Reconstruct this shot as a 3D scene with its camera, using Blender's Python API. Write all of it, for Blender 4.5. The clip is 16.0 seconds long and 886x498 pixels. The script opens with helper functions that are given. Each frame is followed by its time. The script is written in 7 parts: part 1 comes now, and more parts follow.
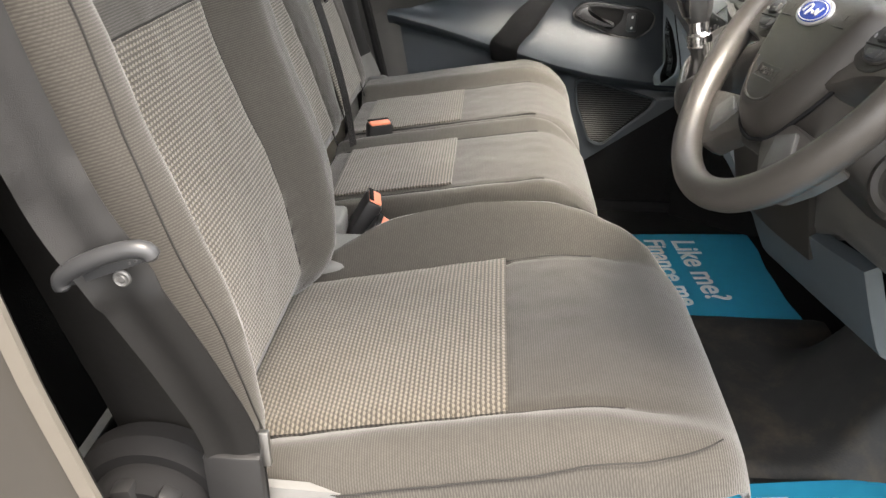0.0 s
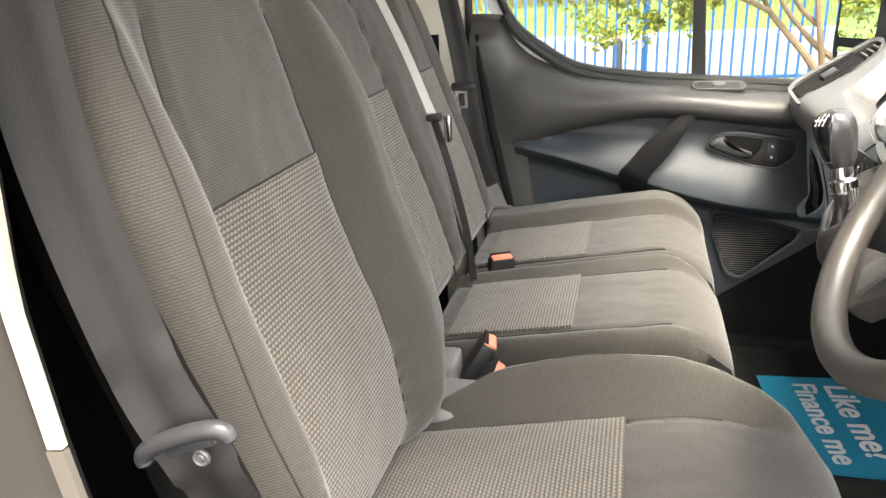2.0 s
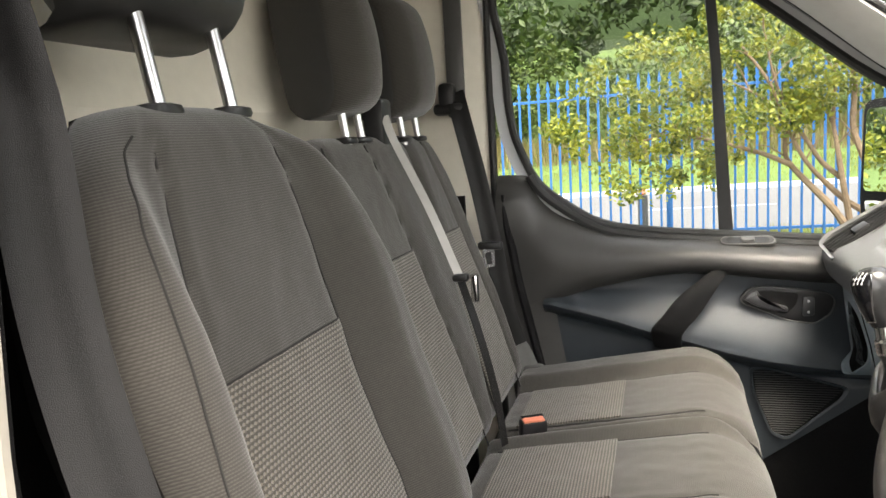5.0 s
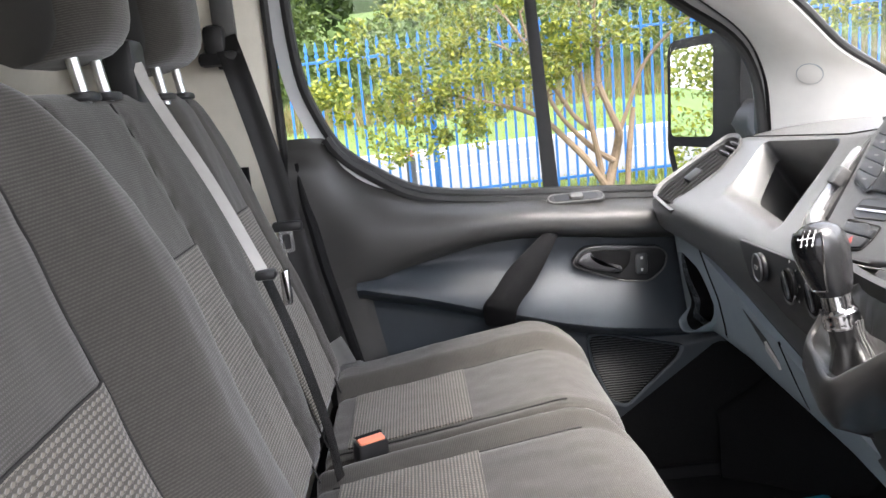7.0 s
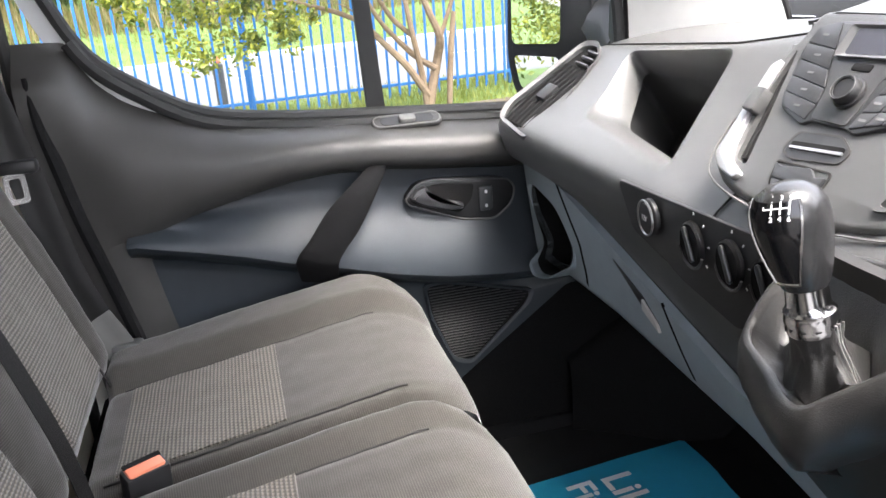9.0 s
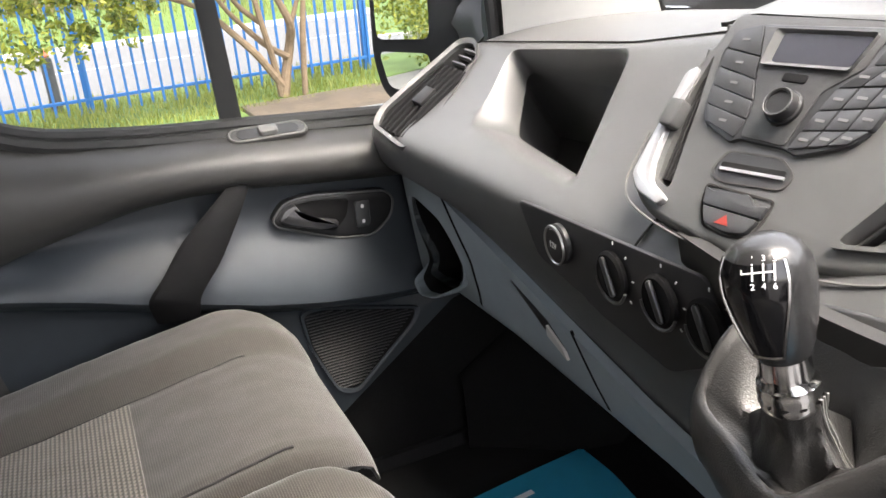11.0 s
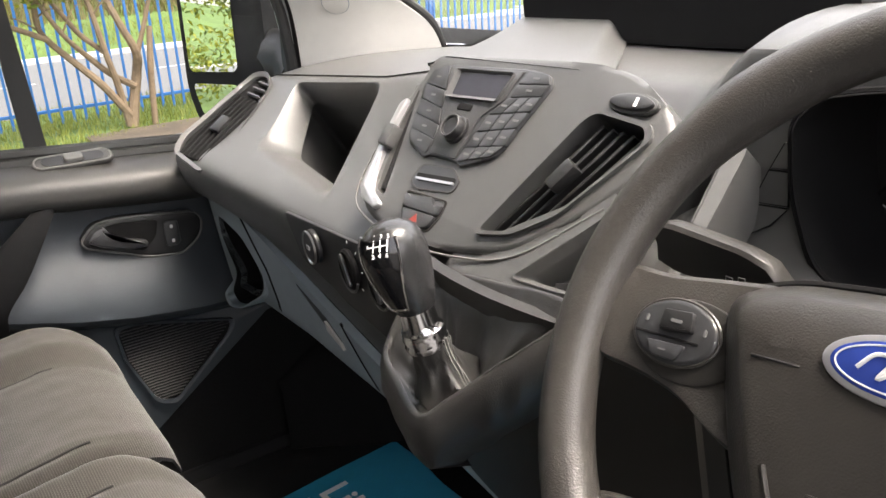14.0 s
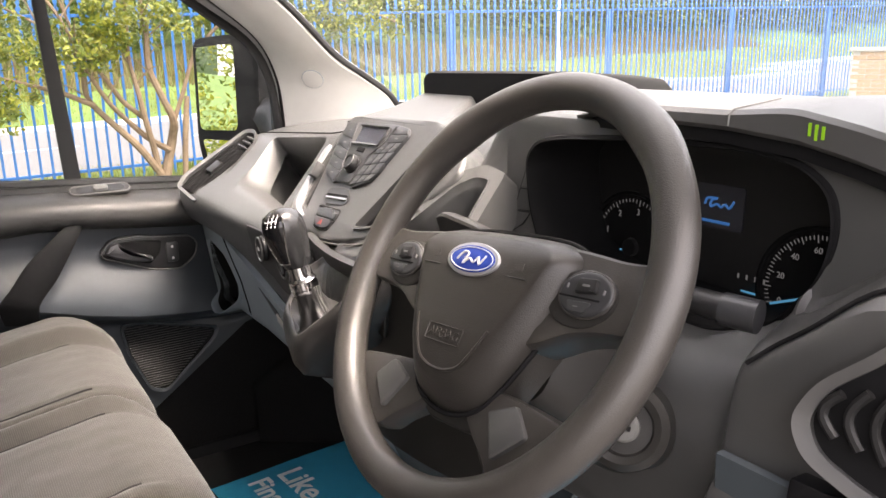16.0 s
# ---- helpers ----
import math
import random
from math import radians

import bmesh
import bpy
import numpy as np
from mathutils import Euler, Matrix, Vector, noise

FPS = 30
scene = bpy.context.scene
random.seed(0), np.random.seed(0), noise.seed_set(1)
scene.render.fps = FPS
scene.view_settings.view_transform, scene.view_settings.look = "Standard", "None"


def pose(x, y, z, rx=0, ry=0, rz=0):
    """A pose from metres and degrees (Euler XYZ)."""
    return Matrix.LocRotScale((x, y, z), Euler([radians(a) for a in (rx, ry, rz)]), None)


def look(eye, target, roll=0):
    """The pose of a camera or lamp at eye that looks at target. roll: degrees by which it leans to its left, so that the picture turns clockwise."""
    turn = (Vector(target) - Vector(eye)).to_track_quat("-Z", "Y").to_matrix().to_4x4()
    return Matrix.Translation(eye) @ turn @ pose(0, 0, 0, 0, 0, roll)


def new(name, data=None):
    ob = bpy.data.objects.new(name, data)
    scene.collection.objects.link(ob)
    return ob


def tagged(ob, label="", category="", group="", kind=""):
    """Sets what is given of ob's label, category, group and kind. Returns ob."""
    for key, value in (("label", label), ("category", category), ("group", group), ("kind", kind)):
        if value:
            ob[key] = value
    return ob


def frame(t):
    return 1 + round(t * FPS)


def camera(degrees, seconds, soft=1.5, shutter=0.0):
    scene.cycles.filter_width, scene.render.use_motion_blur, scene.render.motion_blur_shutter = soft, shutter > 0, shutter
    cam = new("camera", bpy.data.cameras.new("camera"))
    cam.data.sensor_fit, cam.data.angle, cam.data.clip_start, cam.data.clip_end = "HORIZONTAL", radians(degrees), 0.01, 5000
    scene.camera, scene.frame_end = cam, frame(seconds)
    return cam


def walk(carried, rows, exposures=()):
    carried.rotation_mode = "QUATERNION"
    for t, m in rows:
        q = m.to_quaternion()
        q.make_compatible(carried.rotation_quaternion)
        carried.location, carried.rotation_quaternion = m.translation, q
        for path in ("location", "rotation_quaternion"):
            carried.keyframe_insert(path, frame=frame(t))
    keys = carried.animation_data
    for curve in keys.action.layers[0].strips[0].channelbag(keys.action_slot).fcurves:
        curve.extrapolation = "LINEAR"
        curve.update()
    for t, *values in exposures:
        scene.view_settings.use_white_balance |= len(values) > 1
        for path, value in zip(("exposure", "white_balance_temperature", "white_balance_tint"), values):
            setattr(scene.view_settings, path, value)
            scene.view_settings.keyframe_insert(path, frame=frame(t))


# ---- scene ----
cam = camera(59.4, 16.0)
PATH = [
    (0, (0.345, -1.233, 0.911), (0.269, 0.093, 0.215), 0.8),
    (0.5, (0.359, -1.191, 0.919), (0.191, 0.120, 0.211), -0.0),
    (1, (0.369, -1.171, 0.928), (0.086, 0.156, 0.288), -1.8),
    (1.5, (0.372, -1.166, 0.936), (0.050, 0.184, 0.366), -2.1),
    (2, (0.370, -1.169, 0.943), (0.025, 0.202, 0.443), -2.2),
    (2.5, (0.376, -1.172, 0.946), (0.008, 0.211, 0.499), -3.0),
    (3, (0.381, -1.177, 0.952), (-0.011, 0.216, 0.558), -3.1),
    (3.5, (0.381, -1.175, 0.956), (-0.025, 0.234, 0.639), -3.2),
    (4, (0.382, -1.174, 0.960), (-0.034, 0.238, 0.668), -3.4),
    (4.2, (0.379, -1.173, 0.962), (-0.039, 0.247, 0.717), -3.3),
    (6.3, (0.321, -0.962, 0.927), (0.045, 0.498, 0.724), -4.5),
    (6.5, (0.298, -0.920, 0.934), (0.130, 0.550, 0.692), -5.0),
    (7, (0.236, -0.837, 0.928), (0.269, 0.631, 0.621), -5.3),
    (7.5, (0.221, -0.746, 0.903), (0.513, 0.667, 0.495), -4.0),
    (8, (0.238, -0.661, 0.884), (0.579, 0.718, 0.403), -3.6),
    (8.2, (0.256, -0.628, 0.889), (0.583, 0.751, 0.399), -3.8),
    (10.5, (0.297, -0.400, 0.914), (0.787, 0.914, 0.381), -4.6),
    (11, (0.306, -0.384, 0.919), (0.887, 0.887, 0.372), -4.2),
    (11.5, (0.321, -0.389, 0.929), (0.997, 0.828, 0.370), -3.7),
    (12, (0.334, -0.405, 0.930), (1.043, 0.792, 0.368), -4.6),
    (12.5, (0.353, -0.430, 0.926), (1.105, 0.735, 0.353), -4.7),
    (13, (0.357, -0.467, 0.934), (1.129, 0.681, 0.355), -4.7),
    (13.5, (0.353, -0.514, 0.938), (1.157, 0.639, 0.413), -3.9),
    (14, (0.342, -0.575, 0.938), (1.144, 0.584, 0.424), -3.0),
    (14.5, (0.335, -0.642, 0.939), (1.143, 0.533, 0.475), -2.7),
    (15, (0.306, -0.736, 0.932), (1.115, 0.456, 0.518), -2.2),
    (15.5, (0.290, -0.851, 0.941), (1.090, 0.353, 0.544), -1.2),
    (16, (0.287, -0.969, 0.943), (1.077, 0.251, 0.572), -1.0),
]
walk(cam, [(t, look(eye, target, roll)) for t, eye, target, roll in PATH], [(0, 1.40, 7300, 12), (0.5, 1.50, 7300, 11), (1.5, 1.72, 7350, 11), (2.5, 1.22, 7450, 12), (3.0, 0.95, 7500, 10), (4.0, 1.00, 7650, 10), (6.5, 1.14, 6700, 15), (8.0, 1.42, 6500, 16), (10.5, 1.13, 6900, 14), (11.5, 1.05, 7000, 16), (12.5, 1.03, 6800, 15), (13.5, 0.92, 7000, 15), (14.5, 0.68, 7300, 16), (15.5, 1.0, 7400, 18), (16, 1.11, 7450, 20)])

# ---- light and sky ----
world = bpy.data.worlds.new("world")
scene.world = world
world.use_nodes = True
wt = world.node_tree
sky = wt.nodes.new("ShaderNodeTexSky")
sky.sky_type, sky.sun_disc = "NISHITA", False
sky.sun_elevation, sky.sun_rotation = radians(68), radians(146)
sky.air_density, sky.dust_density = 1.0, 2.5
pale = wt.nodes.new("ShaderNodeHueSaturation")
pale.inputs["Saturation"].default_value = 0.35
wt.links.new(sky.outputs[0], pale.inputs["Color"])
wt.links.new(pale.outputs[0], wt.nodes["Background"].inputs[0])
wt.nodes["Background"].inputs[1].default_value = 0.56
sun = new("sun", bpy.data.lights.new("sun", "SUN"))
sun.data.energy, sun.data.angle, sun.data.color = 3.3, radians(20), (1.0, 0.95, 0.88)
sun.matrix_world = look((1.6, -2.4, 7.2), (0, 0, 0))


# ---- materials ----
def material(name, color, rough=0.6, metal=0.0, spec=0.5, var=0.12, scale=40.0, bump=0.0, bump_scale=600.0, big=3.0, extra=None):
    m = bpy.data.materials.new(name)
    m.use_nodes = True
    nt = m.node_tree
    b = nt.nodes["Principled BSDF"]
    b.inputs["Roughness"].default_value = rough
    b.inputs["Metallic"].default_value = metal
    b.inputs["Specular IOR Level"].default_value = spec
    tc = nt.nodes.new("ShaderNodeTexCoord")
    n1 = nt.nodes.new("ShaderNodeTexNoise")
    n1.inputs["Scale"].default_value, n1.inputs["Detail"].default_value = scale, 5
    n2 = nt.nodes.new("ShaderNodeTexNoise")
    n2.inputs["Scale"].default_value, n2.inputs["Detail"].default_value = big, 3
    nt.links.new(tc.outputs["Object"], n1.inputs["Vector"])
    nt.links.new(tc.outputs["Object"], n2.inputs["Vector"])
    add = nt.nodes.new("ShaderNodeMath")
    add.operation = "ADD"
    nt.links.new(n1.outputs[0], add.inputs[0])
    nt.links.new(n2.outputs[0], add.inputs[1])
    mr = nt.nodes.new("ShaderNodeMapRange")
    mr.inputs[1].default_value, mr.inputs[2].default_value = 0.6, 1.4
    mr.inputs[3].default_value, mr.inputs[4].default_value = 1 - var, 1 + var
    nt.links.new(add.outputs[0], mr.inputs[0])
    mix = nt.nodes.new("ShaderNodeMix")
    mix.data_type, mix.blend_type = "RGBA", "MULTIPLY"
    mix.inputs["Factor"].default_value = 1.0
    mix.inputs["A"].default_value = (*color, 1)
    nt.links.new(mr.outputs[0], mix.inputs["B"])
    nt.links.new(mix.outputs["Result"], b.inputs["Base Color"])
    if bump:
        n3 = nt.nodes.new("ShaderNodeTexNoise")
        n3.inputs["Scale"].default_value, n3.inputs["Detail"].default_value = bump_scale, 2
        nt.links.new(tc.outputs["Object"], n3.inputs["Vector"])
        bp = nt.nodes.new("ShaderNodeBump")
        bp.inputs["Strength"].default_value, bp.inputs["Distance"].default_value = bump, 0.001
        nt.links.new(n3.outputs[0], bp.inputs["Height"])
        nt.links.new(bp.outputs[0], b.inputs["Normal"])
    if extra:
        extra(nt, b, tc, mix)
    return m


def weave(across, along, light, dark, strength=0.6, cut=0.5):
    """Rows of small light dashes on a dark ground, in the mesh's own u (across) and v (along) in metres."""
    def put(nt, b, tc, mix):
        sep = nt.nodes.new("ShaderNodeSeparateXYZ")
        nt.links.new(tc.outputs["UV"], sep.inputs[0])

        def wave(sock, period, shift=None):
            mu = nt.nodes.new("ShaderNodeMath")
            mu.operation = "MULTIPLY"
            mu.inputs[1].default_value = 2 * math.pi / period
            nt.links.new(sock, mu.inputs[0])
            src = mu.outputs[0]
            if shift is not None:
                ad = nt.nodes.new("ShaderNodeMath")
                nt.links.new(src, ad.inputs[0])
                nt.links.new(shift, ad.inputs[1])
                src = ad.outputs[0]
            si = nt.nodes.new("ShaderNodeMath")
            si.operation = "SINE"
            nt.links.new(src, si.inputs[0])
            return si.outputs[0]
        rows = wave(sep.outputs[1], along)
        st = nt.nodes.new("ShaderNodeMath")
        st.operation = "MULTIPLY"
        st.inputs[1].default_value = math.pi / along
        nt.links.new(sep.outputs[1], st.inputs[0])
        fl = nt.nodes.new("ShaderNodeMath")
        fl.operation = "FLOOR"
        dv = nt.nodes.new("ShaderNodeMath")
        dv.operation = "DIVIDE"
        dv.inputs[1].default_value = along
        nt.links.new(sep.outputs[1], dv.inputs[0])
        nt.links.new(dv.outputs[0], fl.inputs[0])
        half = nt.nodes.new("ShaderNodeMath")
        half.operation = "MULTIPLY"
        half.inputs[1].default_value = math.pi
        nt.links.new(fl.outputs[0], half.inputs[0])
        dash = wave(sep.outputs[0], across, half.outputs[0])
        pr = nt.nodes.new("ShaderNodeMath")
        pr.operation = "ADD"
        nt.links.new(rows, pr.inputs[0])
        m2 = nt.nodes.new("ShaderNodeMath")
        m2.operation = "MULTIPLY"
        m2.inputs[1].default_value = cut
        nt.links.new(dash, m2.inputs[0])
        nt.links.new(m2.outputs[0], pr.inputs[1])
        mr = nt.nodes.new("ShaderNodeMapRange")
        mr.interpolation_type = "SMOOTHSTEP"
        mr.inputs[1].default_value, mr.inputs[2].default_value = -0.5, 1.0
        nt.links.new(pr.outputs[0], mr.inputs[0])
        mx = nt.nodes.new("ShaderNodeMix")
        mx.data_type = "RGBA"
        mx.inputs["A"].default_value, mx.inputs["B"].default_value = (*dark, 1), (*light, 1)
        nt.links.new(mr.outputs[0], mx.inputs["Factor"])
        nt.links.new(mx.outputs["Result"], mix.inputs["A"])
        bp = nt.nodes.new("ShaderNodeBump")
        bp.inputs["Strength"].default_value, bp.inputs["Distance"].default_value = strength, 0.0012
        nt.links.new(mr.outputs[0], bp.inputs["Height"])
        nt.links.new(bp.outputs[0], b.inputs["Normal"])
        b.inputs["Sheen Weight"].default_value = 0.25
        b.inputs["Sheen Roughness"].default_value = 0.5
    return put


M = {}
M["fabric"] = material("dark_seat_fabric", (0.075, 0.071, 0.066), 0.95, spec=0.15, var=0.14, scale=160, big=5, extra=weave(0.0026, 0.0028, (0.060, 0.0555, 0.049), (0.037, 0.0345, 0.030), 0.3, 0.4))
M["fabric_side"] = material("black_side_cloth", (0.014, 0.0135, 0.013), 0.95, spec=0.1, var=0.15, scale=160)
M["insert"] = material("grey_woven_insert", (0.3, 0.28, 0.25), 0.95, spec=0.15, var=0.1, scale=120, big=6, extra=weave(0.0068, 0.0054, (0.158, 0.141, 0.116), (0.052, 0.047, 0.039), 0.7, 0.6))
M["piping"] = material("seam_thread", (0.03, 0.029, 0.028), 0.9, spec=0.1)
M["leather"] = material("black_leatherette", (0.018, 0.0175, 0.017), 0.40, spec=0.6, bump=0.4, bump_scale=900)
M["knob"] = material("smooth_black_knob", (0.020, 0.020, 0.0205), 0.24, spec=0.6, var=0.1, bump=0.1, bump_scale=1500)
M["dash"] = material("dash_plastic", (0.060, 0.060, 0.059), 0.38, spec=0.7, var=0.08, bump=0.25, bump_scale=2400)
M["dash_low"] = material("blue_grey_plastic", (0.24, 0.285, 0.31), 0.5, var=0.08, bump=0.2, bump_scale=2400)
M["door_up"] = material("door_upper_plastic", (0.034, 0.033, 0.031), 0.45, spec=0.5, var=0.08, bump=0.25, bump_scale=2400)
M["door_mid"] = material("door_panel_plastic", (0.026, 0.032, 0.038), 0.42, spec=0.35, var=0.08, bump=0.2, bump_scale=2400)
M["black"] = material("black_plastic", (0.014, 0.014, 0.0145), 0.42, spec=0.4, var=0.15)
M["matt_black"] = material("matt_black_plastic", (0.006, 0.006, 0.0065), 0.85, spec=0.2, var=0.2)
M["piano"] = material("gloss_black", (0.008, 0.008, 0.009), 0.12, var=0.05)
M["wheel"] = material("steering_wheel_plastic", (0.036, 0.033, 0.030), 0.38, spec=0.6, var=0.10, bump=0.35, bump_scale=900)
M["wheel_pad"] = material("airbag_cover_plastic", (0.027, 0.0245, 0.022), 0.36, spec=0.45, var=0.10, bump=0.30, bump_scale=900)
M["chrome"] = material("chrome", (0.62, 0.62, 0.63), 0.16, 1.0, var=0.05)
M["steel"] = material("brushed_steel", (0.42, 0.42, 0.42), 0.28, 1.0, var=0.1)
M["silver"] = material("silver_trim_paint", (0.5, 0.5, 0.51), 0.3, 0.7, var=0.04)
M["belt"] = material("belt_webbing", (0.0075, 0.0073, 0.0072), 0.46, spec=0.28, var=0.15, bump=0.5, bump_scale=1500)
# Pale copy of the belt colour, for webbing that catches the light.
M["belt_light"] = material("lit_belt_webbing", (0.38, 0.365, 0.34), 0.40, spec=0.6, var=0.15, bump=0.5, bump_scale=1500)
M["skirt"] = material("pale_grey_plastic", (0.15, 0.15, 0.145), 0.5, var=0.06, bump=0.2, bump_scale=2400)
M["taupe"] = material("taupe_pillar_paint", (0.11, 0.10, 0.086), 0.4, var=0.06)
M["dull_steel"] = material("dull_steel", (0.11, 0.11, 0.105), 0.5, 0.0, var=0.1)
# Darkened copy of the blue-grey lower panel; the shade is in its colour.
M["dash_dark"] = material("shaded_blue_grey_plastic", (0.052, 0.065, 0.074), 0.5, var=0.08, bump=0.2, bump_scale=2400)
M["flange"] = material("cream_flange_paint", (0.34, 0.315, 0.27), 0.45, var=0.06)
M["frame_grey"] = material("mid_grey_plastic", (0.13, 0.128, 0.122), 0.42, var=0.06, bump=0.2, bump_scale=2400)
M["radio_face"] = material("radio_face_plastic", (0.042, 0.042, 0.043), 0.4, var=0.06, bump=0.2, bump_scale=2400)
M["shroud"] = material("column_shroud_plastic", (0.022, 0.021, 0.0195), 0.42, spec=0.35, var=0.08, bump=0.18, bump_scale=2200)
M["charcoal"] = material("charcoal_panel_plastic", (0.022, 0.022, 0.023), 0.5, spec=0.4, var=0.1, bump=0.2, bump_scale=2400)
M["red"] = material("orange_red_button", (0.72, 0.22, 0.13), 0.4, var=0.1)
M["dark_red"] = material("dark_red_print", (0.22, 0.025, 0.018), 0.45, var=0.1)
M["cream"] = material("cream_panel", (0.62, 0.58, 0.49), 0.5, var=0.06)
M["pillar"] = material("light_grey_trim", (0.54, 0.53, 0.50), 0.6, var=0.05, bump=0.2)
M["paint"] = material("silver_body_paint", (0.62, 0.63, 0.64), 0.25, 0.3, var=0.03)
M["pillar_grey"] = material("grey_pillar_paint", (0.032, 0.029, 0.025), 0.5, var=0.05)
M["white"] = material("white_body_paint", (0.8, 0.8, 0.8), 0.25, var=0.03)
M["rubber"] = material("black_rubber_seal", (0.015, 0.015, 0.015), 0.65, var=0.2)
M["carpet"] = material("dark_carpet", (0.007, 0.007, 0.0072), 0.95, spec=0.1, var=0.3, scale=300, bump=0.9, bump_scale=500)
def dusty(nt, b, tc, mix):
    """Brown dust trodden into the rubber in patches."""
    n = nt.nodes.new("ShaderNodeTexNoise")
    n.inputs["Scale"].default_value, n.inputs["Detail"].default_value, n.inputs["Roughness"].default_value = 5.0, 8, 0.7
    nt.links.new(tc.outputs["Object"], n.inputs["Vector"])
    r = nt.nodes.new("ShaderNodeMapRange")
    r.inputs[1].default_value, r.inputs[2].default_value = 0.48, 0.72
    nt.links.new(n.outputs[0], r.inputs[0])
    x = nt.nodes.new("ShaderNodeMix")
    x.data_type = "RGBA"
    x.inputs["A"].default_value, x.inputs["B"].default_value = (0.016, 0.016, 0.0155, 1), (0.07, 0.054, 0.038, 1)
    nt.links.new(r.outputs[0], x.inputs["Factor"])
    nt.links.new(x.outputs["Result"], mix.inputs["A"])


M["mat_rubber"] = material("dusty_rubber_floor", (0.045, 0.042, 0.038), 0.75, var=0.35, scale=25, big=6, bump=0.4, bump_scale=300, extra=dusty)
# Black rubber coloured darker still, to stand in for shade in the footwells.
M["floor_black"] = material("shaded_black_rubber_floor", (0.010, 0.010, 0.010), 0.6, spec=0.4, var=0.35, scale=25, big=6, bump=0.4, bump_scale=300)
M["paper"] = material("blue_paper_mat", (0.01, 0.30, 0.48), 0.55, var=0.06, big=4)
M["paper_ink"] = material("white_print", (0.85, 0.86, 0.86), 0.6, var=0.03)
M["grille"] = material("speaker_grille", (0.014, 0.0145, 0.016), 0.55, var=0.1)
M["button"] = material("button_plastic", (0.03, 0.031, 0.033), 0.38, var=0.1)
M["key_print"] = material("faint_key_print", (0.13, 0.13, 0.13), 0.6, var=0.02)
M["print"] = material("pale_print", (0.6, 0.6, 0.6), 0.6, var=0.02)
M["green"] = material("green_sticker", (0.25, 0.55, 0.02), 0.4, var=0.05)
M["blue_oval"] = material("blue_enamel", (0.02, 0.045, 0.25), 0.2, var=0.05)
M["lcd"] = material("lcd_screen", (0.035, 0.036, 0.045), 0.2, var=0.05)
M["ground"] = material("asphalt_yard", (0.11, 0.108, 0.102), 0.9, var=0.3, scale=30, big=0.6, bump=0.6, bump_scale=150)
M["road"] = material("road_asphalt", (0.105, 0.108, 0.112), 0.85, var=0.15, scale=8, big=0.3)
M["kerb"] = material("kerb_concrete", (0.4, 0.39, 0.37), 0.85, var=0.2, scale=12)
M["grass_soil"] = material("verge_soil", (0.07, 0.12, 0.025), 0.95, var=0.45, scale=9, big=0.8)
M["mulch"] = material("bark_mulch", (0.07, 0.052, 0.034), 0.95, var=0.5, scale=30, bump=1.0, bump_scale=60)
M["fence"] = material("blue_fence_paint", (0.013, 0.12, 0.36), 0.45, var=0.12, scale=12)
M["bark"] = material("tree_bark", (0.17, 0.12, 0.075), 0.9, var=0.35, scale=25, bump=0.9, bump_scale=90)
M["bollard"] = material("dark_bollard_plastic", (0.06, 0.065, 0.07), 0.6, var=0.15)
M["brick"] = material("buff_brick", (0.42, 0.28, 0.17), 0.9, var=0.25, scale=20, bump=0.5, bump_scale=120)
M["mortar"] = material("mortar", (0.45, 0.42, 0.38), 0.95, var=0.15)


def leafy(name, c1, c2):
    def put(nt, b, tc, mix):
        g = nt.nodes.new("ShaderNodeNewGeometry")
        r = nt.nodes.new("ShaderNodeMix")
        r.data_type = "RGBA"
        r.inputs["A"].default_value, r.inputs["B"].default_value = (*c1, 1), (*c2, 1)
        nt.links.new(g.outputs["Random Per Island"], r.inputs["Factor"])
        nt.links.new(r.outputs["Result"], mix.inputs["A"])
        tr = nt.nodes.new("ShaderNodeBsdfTranslucent")
        ms = nt.nodes.new("ShaderNodeMixShader")
        ms.inputs[0].default_value = 0.25
        nt.links.new(r.outputs["Result"], tr.inputs[0])
        nt.links.new(b.outputs[0], ms.inputs[1])
        nt.links.new(tr.outputs[0], ms.inputs[2])
        nt.links.new(ms.outputs[0], nt.nodes["Material Output"].inputs[0])
    return material(name, c1, 0.55, var=0.2, scale=6, big=1.0, extra=put)


M["leaf_yellow"] = leafy("yellow_green_leaf", (0.25, 0.26, 0.022), (0.045, 0.085, 0.010))
M["leaf_dark"] = leafy("dark_green_leaf", (0.018, 0.040, 0.009), (0.055, 0.090, 0.017))
M["leaf_mid"] = leafy("mid_green_leaf", (0.035, 0.072, 0.014), (0.105, 0.145, 0.028))
M["dry_grass"] = leafy("dry_straw_grass", (0.20, 0.15, 0.06), (0.12, 0.13, 0.04))
M["grass"] = leafy("grass_blade", (0.13, 0.17, 0.028), (0.25, 0.26, 0.06))

glass = bpy.data.materials.new("window_glass")
glass.use_nodes = True
gnt = glass.node_tree
gb = gnt.nodes["Principled BSDF"]
gb.inputs["Base Color"].default_value = (0.93, 0.96, 0.95, 1)
gb.inputs["Roughness"].default_value, gb.inputs["Transmission Weight"].default_value, gb.inputs["IOR"].default_value = 0.0, 1.0, 1.18
M["glass"] = glass
dusty_glass = glass.copy()
dusty_glass.name = "glare_windscreen_glass"
dnt = dusty_glass.node_tree
# A small translucent share imitates the washed-out glare on the windscreen.
film = dnt.nodes.new("ShaderNodeBsdfTranslucent")
film.inputs[0].default_value = (0.9, 0.93, 0.95, 1)
veil = dnt.nodes.new("ShaderNodeMixShader")
veil.inputs[0].default_value = 0.008
dnt.links.new(dnt.nodes["Principled BSDF"].outputs[0], veil.inputs[1])
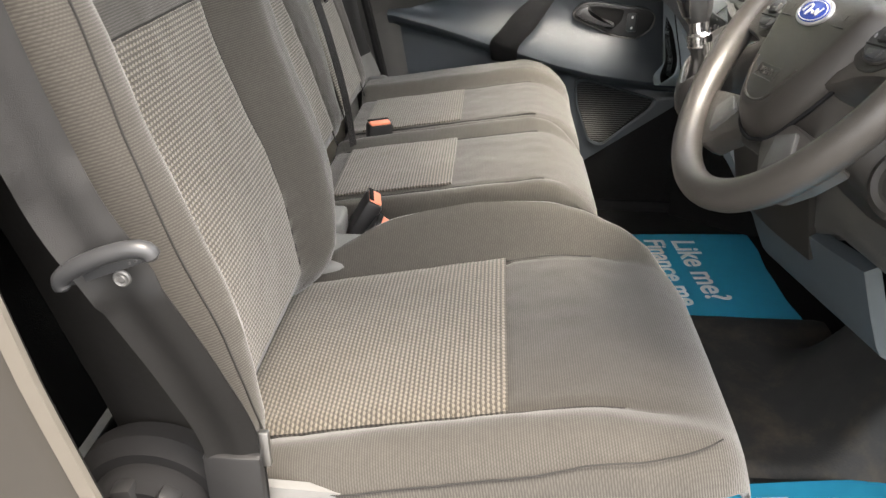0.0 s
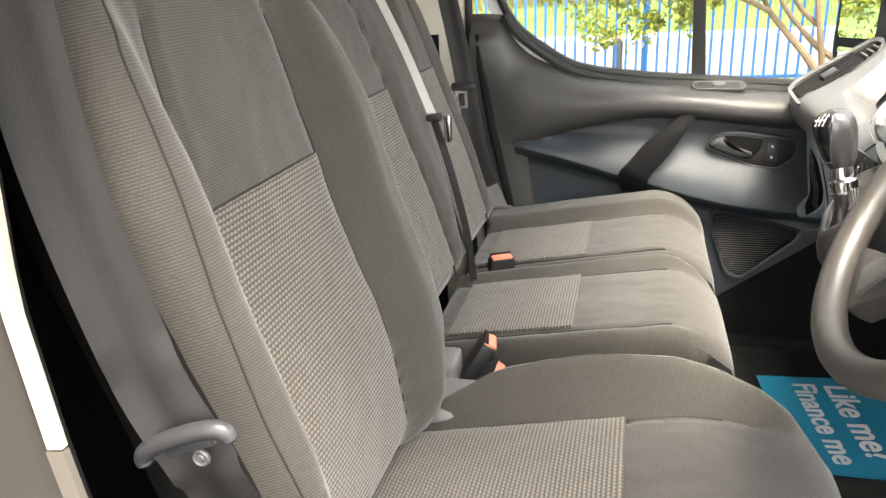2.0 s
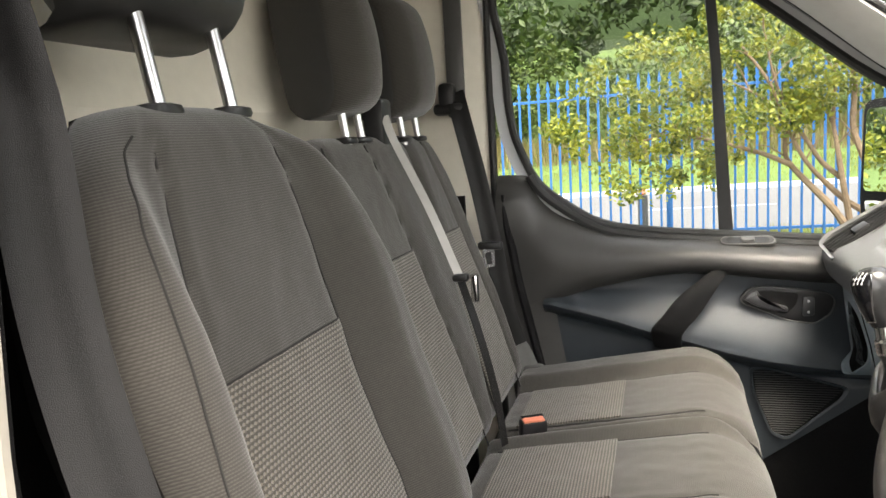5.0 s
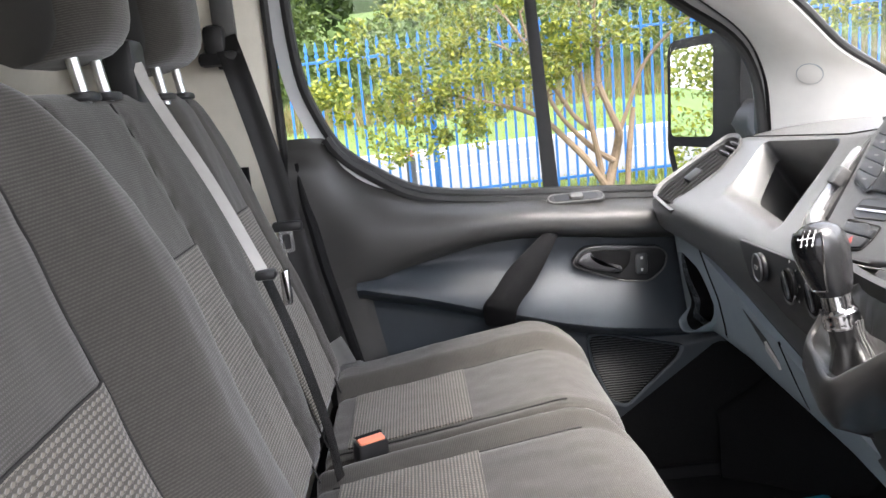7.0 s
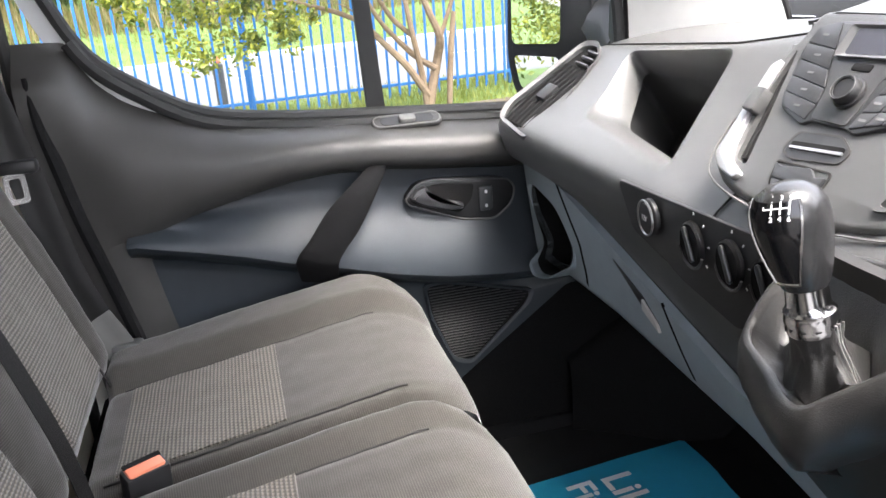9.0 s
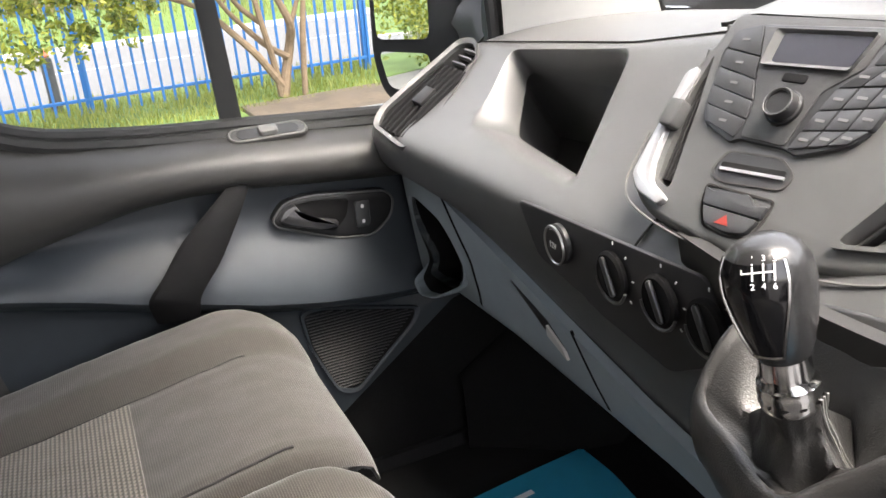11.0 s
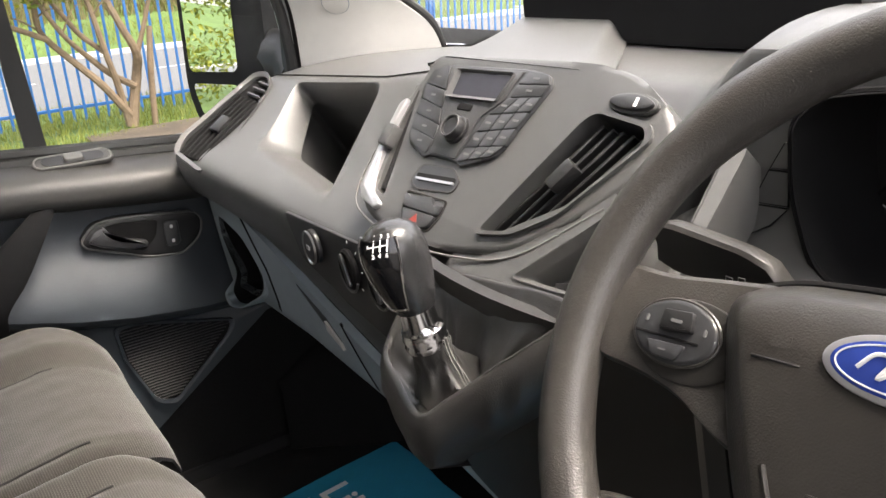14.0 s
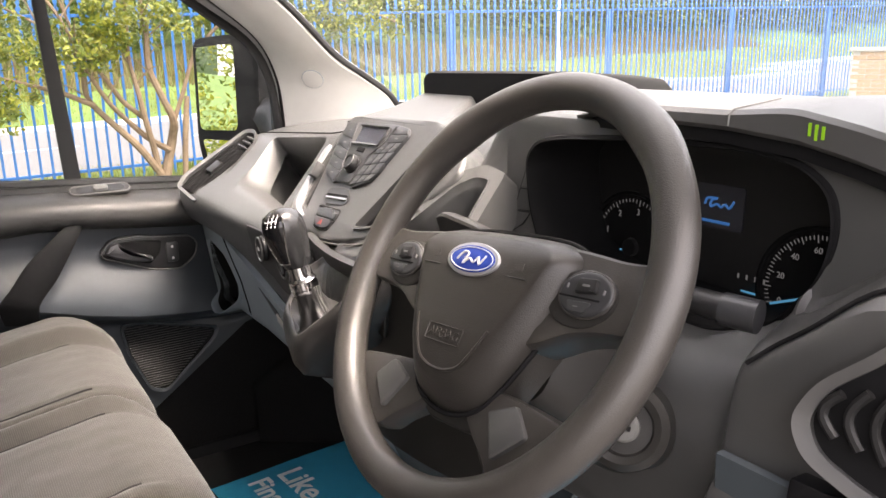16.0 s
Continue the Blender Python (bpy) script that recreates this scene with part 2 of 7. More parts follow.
dnt.links.new(film.outputs[0], veil.inputs[2])
dnt.links.new(veil.outputs[0], dnt.nodes["Material Output"].inputs[0])
M["dusty_glass"] = dusty_glass
mirror = bpy.data.materials.new("mirror_glass")
mirror.use_nodes = True
mb = mirror.node_tree.nodes["Principled BSDF"]
mb.inputs["Base Color"].default_value, mb.inputs["Metallic"].default_value, mb.inputs["Roughness"].default_value = (0.86, 0.88, 0.88, 1), 1.0, 0.01
M["mirror"] = mirror


def glow(name, color, strength):
    m = bpy.data.materials.new(name)
    m.use_nodes = True
    b = m.node_tree.nodes["Principled BSDF"]
    b.inputs["Base Color"].default_value = (0.01, 0.01, 0.01, 1)
    b.inputs["Emission Color"].default_value, b.inputs["Emission Strength"].default_value = (*color, 1), strength
    return m


M["lit_blue"] = glow("lit_blue_display", (0.05, 0.3, 0.9), 0.18)
M["lit_needle"] = glow("lit_needle", (0.1, 0.5, 0.9), 0.22)
M["lit_white"] = glow("lit_dial_marks", (0.8, 0.85, 0.9), 0.06)


# ---- mesh tools ----
def thing(name, label, category, at=(0, 0, 0), kind="", group=""):
    ob = new(name)
    ob.location = at
    ob.empty_display_size = 0.05
    return tagged(ob, label, category, group, kind)


def mesh_object(name, bm, mat, smooth=True, sharp=40):
    bmesh.ops.recalc_face_normals(bm, faces=bm.faces)
    me = bpy.data.meshes.new(name)
    bm.to_mesh(me)
    bm.free()
    for m in (mat if isinstance(mat, (list, tuple)) else [mat]):
        me.materials.append(M[m])
    if smooth:
        me.polygons.foreach_set("use_smooth", [True] * len(me.polygons))
        me.set_sharp_from_angle(angle=radians(sharp))
    return new(name, me)


def part(name, bm, mat, parent=None, label="", smooth=True, sharp=40):
    ob = mesh_object(name, bm, mat, smooth, sharp)
    if parent:
        ob.parent = parent
        ob.matrix_parent_inverse = Matrix.Identity(4)
        root = parent.parent or parent
        ob.data.transform(Matrix.Translation(-root.location))
    if label:
        ob["label"] = label
    return ob


def solid(name, bm, mat, label, category, kind="", group="", smooth=True, sharp=40):
    return tagged(mesh_object(name, bm, mat, smooth, sharp), label, category, group, kind)


def box(lo, hi, bevel=0.0, seg=2, m=None):
    bm = bmesh.new()
    bmesh.ops.create_cube(bm, size=1.0)
    lo, hi = Vector(lo), Vector(hi)
    for v in bm.verts:
        v.co = Vector(((lo[i] + hi[i]) / 2 + v.co[i] * (hi[i] - lo[i]) for i in range(3)))
    if bevel:
        bmesh.ops.bevel(bm, geom=bm.edges[:], offset=bevel, segments=seg, affect="EDGES", profile=0.5)
    if m:
        bm.transform(m)
    return bm


def loft(rings, closed=True, caps=True, wrap=False):
    """Quads between rings of equal length; closed: each ring is a loop; wrap: the last ring joins the first."""
    bm = bmesh.new()
    vs = [[bm.verts.new(p) for p in r] for r in rings]
    n = len(vs[0])
    for i in range(len(vs) if wrap else len(vs) - 1):
        a, b = vs[i], vs[(i + 1) % len(vs)]
        for j in range(n if closed else n - 1):
            bm.faces.new((a[j], a[(j + 1) % n], b[(j + 1) % n], b[j]))
    if caps and closed and not wrap:
        bm.faces.new(vs[0][::-1])
        bm.faces.new(vs[-1])
    return bm


def prism(poly, depth, m=None, bevel=0.0, seg=2):
    """A plate with the outline poly (x, y) from z 0 to depth, bevelled at the front."""
    bm = bmesh.new()
    lo = [bm.verts.new((x, y, 0)) for x, y in poly]
    f = bm.faces.new(lo)
    r = bmesh.ops.extrude_face_region(bm, geom=[f])
    top = [v for v in r["geom"] if isinstance(v, bmesh.types.BMVert)]
    for v in top:
        v.co.z += depth
    if bevel:
        es = [e for e in bm.edges if all(v in top for v in e.verts)]
        bmesh.ops.bevel(bm, geom=es, offset=bevel, segments=seg, affect="EDGES", profile=0.5)
    if m:
        bm.transform(m)
    return bm


def rounded(w, h, r, n=5, cx=0.0, cy=0.0):
    out = []
    for qx, qy, a0 in ((1, 1, 0), (-1, 1, 90), (-1, -1, 180), (1, -1, 270)):
        for k in range(n + 1):
            a = radians(a0 + 90 * k / n)
            out.append((cx + qx * (w / 2 - r) + r * math.cos(a), cy + qy * (h / 2 - r) + r * math.sin(a)))
    return out


def smooth_poly(pts, r=0.01, n=4):
    """Rounds the corners of an outline."""
    out, k = [], len(pts)
    for i in range(k):
        p0, p, p1 = Vector(pts[i - 1]), Vector(pts[i]), Vector(pts[(i + 1) % k])
        a, b = p0 - p, p1 - p
        d = min(r, a.length * 0.45, b.length * 0.45)
        s, e = p + a.normalized() * d, p + b.normalized() * d
        for j in range(n + 1):
            t = j / n
            out.append(tuple((1 - t) ** 2 * s + 2 * t * (1 - t) * p + t * t * e))
    return out


def frame_plate(outer, inner, depth, m=None, lift=0.0):
    """A rim between two outlines with as many points."""
    n = len(outer)
    rings = [[(*p, 0) for p in outer], [(*p, depth) for p in outer], [(*p, depth + lift) for p in inner], [(*p, 0) for p in inner]]
    bm = loft(rings, wrap=True)
    if m:
        bm.transform(m)
    return bm


def spline(pts, n=8, loop=False):
    """A smooth line through points."""
    p = [Vector(q) for q in pts]
    out, k = [], len(p)
    for i in range(k if loop else k - 1):
        if loop:
            a, b, c, d = p[i - 1], p[i], p[(i + 1) % k], p[(i + 2) % k]
        else:
            b, c = p[i], p[i + 1]
            a = p[i - 1] if i else b - (c - b)
            d = p[i + 2] if i + 2 < k else c + (c - b)
        for j in range(n):
            t = j / n
            out.append(0.5 * (2 * b + (c - a) * t + (2 * a - 5 * b + 4 * c - d) * t * t + (3 * b - a - 3 * c + d) * t ** 3))
    if not loop:
        out.append(p[-1])
    return out


def tube(path, radius, n=10, loop=False, squash=1.0):
    """A round rod along a line; radius may be a list."""
    p = [Vector(q) for q in path]
    k = len(p)
    rings, side = [], None
    for i in range(k):
        a = p[i - 1] if (i or loop) else p[0]
        b = p[(i + 1) % k] if (i + 1 < k or loop) else p[-1]
        d = (b - a).normalized()
        if side is None:
            side = d.cross(Vector((0, 0, 1)))
            if side.length < 0.1:
                side = d.cross(Vector((1, 0, 0)))
        side = (side - d * side.dot(d)).normalized()
        up = d.cross(side)
        r = radius[i] if isinstance(radius, (list, tuple)) else radius
        rings.append([p[i] + r * (math.cos(2 * math.pi * j / n) * side + squash * math.sin(2 * math.pi * j / n) * up) for j in range(n)])
    return loft(rings, wrap=loop)


def strip(path, normals, width, thick=0.0015):
    """A flat band along a line, with the side across it given for each point."""
    rings = []
    k = len(path)
    for i in range(k):
        p = Vector(path[i])
        d = (Vector(path[min(i + 1, k - 1)]) - Vector(path[max(i - 1, 0)])).normalized()
        w = Vector(normals[i]) if isinstance(normals, list) else Vector(normals)
        w = (w - d * w.dot(d)).normalized()
        up = d.cross(w)
        rings.append([p + w * a * width / 2 + up * b * thick / 2 for a, b in ((-1, -1), (1, -1), (1, 1), (-1, 1))])
    return loft(rings)


def webbing(path, normals, width, wave=0.0016):
    """Woven belt with a slight lengthwise cup and two soft folds."""
    n = len(path)
    across = [-1, -0.92, -0.6, -0.3, 0.0, 0.3, 0.6, 0.92, 1]
    rings = []
    for i, p in enumerate(path):
        p = Vector(p)
        d = (Vector(path[min(i + 1, n - 1)]) - Vector(path[max(i - 1, 0)])).normalized()
        side = Vector(normals[i] if isinstance(normals, list) else normals)
        side = (side - d * side.dot(d)).normalized()
        nn = side.cross(d).normalized()
        face = [p + side * a * width / 2 + nn * wave * (math.cos(a * 4.2 + 0.03 * i) - 0.6 * a * a) for a in across]
        rings.append(face + [q - nn * 0.0014 for q in reversed(face)])
    return loft(rings)


def lathe(profile, n=32, m=None):
    """Turns (radius, height) pairs about the z axis."""
    rings = [[(r * math.cos(2 * math.pi * j / n), r * math.sin(2 * math.pi * j / n), z) for j in range(n)] for r, z in profile]
    bm = loft(rings)
    if m:
        bm.transform(m)
    return bm


def sheet(f, us, vs, thick=0.0, uv=None):
    """A surface f(u, v) on a grid; thick: a second skin behind it, closed at the rim; uv: a scale for the mesh's own metres."""
    bm = bmesh.new()
    g = [[bm.verts.new(f(u, v)) for v in vs] for u in us]
    faces = []
    for i in range(len(us) - 1):
        for j in range(len(vs) - 1):
            faces.append(bm.faces.new((g[i][j], g[i + 1][j], g[i + 1][j + 1], g[i][j + 1])))
    if uv:
        lay = bm.loops.layers.uv.new("metres")
        at = {g[i][j]: (us[i] * uv[0], vs[j] * uv[1]) for i in range(len(us)) for j in range(len(vs))}
        for fa in faces:
            for lo in fa.loops:
                lo[lay].uv = at[lo.vert]
    if thick:
        bmesh.ops.recalc_face_normals(bm, faces=bm.faces)
        bmesh.ops.solidify(bm, geom=bm.faces[:], thickness=thick)
    return bm


def span(a, b, n):
    return [a + (b - a) * i / n for i in range(n + 1)]


def lerp(x, pts):
    """A line through (x, y) pairs, smoothed by cosine steps."""
    if x <= pts[0][0]:
        return pts[0][1]
    for (x0, y0), (x1, y1) in zip(pts, pts[1:]):
        if x <= x1:
            return y0 + (y1 - y0) * (x - x0) / (x1 - x0)
    return pts[-1][1]


def step(x, a, b):
    t = min(max((x - a) / (b - a), 0), 1)
    return t * t * (3 - 2 * t)


def cut(ob, cutter):
    """Cuts a closed bmesh out of a mesh object for good."""
    c = mesh_object("cutter", cutter, "black")
    c.parent, c.matrix_basis = ob.parent, ob.matrix_basis
    if ob.parent:
        c.data.transform(Matrix.Translation(ob.parent.matrix_basis.translation).inverted())
    md = ob.modifiers.new("cut", "BOOLEAN")
    md.object, md.solver = c, "EXACT"
    bpy.context.view_layer.update()
    me = bpy.data.meshes.new_from_object(ob.evaluated_get(bpy.context.evaluated_depsgraph_get()))
    ob.modifiers.remove(md)
    ob.data = me
    bpy.data.objects.remove(c)
    me.set_sharp_from_angle(angle=radians(35))


def writing(name, text, size, m, mat, parent, extrude=0.0004, label="", align="CENTER"):
    """Letters in the built-in font as a mesh part."""
    cu = bpy.data.curves.new(name, "FONT")
    cu.body, cu.size, cu.extrude, cu.align_x, cu.align_y = text, size, extrude, align, "CENTER"
    tmp = new("letters", cu)
    bpy.context.view_layer.update()
    me = bpy.data.meshes.new_from_object(tmp.evaluated_get(bpy.context.evaluated_depsgraph_get()))
    bpy.data.objects.remove(tmp)
    bm = bmesh.new()
    bm.from_mesh(me)
    bm.transform(m)
    return part(name, bm, mat, parent, label, smooth=False)


def axes(o, ex, ey):
    """A pose with its x along ex, its y along ey, its z out of both."""
    ex, ey = Vector(ex).normalized(), Vector(ey)
    ez = ex.cross(ey).normalized()
    ey = ez.cross(ex)
    return Matrix(((ex.x, ey.x, ez.x, o[0]), (ex.y, ey.y, ez.y, o[1]), (ex.z, ey.z, ez.z, o[2]), (0, 0, 0, 1)))


# ---- ground and outdoors ----
GROUND = -0.50
FENCE_Y = 8.4
SLOPE = 0.0213  # the yard rises gently towards the van's nose
SHEAR = Matrix(((1, 0, 0, 0), (0, 1, 0, 0), (SLOPE, 0, 1, 0), (0, 0, 0, 1)))


def earth(x):
    return GROUND + SLOPE * x


def lie(ob):
    """Lays a flat piece of the setting on the sloping yard."""
    ob.data.transform(SHEAR)
    return ob


def rect(x0, y0, x1, y1, z, n=1):
    return sheet(lambda u, v: (u, v, z), span(x0, x1, n), span(y0, y1, n))


lie(solid("ground", rect(-900, -900, 900, 900, GROUND, 4), "ground", "flat dark tarmac yard reaching to the horizon", "ground", "structure"))
lie(solid("verge", box((-60, 6.2, GROUND - 0.1), (90, 9.25, GROUND + 0.03), 0.02), "grass_soil", "strip of soil and grass under the blue fence", "verge", "structure"))
lie(solid("planting_bed", box((1.75, 4.6, GROUND - 0.1), (9.0, 7.25, GROUND + 0.07), 0.03), "mulch", "brown bark mulch bed round the small tree", "bed", "structure"))
lie(solid("road", box((-90, 9.27, GROUND - 0.1), (120, 15.9, GROUND + 0.02)), "road", "pale grey asphalt road beyond the fence", "road", "structure"))
lie(solid("kerb", box((-90, 15.9, GROUND - 0.1), (120, 16.05, GROUND + 0.12), 0.02), "kerb", "concrete kerb on the far side of the road", "kerb", "structure"))


def lane_marks():
    ob = thing("road_marking", "worn white dashes painted along the middle of the road", "road marking", (0, 12.6, GROUND), kind="structure")
    for k in range(-8, 12):
        o = part("dash", box((4.0 * k, 12.55, GROUND + 0.018), (4.0 * k + 2.2, 12.65, GROUND + 0.024)), "kerb", ob, smooth=False)
        o.data.transform(SHEAR)
    return ob


lane_marks()


def bank(u, v):
    h = 0.10 + 0.35 * step(v, 16, 20) + 0.9 * step(v, 19, 24) + 4.0 * step(v, 22, 40)
    return (u, v, earth(u) + h + 0.12 * noise.noise((u * 0.3, v * 0.4, 0)))


solid("bank", sheet(bank, span(-90, 120, 110), span(16.05, 48, 30)), "grass_soil", "grassy bank rising behind the road", "bank", "structure")


def blades(count, area, z, h, seed, mat="grass", label="", wide=1.0):
    rnd = random.Random(seed)
    vs, fs = [], []
    x0, y0, x1, y1 = area
    for _ in range(count):
        x, y = rnd.uniform(x0, x1), rnd.uniform(y0, y1)
        zz = z(x, y)
        a, hh = rnd.uniform(0, math.pi), h * rnd.uniform(0.4, 1.2) * (0.7 + 0.6 * noise.noise((x * 1.3, y * 1.3, seed)))
        w = (0.005 + 0.02 * h) * wide
        dx, dy = w * math.cos(a), w * math.sin(a)
        lx, ly = rnd.uniform(-0.4, 0.4) * hh, rnd.uniform(-0.4, 0.4) * hh
        k = len(vs)
        vs += [(x - dx, y - dy, zz - 0.01), (x + dx, y + dy, zz - 0.01), (x + lx, y + ly, zz + hh)]
        fs.append((k, k + 1, k + 2))
    me = bpy.data.meshes.new("grass")
    me.from_pydata(vs, [], fs)
    me.materials.append(M[mat])
    return tagged(new("grass", me), label, "grass", kind="stuff")


blades(30000, (-5, 7.0, 16, 9.3), lambda x, y: earth(x) + 0.03, 0.13, 3, label="rough yellow-green grass along the fence foot")
blades(42000, (-14, 16.1, 45, 20.5), lambda x, y: bank(x, y)[2], 0.16, 4, label="short bright lawn on the far roadside")
blades(16000, (-14, 19.8, 30, 22.5), lambda x, y: bank(x, y)[2], 0.75, 5, "dry_grass", "tall dry straw-coloured undergrowth under the trees")


def fence():
    ob = thing("fence", "bright blue painted steel railing fence with spear-headed pales", "fence", (0, FENCE_Y, GROUND), kind="structure")
    x0, pitch = -9.04, 0.1177
    half = [(0.013, 0), (0.013, 1.85), (0.027, 1.868), (0.024, 1.882), (0.011, 1.905), (0.021, 1.945), (0.012, 1.985), (0.003, 2.035)]
    bm = prism([(x, z) for x, z in half] + [(-x, z) for x, z in reversed(half)], 0.016)
    bm.transform(Matrix.Translation((0, 0.008, 0)) @ Matrix.Rotation(radians(90), 4, "X"))
    first = part("pale", bm, "fence", None, smooth=False)
    for k in range(298):
        o = new("pale", first.data) if k else first
        x = x0 + pitch * k
        o.parent, o.location = ob, (x, 0, 0.03 + SLOPE * x)
    for z in (0.16, 1.82):
        part("rail", box((x0 - 0.1, FENCE_Y + 0.010, GROUND + z), (x0 + pitch * 298, FENCE_Y + 0.040, GROUND + z + 0.032), 0.003), "fence", ob).data.transform(SHEAR)
    for i in range(-3, 9):
        px = 0.47 + 3.06 * i
        bm = box((px - 0.036, FENCE_Y + 0.012, earth(px)), (px + 0.036, FENCE_Y + 0.085, earth(px) + 1.83), 0.004)
        part("post", bm, "fence", ob)
    return ob


fence()


def leaves(name, centres, count, size, mat, seed, parent=None):
    """Many small pointed leaves scattered in clumps round the centres, each folded along its rib."""
    rnd = random.Random(seed)
    vs, fs = [], []
    for _ in range(count):
        c, r = rnd.choice(centres)
        d = Vector((rnd.gauss(0, 1), rnd.gauss(0, 1), rnd.gauss(0, 0.8)))
        d = d.normalized() * r * rnd.random() ** 0.45
        p = Vector(c) + d
        n = Vector((rnd.gauss(0, 1), rnd.gauss(0, 1), rnd.gauss(0.7, 0.7))).normalized()
        a = n.cross(Vector((rnd.gauss(0, 1), rnd.gauss(0, 1), rnd.gauss(-0.4, 1)))).normalized()
        b = n.cross(a)
        s = size * rnd.uniform(0.55, 1.35)
        k = len(vs)
        vs += [p - a * s, p - b * s * 0.48 + n * s * 0.12 - a * s * 0.1, p + a * s, p + b * s * 0.48 + n * s * 0.12 - a * s * 0.1]
        fs += [(k, k + 1, k + 2), (k, k + 2, k + 3)]
    me = bpy.data.meshes.new(name)
    me.from_pydata([tuple(v) for v in vs], [], fs)
    me.materials.append(M[mat])
    o = new(name, me)
    if parent:
        o.parent = parent
        me.transform(Matrix.Translation(-parent.location))
    return o


def young_tree():
    """Several crooked stems from one stool; the crown leans towards the van's rear."""
    x, y = 2.28, 7.5
    z0 = earth(x) + 0.05
    ob = thing("tree", "small multi-stemmed tree with yellow-green leaves in front of the fence", "tree", (x, y, z0))
    rnd = random.Random(7)
    stems = [
        ("trunk", 0.052, [(2.26, -0.42), (2.33, -0.16), (2.40, 0.10), (2.40, 0.30), (2.30, 0.55), (2.23, 0.85), (2.26, 1.20), (2.22, 1.6), (2.35, 2.1)]),
        ("limb", 0.034, [(2.24, -0.40), (2.20, -0.05), (2.12, 0.34), (2.08, 0.66), (2.06, 0.95), (2.08, 1.50), (2.0, 2.1)]),
        ("limb", 0.038, [(2.26, -0.30), (2.05, 0.02), (1.88, 0.22), (1.67, 0.47), (1.60, 0.62), (1.58, 0.90), (1.45, 1.3), (1.2, 1.7)]),
        ("limb", 0.030, [(2.36, -0.03), (2.17, 0.10), (2.0, 0.27), (1.78, 0.52), (1.58, 0.90), (1.42, 1.15), (1.0, 1.4)]),
        ("limb", 0.024, [(2.12, 0.33), (1.94, 0.50), (1.80, 0.71), (1.64, 0.97), (1.5, 1.4), (1.4, 1.9)]),
        ("limb", 0.024, [(1.67, 0.47), (1.42, 0.59), (1.22, 0.66), (0.88, 0.76), (0.5, 0.85), (0.15, 0.78)]),
        ("limb", 0.022, [(2.38, 0.16), (2.55, 0.55), (2.75, 1.0), (3.2, 1.4), (3.9, 1.62), (4.6, 1.5), (5.2, 1.30)]),
    ]
    for i, (name, r, pts) in enumerate(stems):
        line = spline([(px, y + 0.10 * math.sin(2.1 * i + 1.3 * k) * min(k, 3) / 3, pz) for k, (px, pz) in enumerate(pts)], 5)
        n = len(line)
        part(name, tube(line, [r * (1 - 0.78 * j / n) + 0.003 + 0.0025 * rnd.random() for j in range(n)], 8), "bark", ob)
        for j in range(n // 2, n, 3):
            e = line[j] + Vector((rnd.uniform(-0.45, 0.35), rnd.uniform(-0.35, 0.35), rnd.uniform(0.05, 0.4)))
            m = (line[j] + e) / 2 + Vector((0, 0, 0.05))
            part("branch", tube(spline([line[j], m, e], 4), [0.010 - 0.0010 * q for q in range(9)], 6), "bark", ob)
    tips = []
    for lo, hi, dense in ((-0.7, 0.0, 18), (0.0, 1.0, 62), (1.0, 2.0, 46), (2.0, 3.2, 30), (3.2, 5.4, 40)):
        for _ in range(dense):
            px = rnd.uniform(lo, hi)
            base = lerp(px, [(-0.7, 0.95), (-0.3, 0.55), (0.05, 0.18), (0.5, 0.38), (1.0, 0.42), (1.5, 0.82), (2.2, 1.12), (3.0, 1.15), (3.6, 1.35), (4.6, 1.10), (5.4, 1.15)])
            top = lerp(px, [(-0.7, 1.25), (0.0, 1.75), (1.0, 2.1), (3.0, 2.2), (5.4, 1.6)])
            tips.append((Vector((px, y - 0.15 + rnd.gauss(0, 0.28), base + (top - base) * rnd.random() ** 1.25)), rnd.uniform(0.08, 0.24)))
    leaves("crown", tips, 15500, 0.034, "leaf_yellow", 7, parent=ob)
    return ob


young_tree()


def stake():
    ob = thing("stake", "weathered grey-brown wooden tree stake", "stake", (2.5, 7.42, earth(2.5)))
    part("shaft", tube(spline([(2.46, 7.42, earth(2.5)), (2.50, 7.42, 0.05), (2.565, 7.43, 0.53)], 4), [0.032, 0.031, 0.030, 0.031, 0.030, 0.031, 0.030, 0.029, 0.026], 9), "bark", ob)
    return ob


stake()


def bollard():
    ob = thing("bollard", "dark grey roadside bollard with a red reflector on its top", "bollard", (0.155, 8.85, GROUND))
    m = Matrix.Translation((0.155, 8.85, GROUND))
    part("shaft", lathe([(0.001, 0), (0.062, 0), (0.060, 0.55), (0.055, 0.60), (0.001, 0.61)], 20, m), "bollard", ob)
    part("reflector", lathe([(0.001, 0.605), (0.026, 0.605), (0.046, 0.625), (0.040, 0.66), (0.012, 0.70), (0.001, 0.70)], 16, m), "red", ob, "small red reflector cap")
    return ob


bollard()


def lamp_post():
    ob = thing("lamp_post", "slim white lamp post beyond the road", "lamp post", (16.1, 17.0, earth(16.1)))
    m = Matrix.Translation((16.1, 17.0, earth(16.1)))
    part("column", lathe([(0.001, 0), (0.075, 0), (0.075, 0.9), (0.05, 1.0), (0.035, 6.2), (0.001, 6.2)], 14, m), "white", ob)
    part("lantern", box((-0.1, -0.5, 6.15), (0.1, 0.12, 6.28), 0.03, 2, m), "kerb", ob)
    return ob


lamp_post()


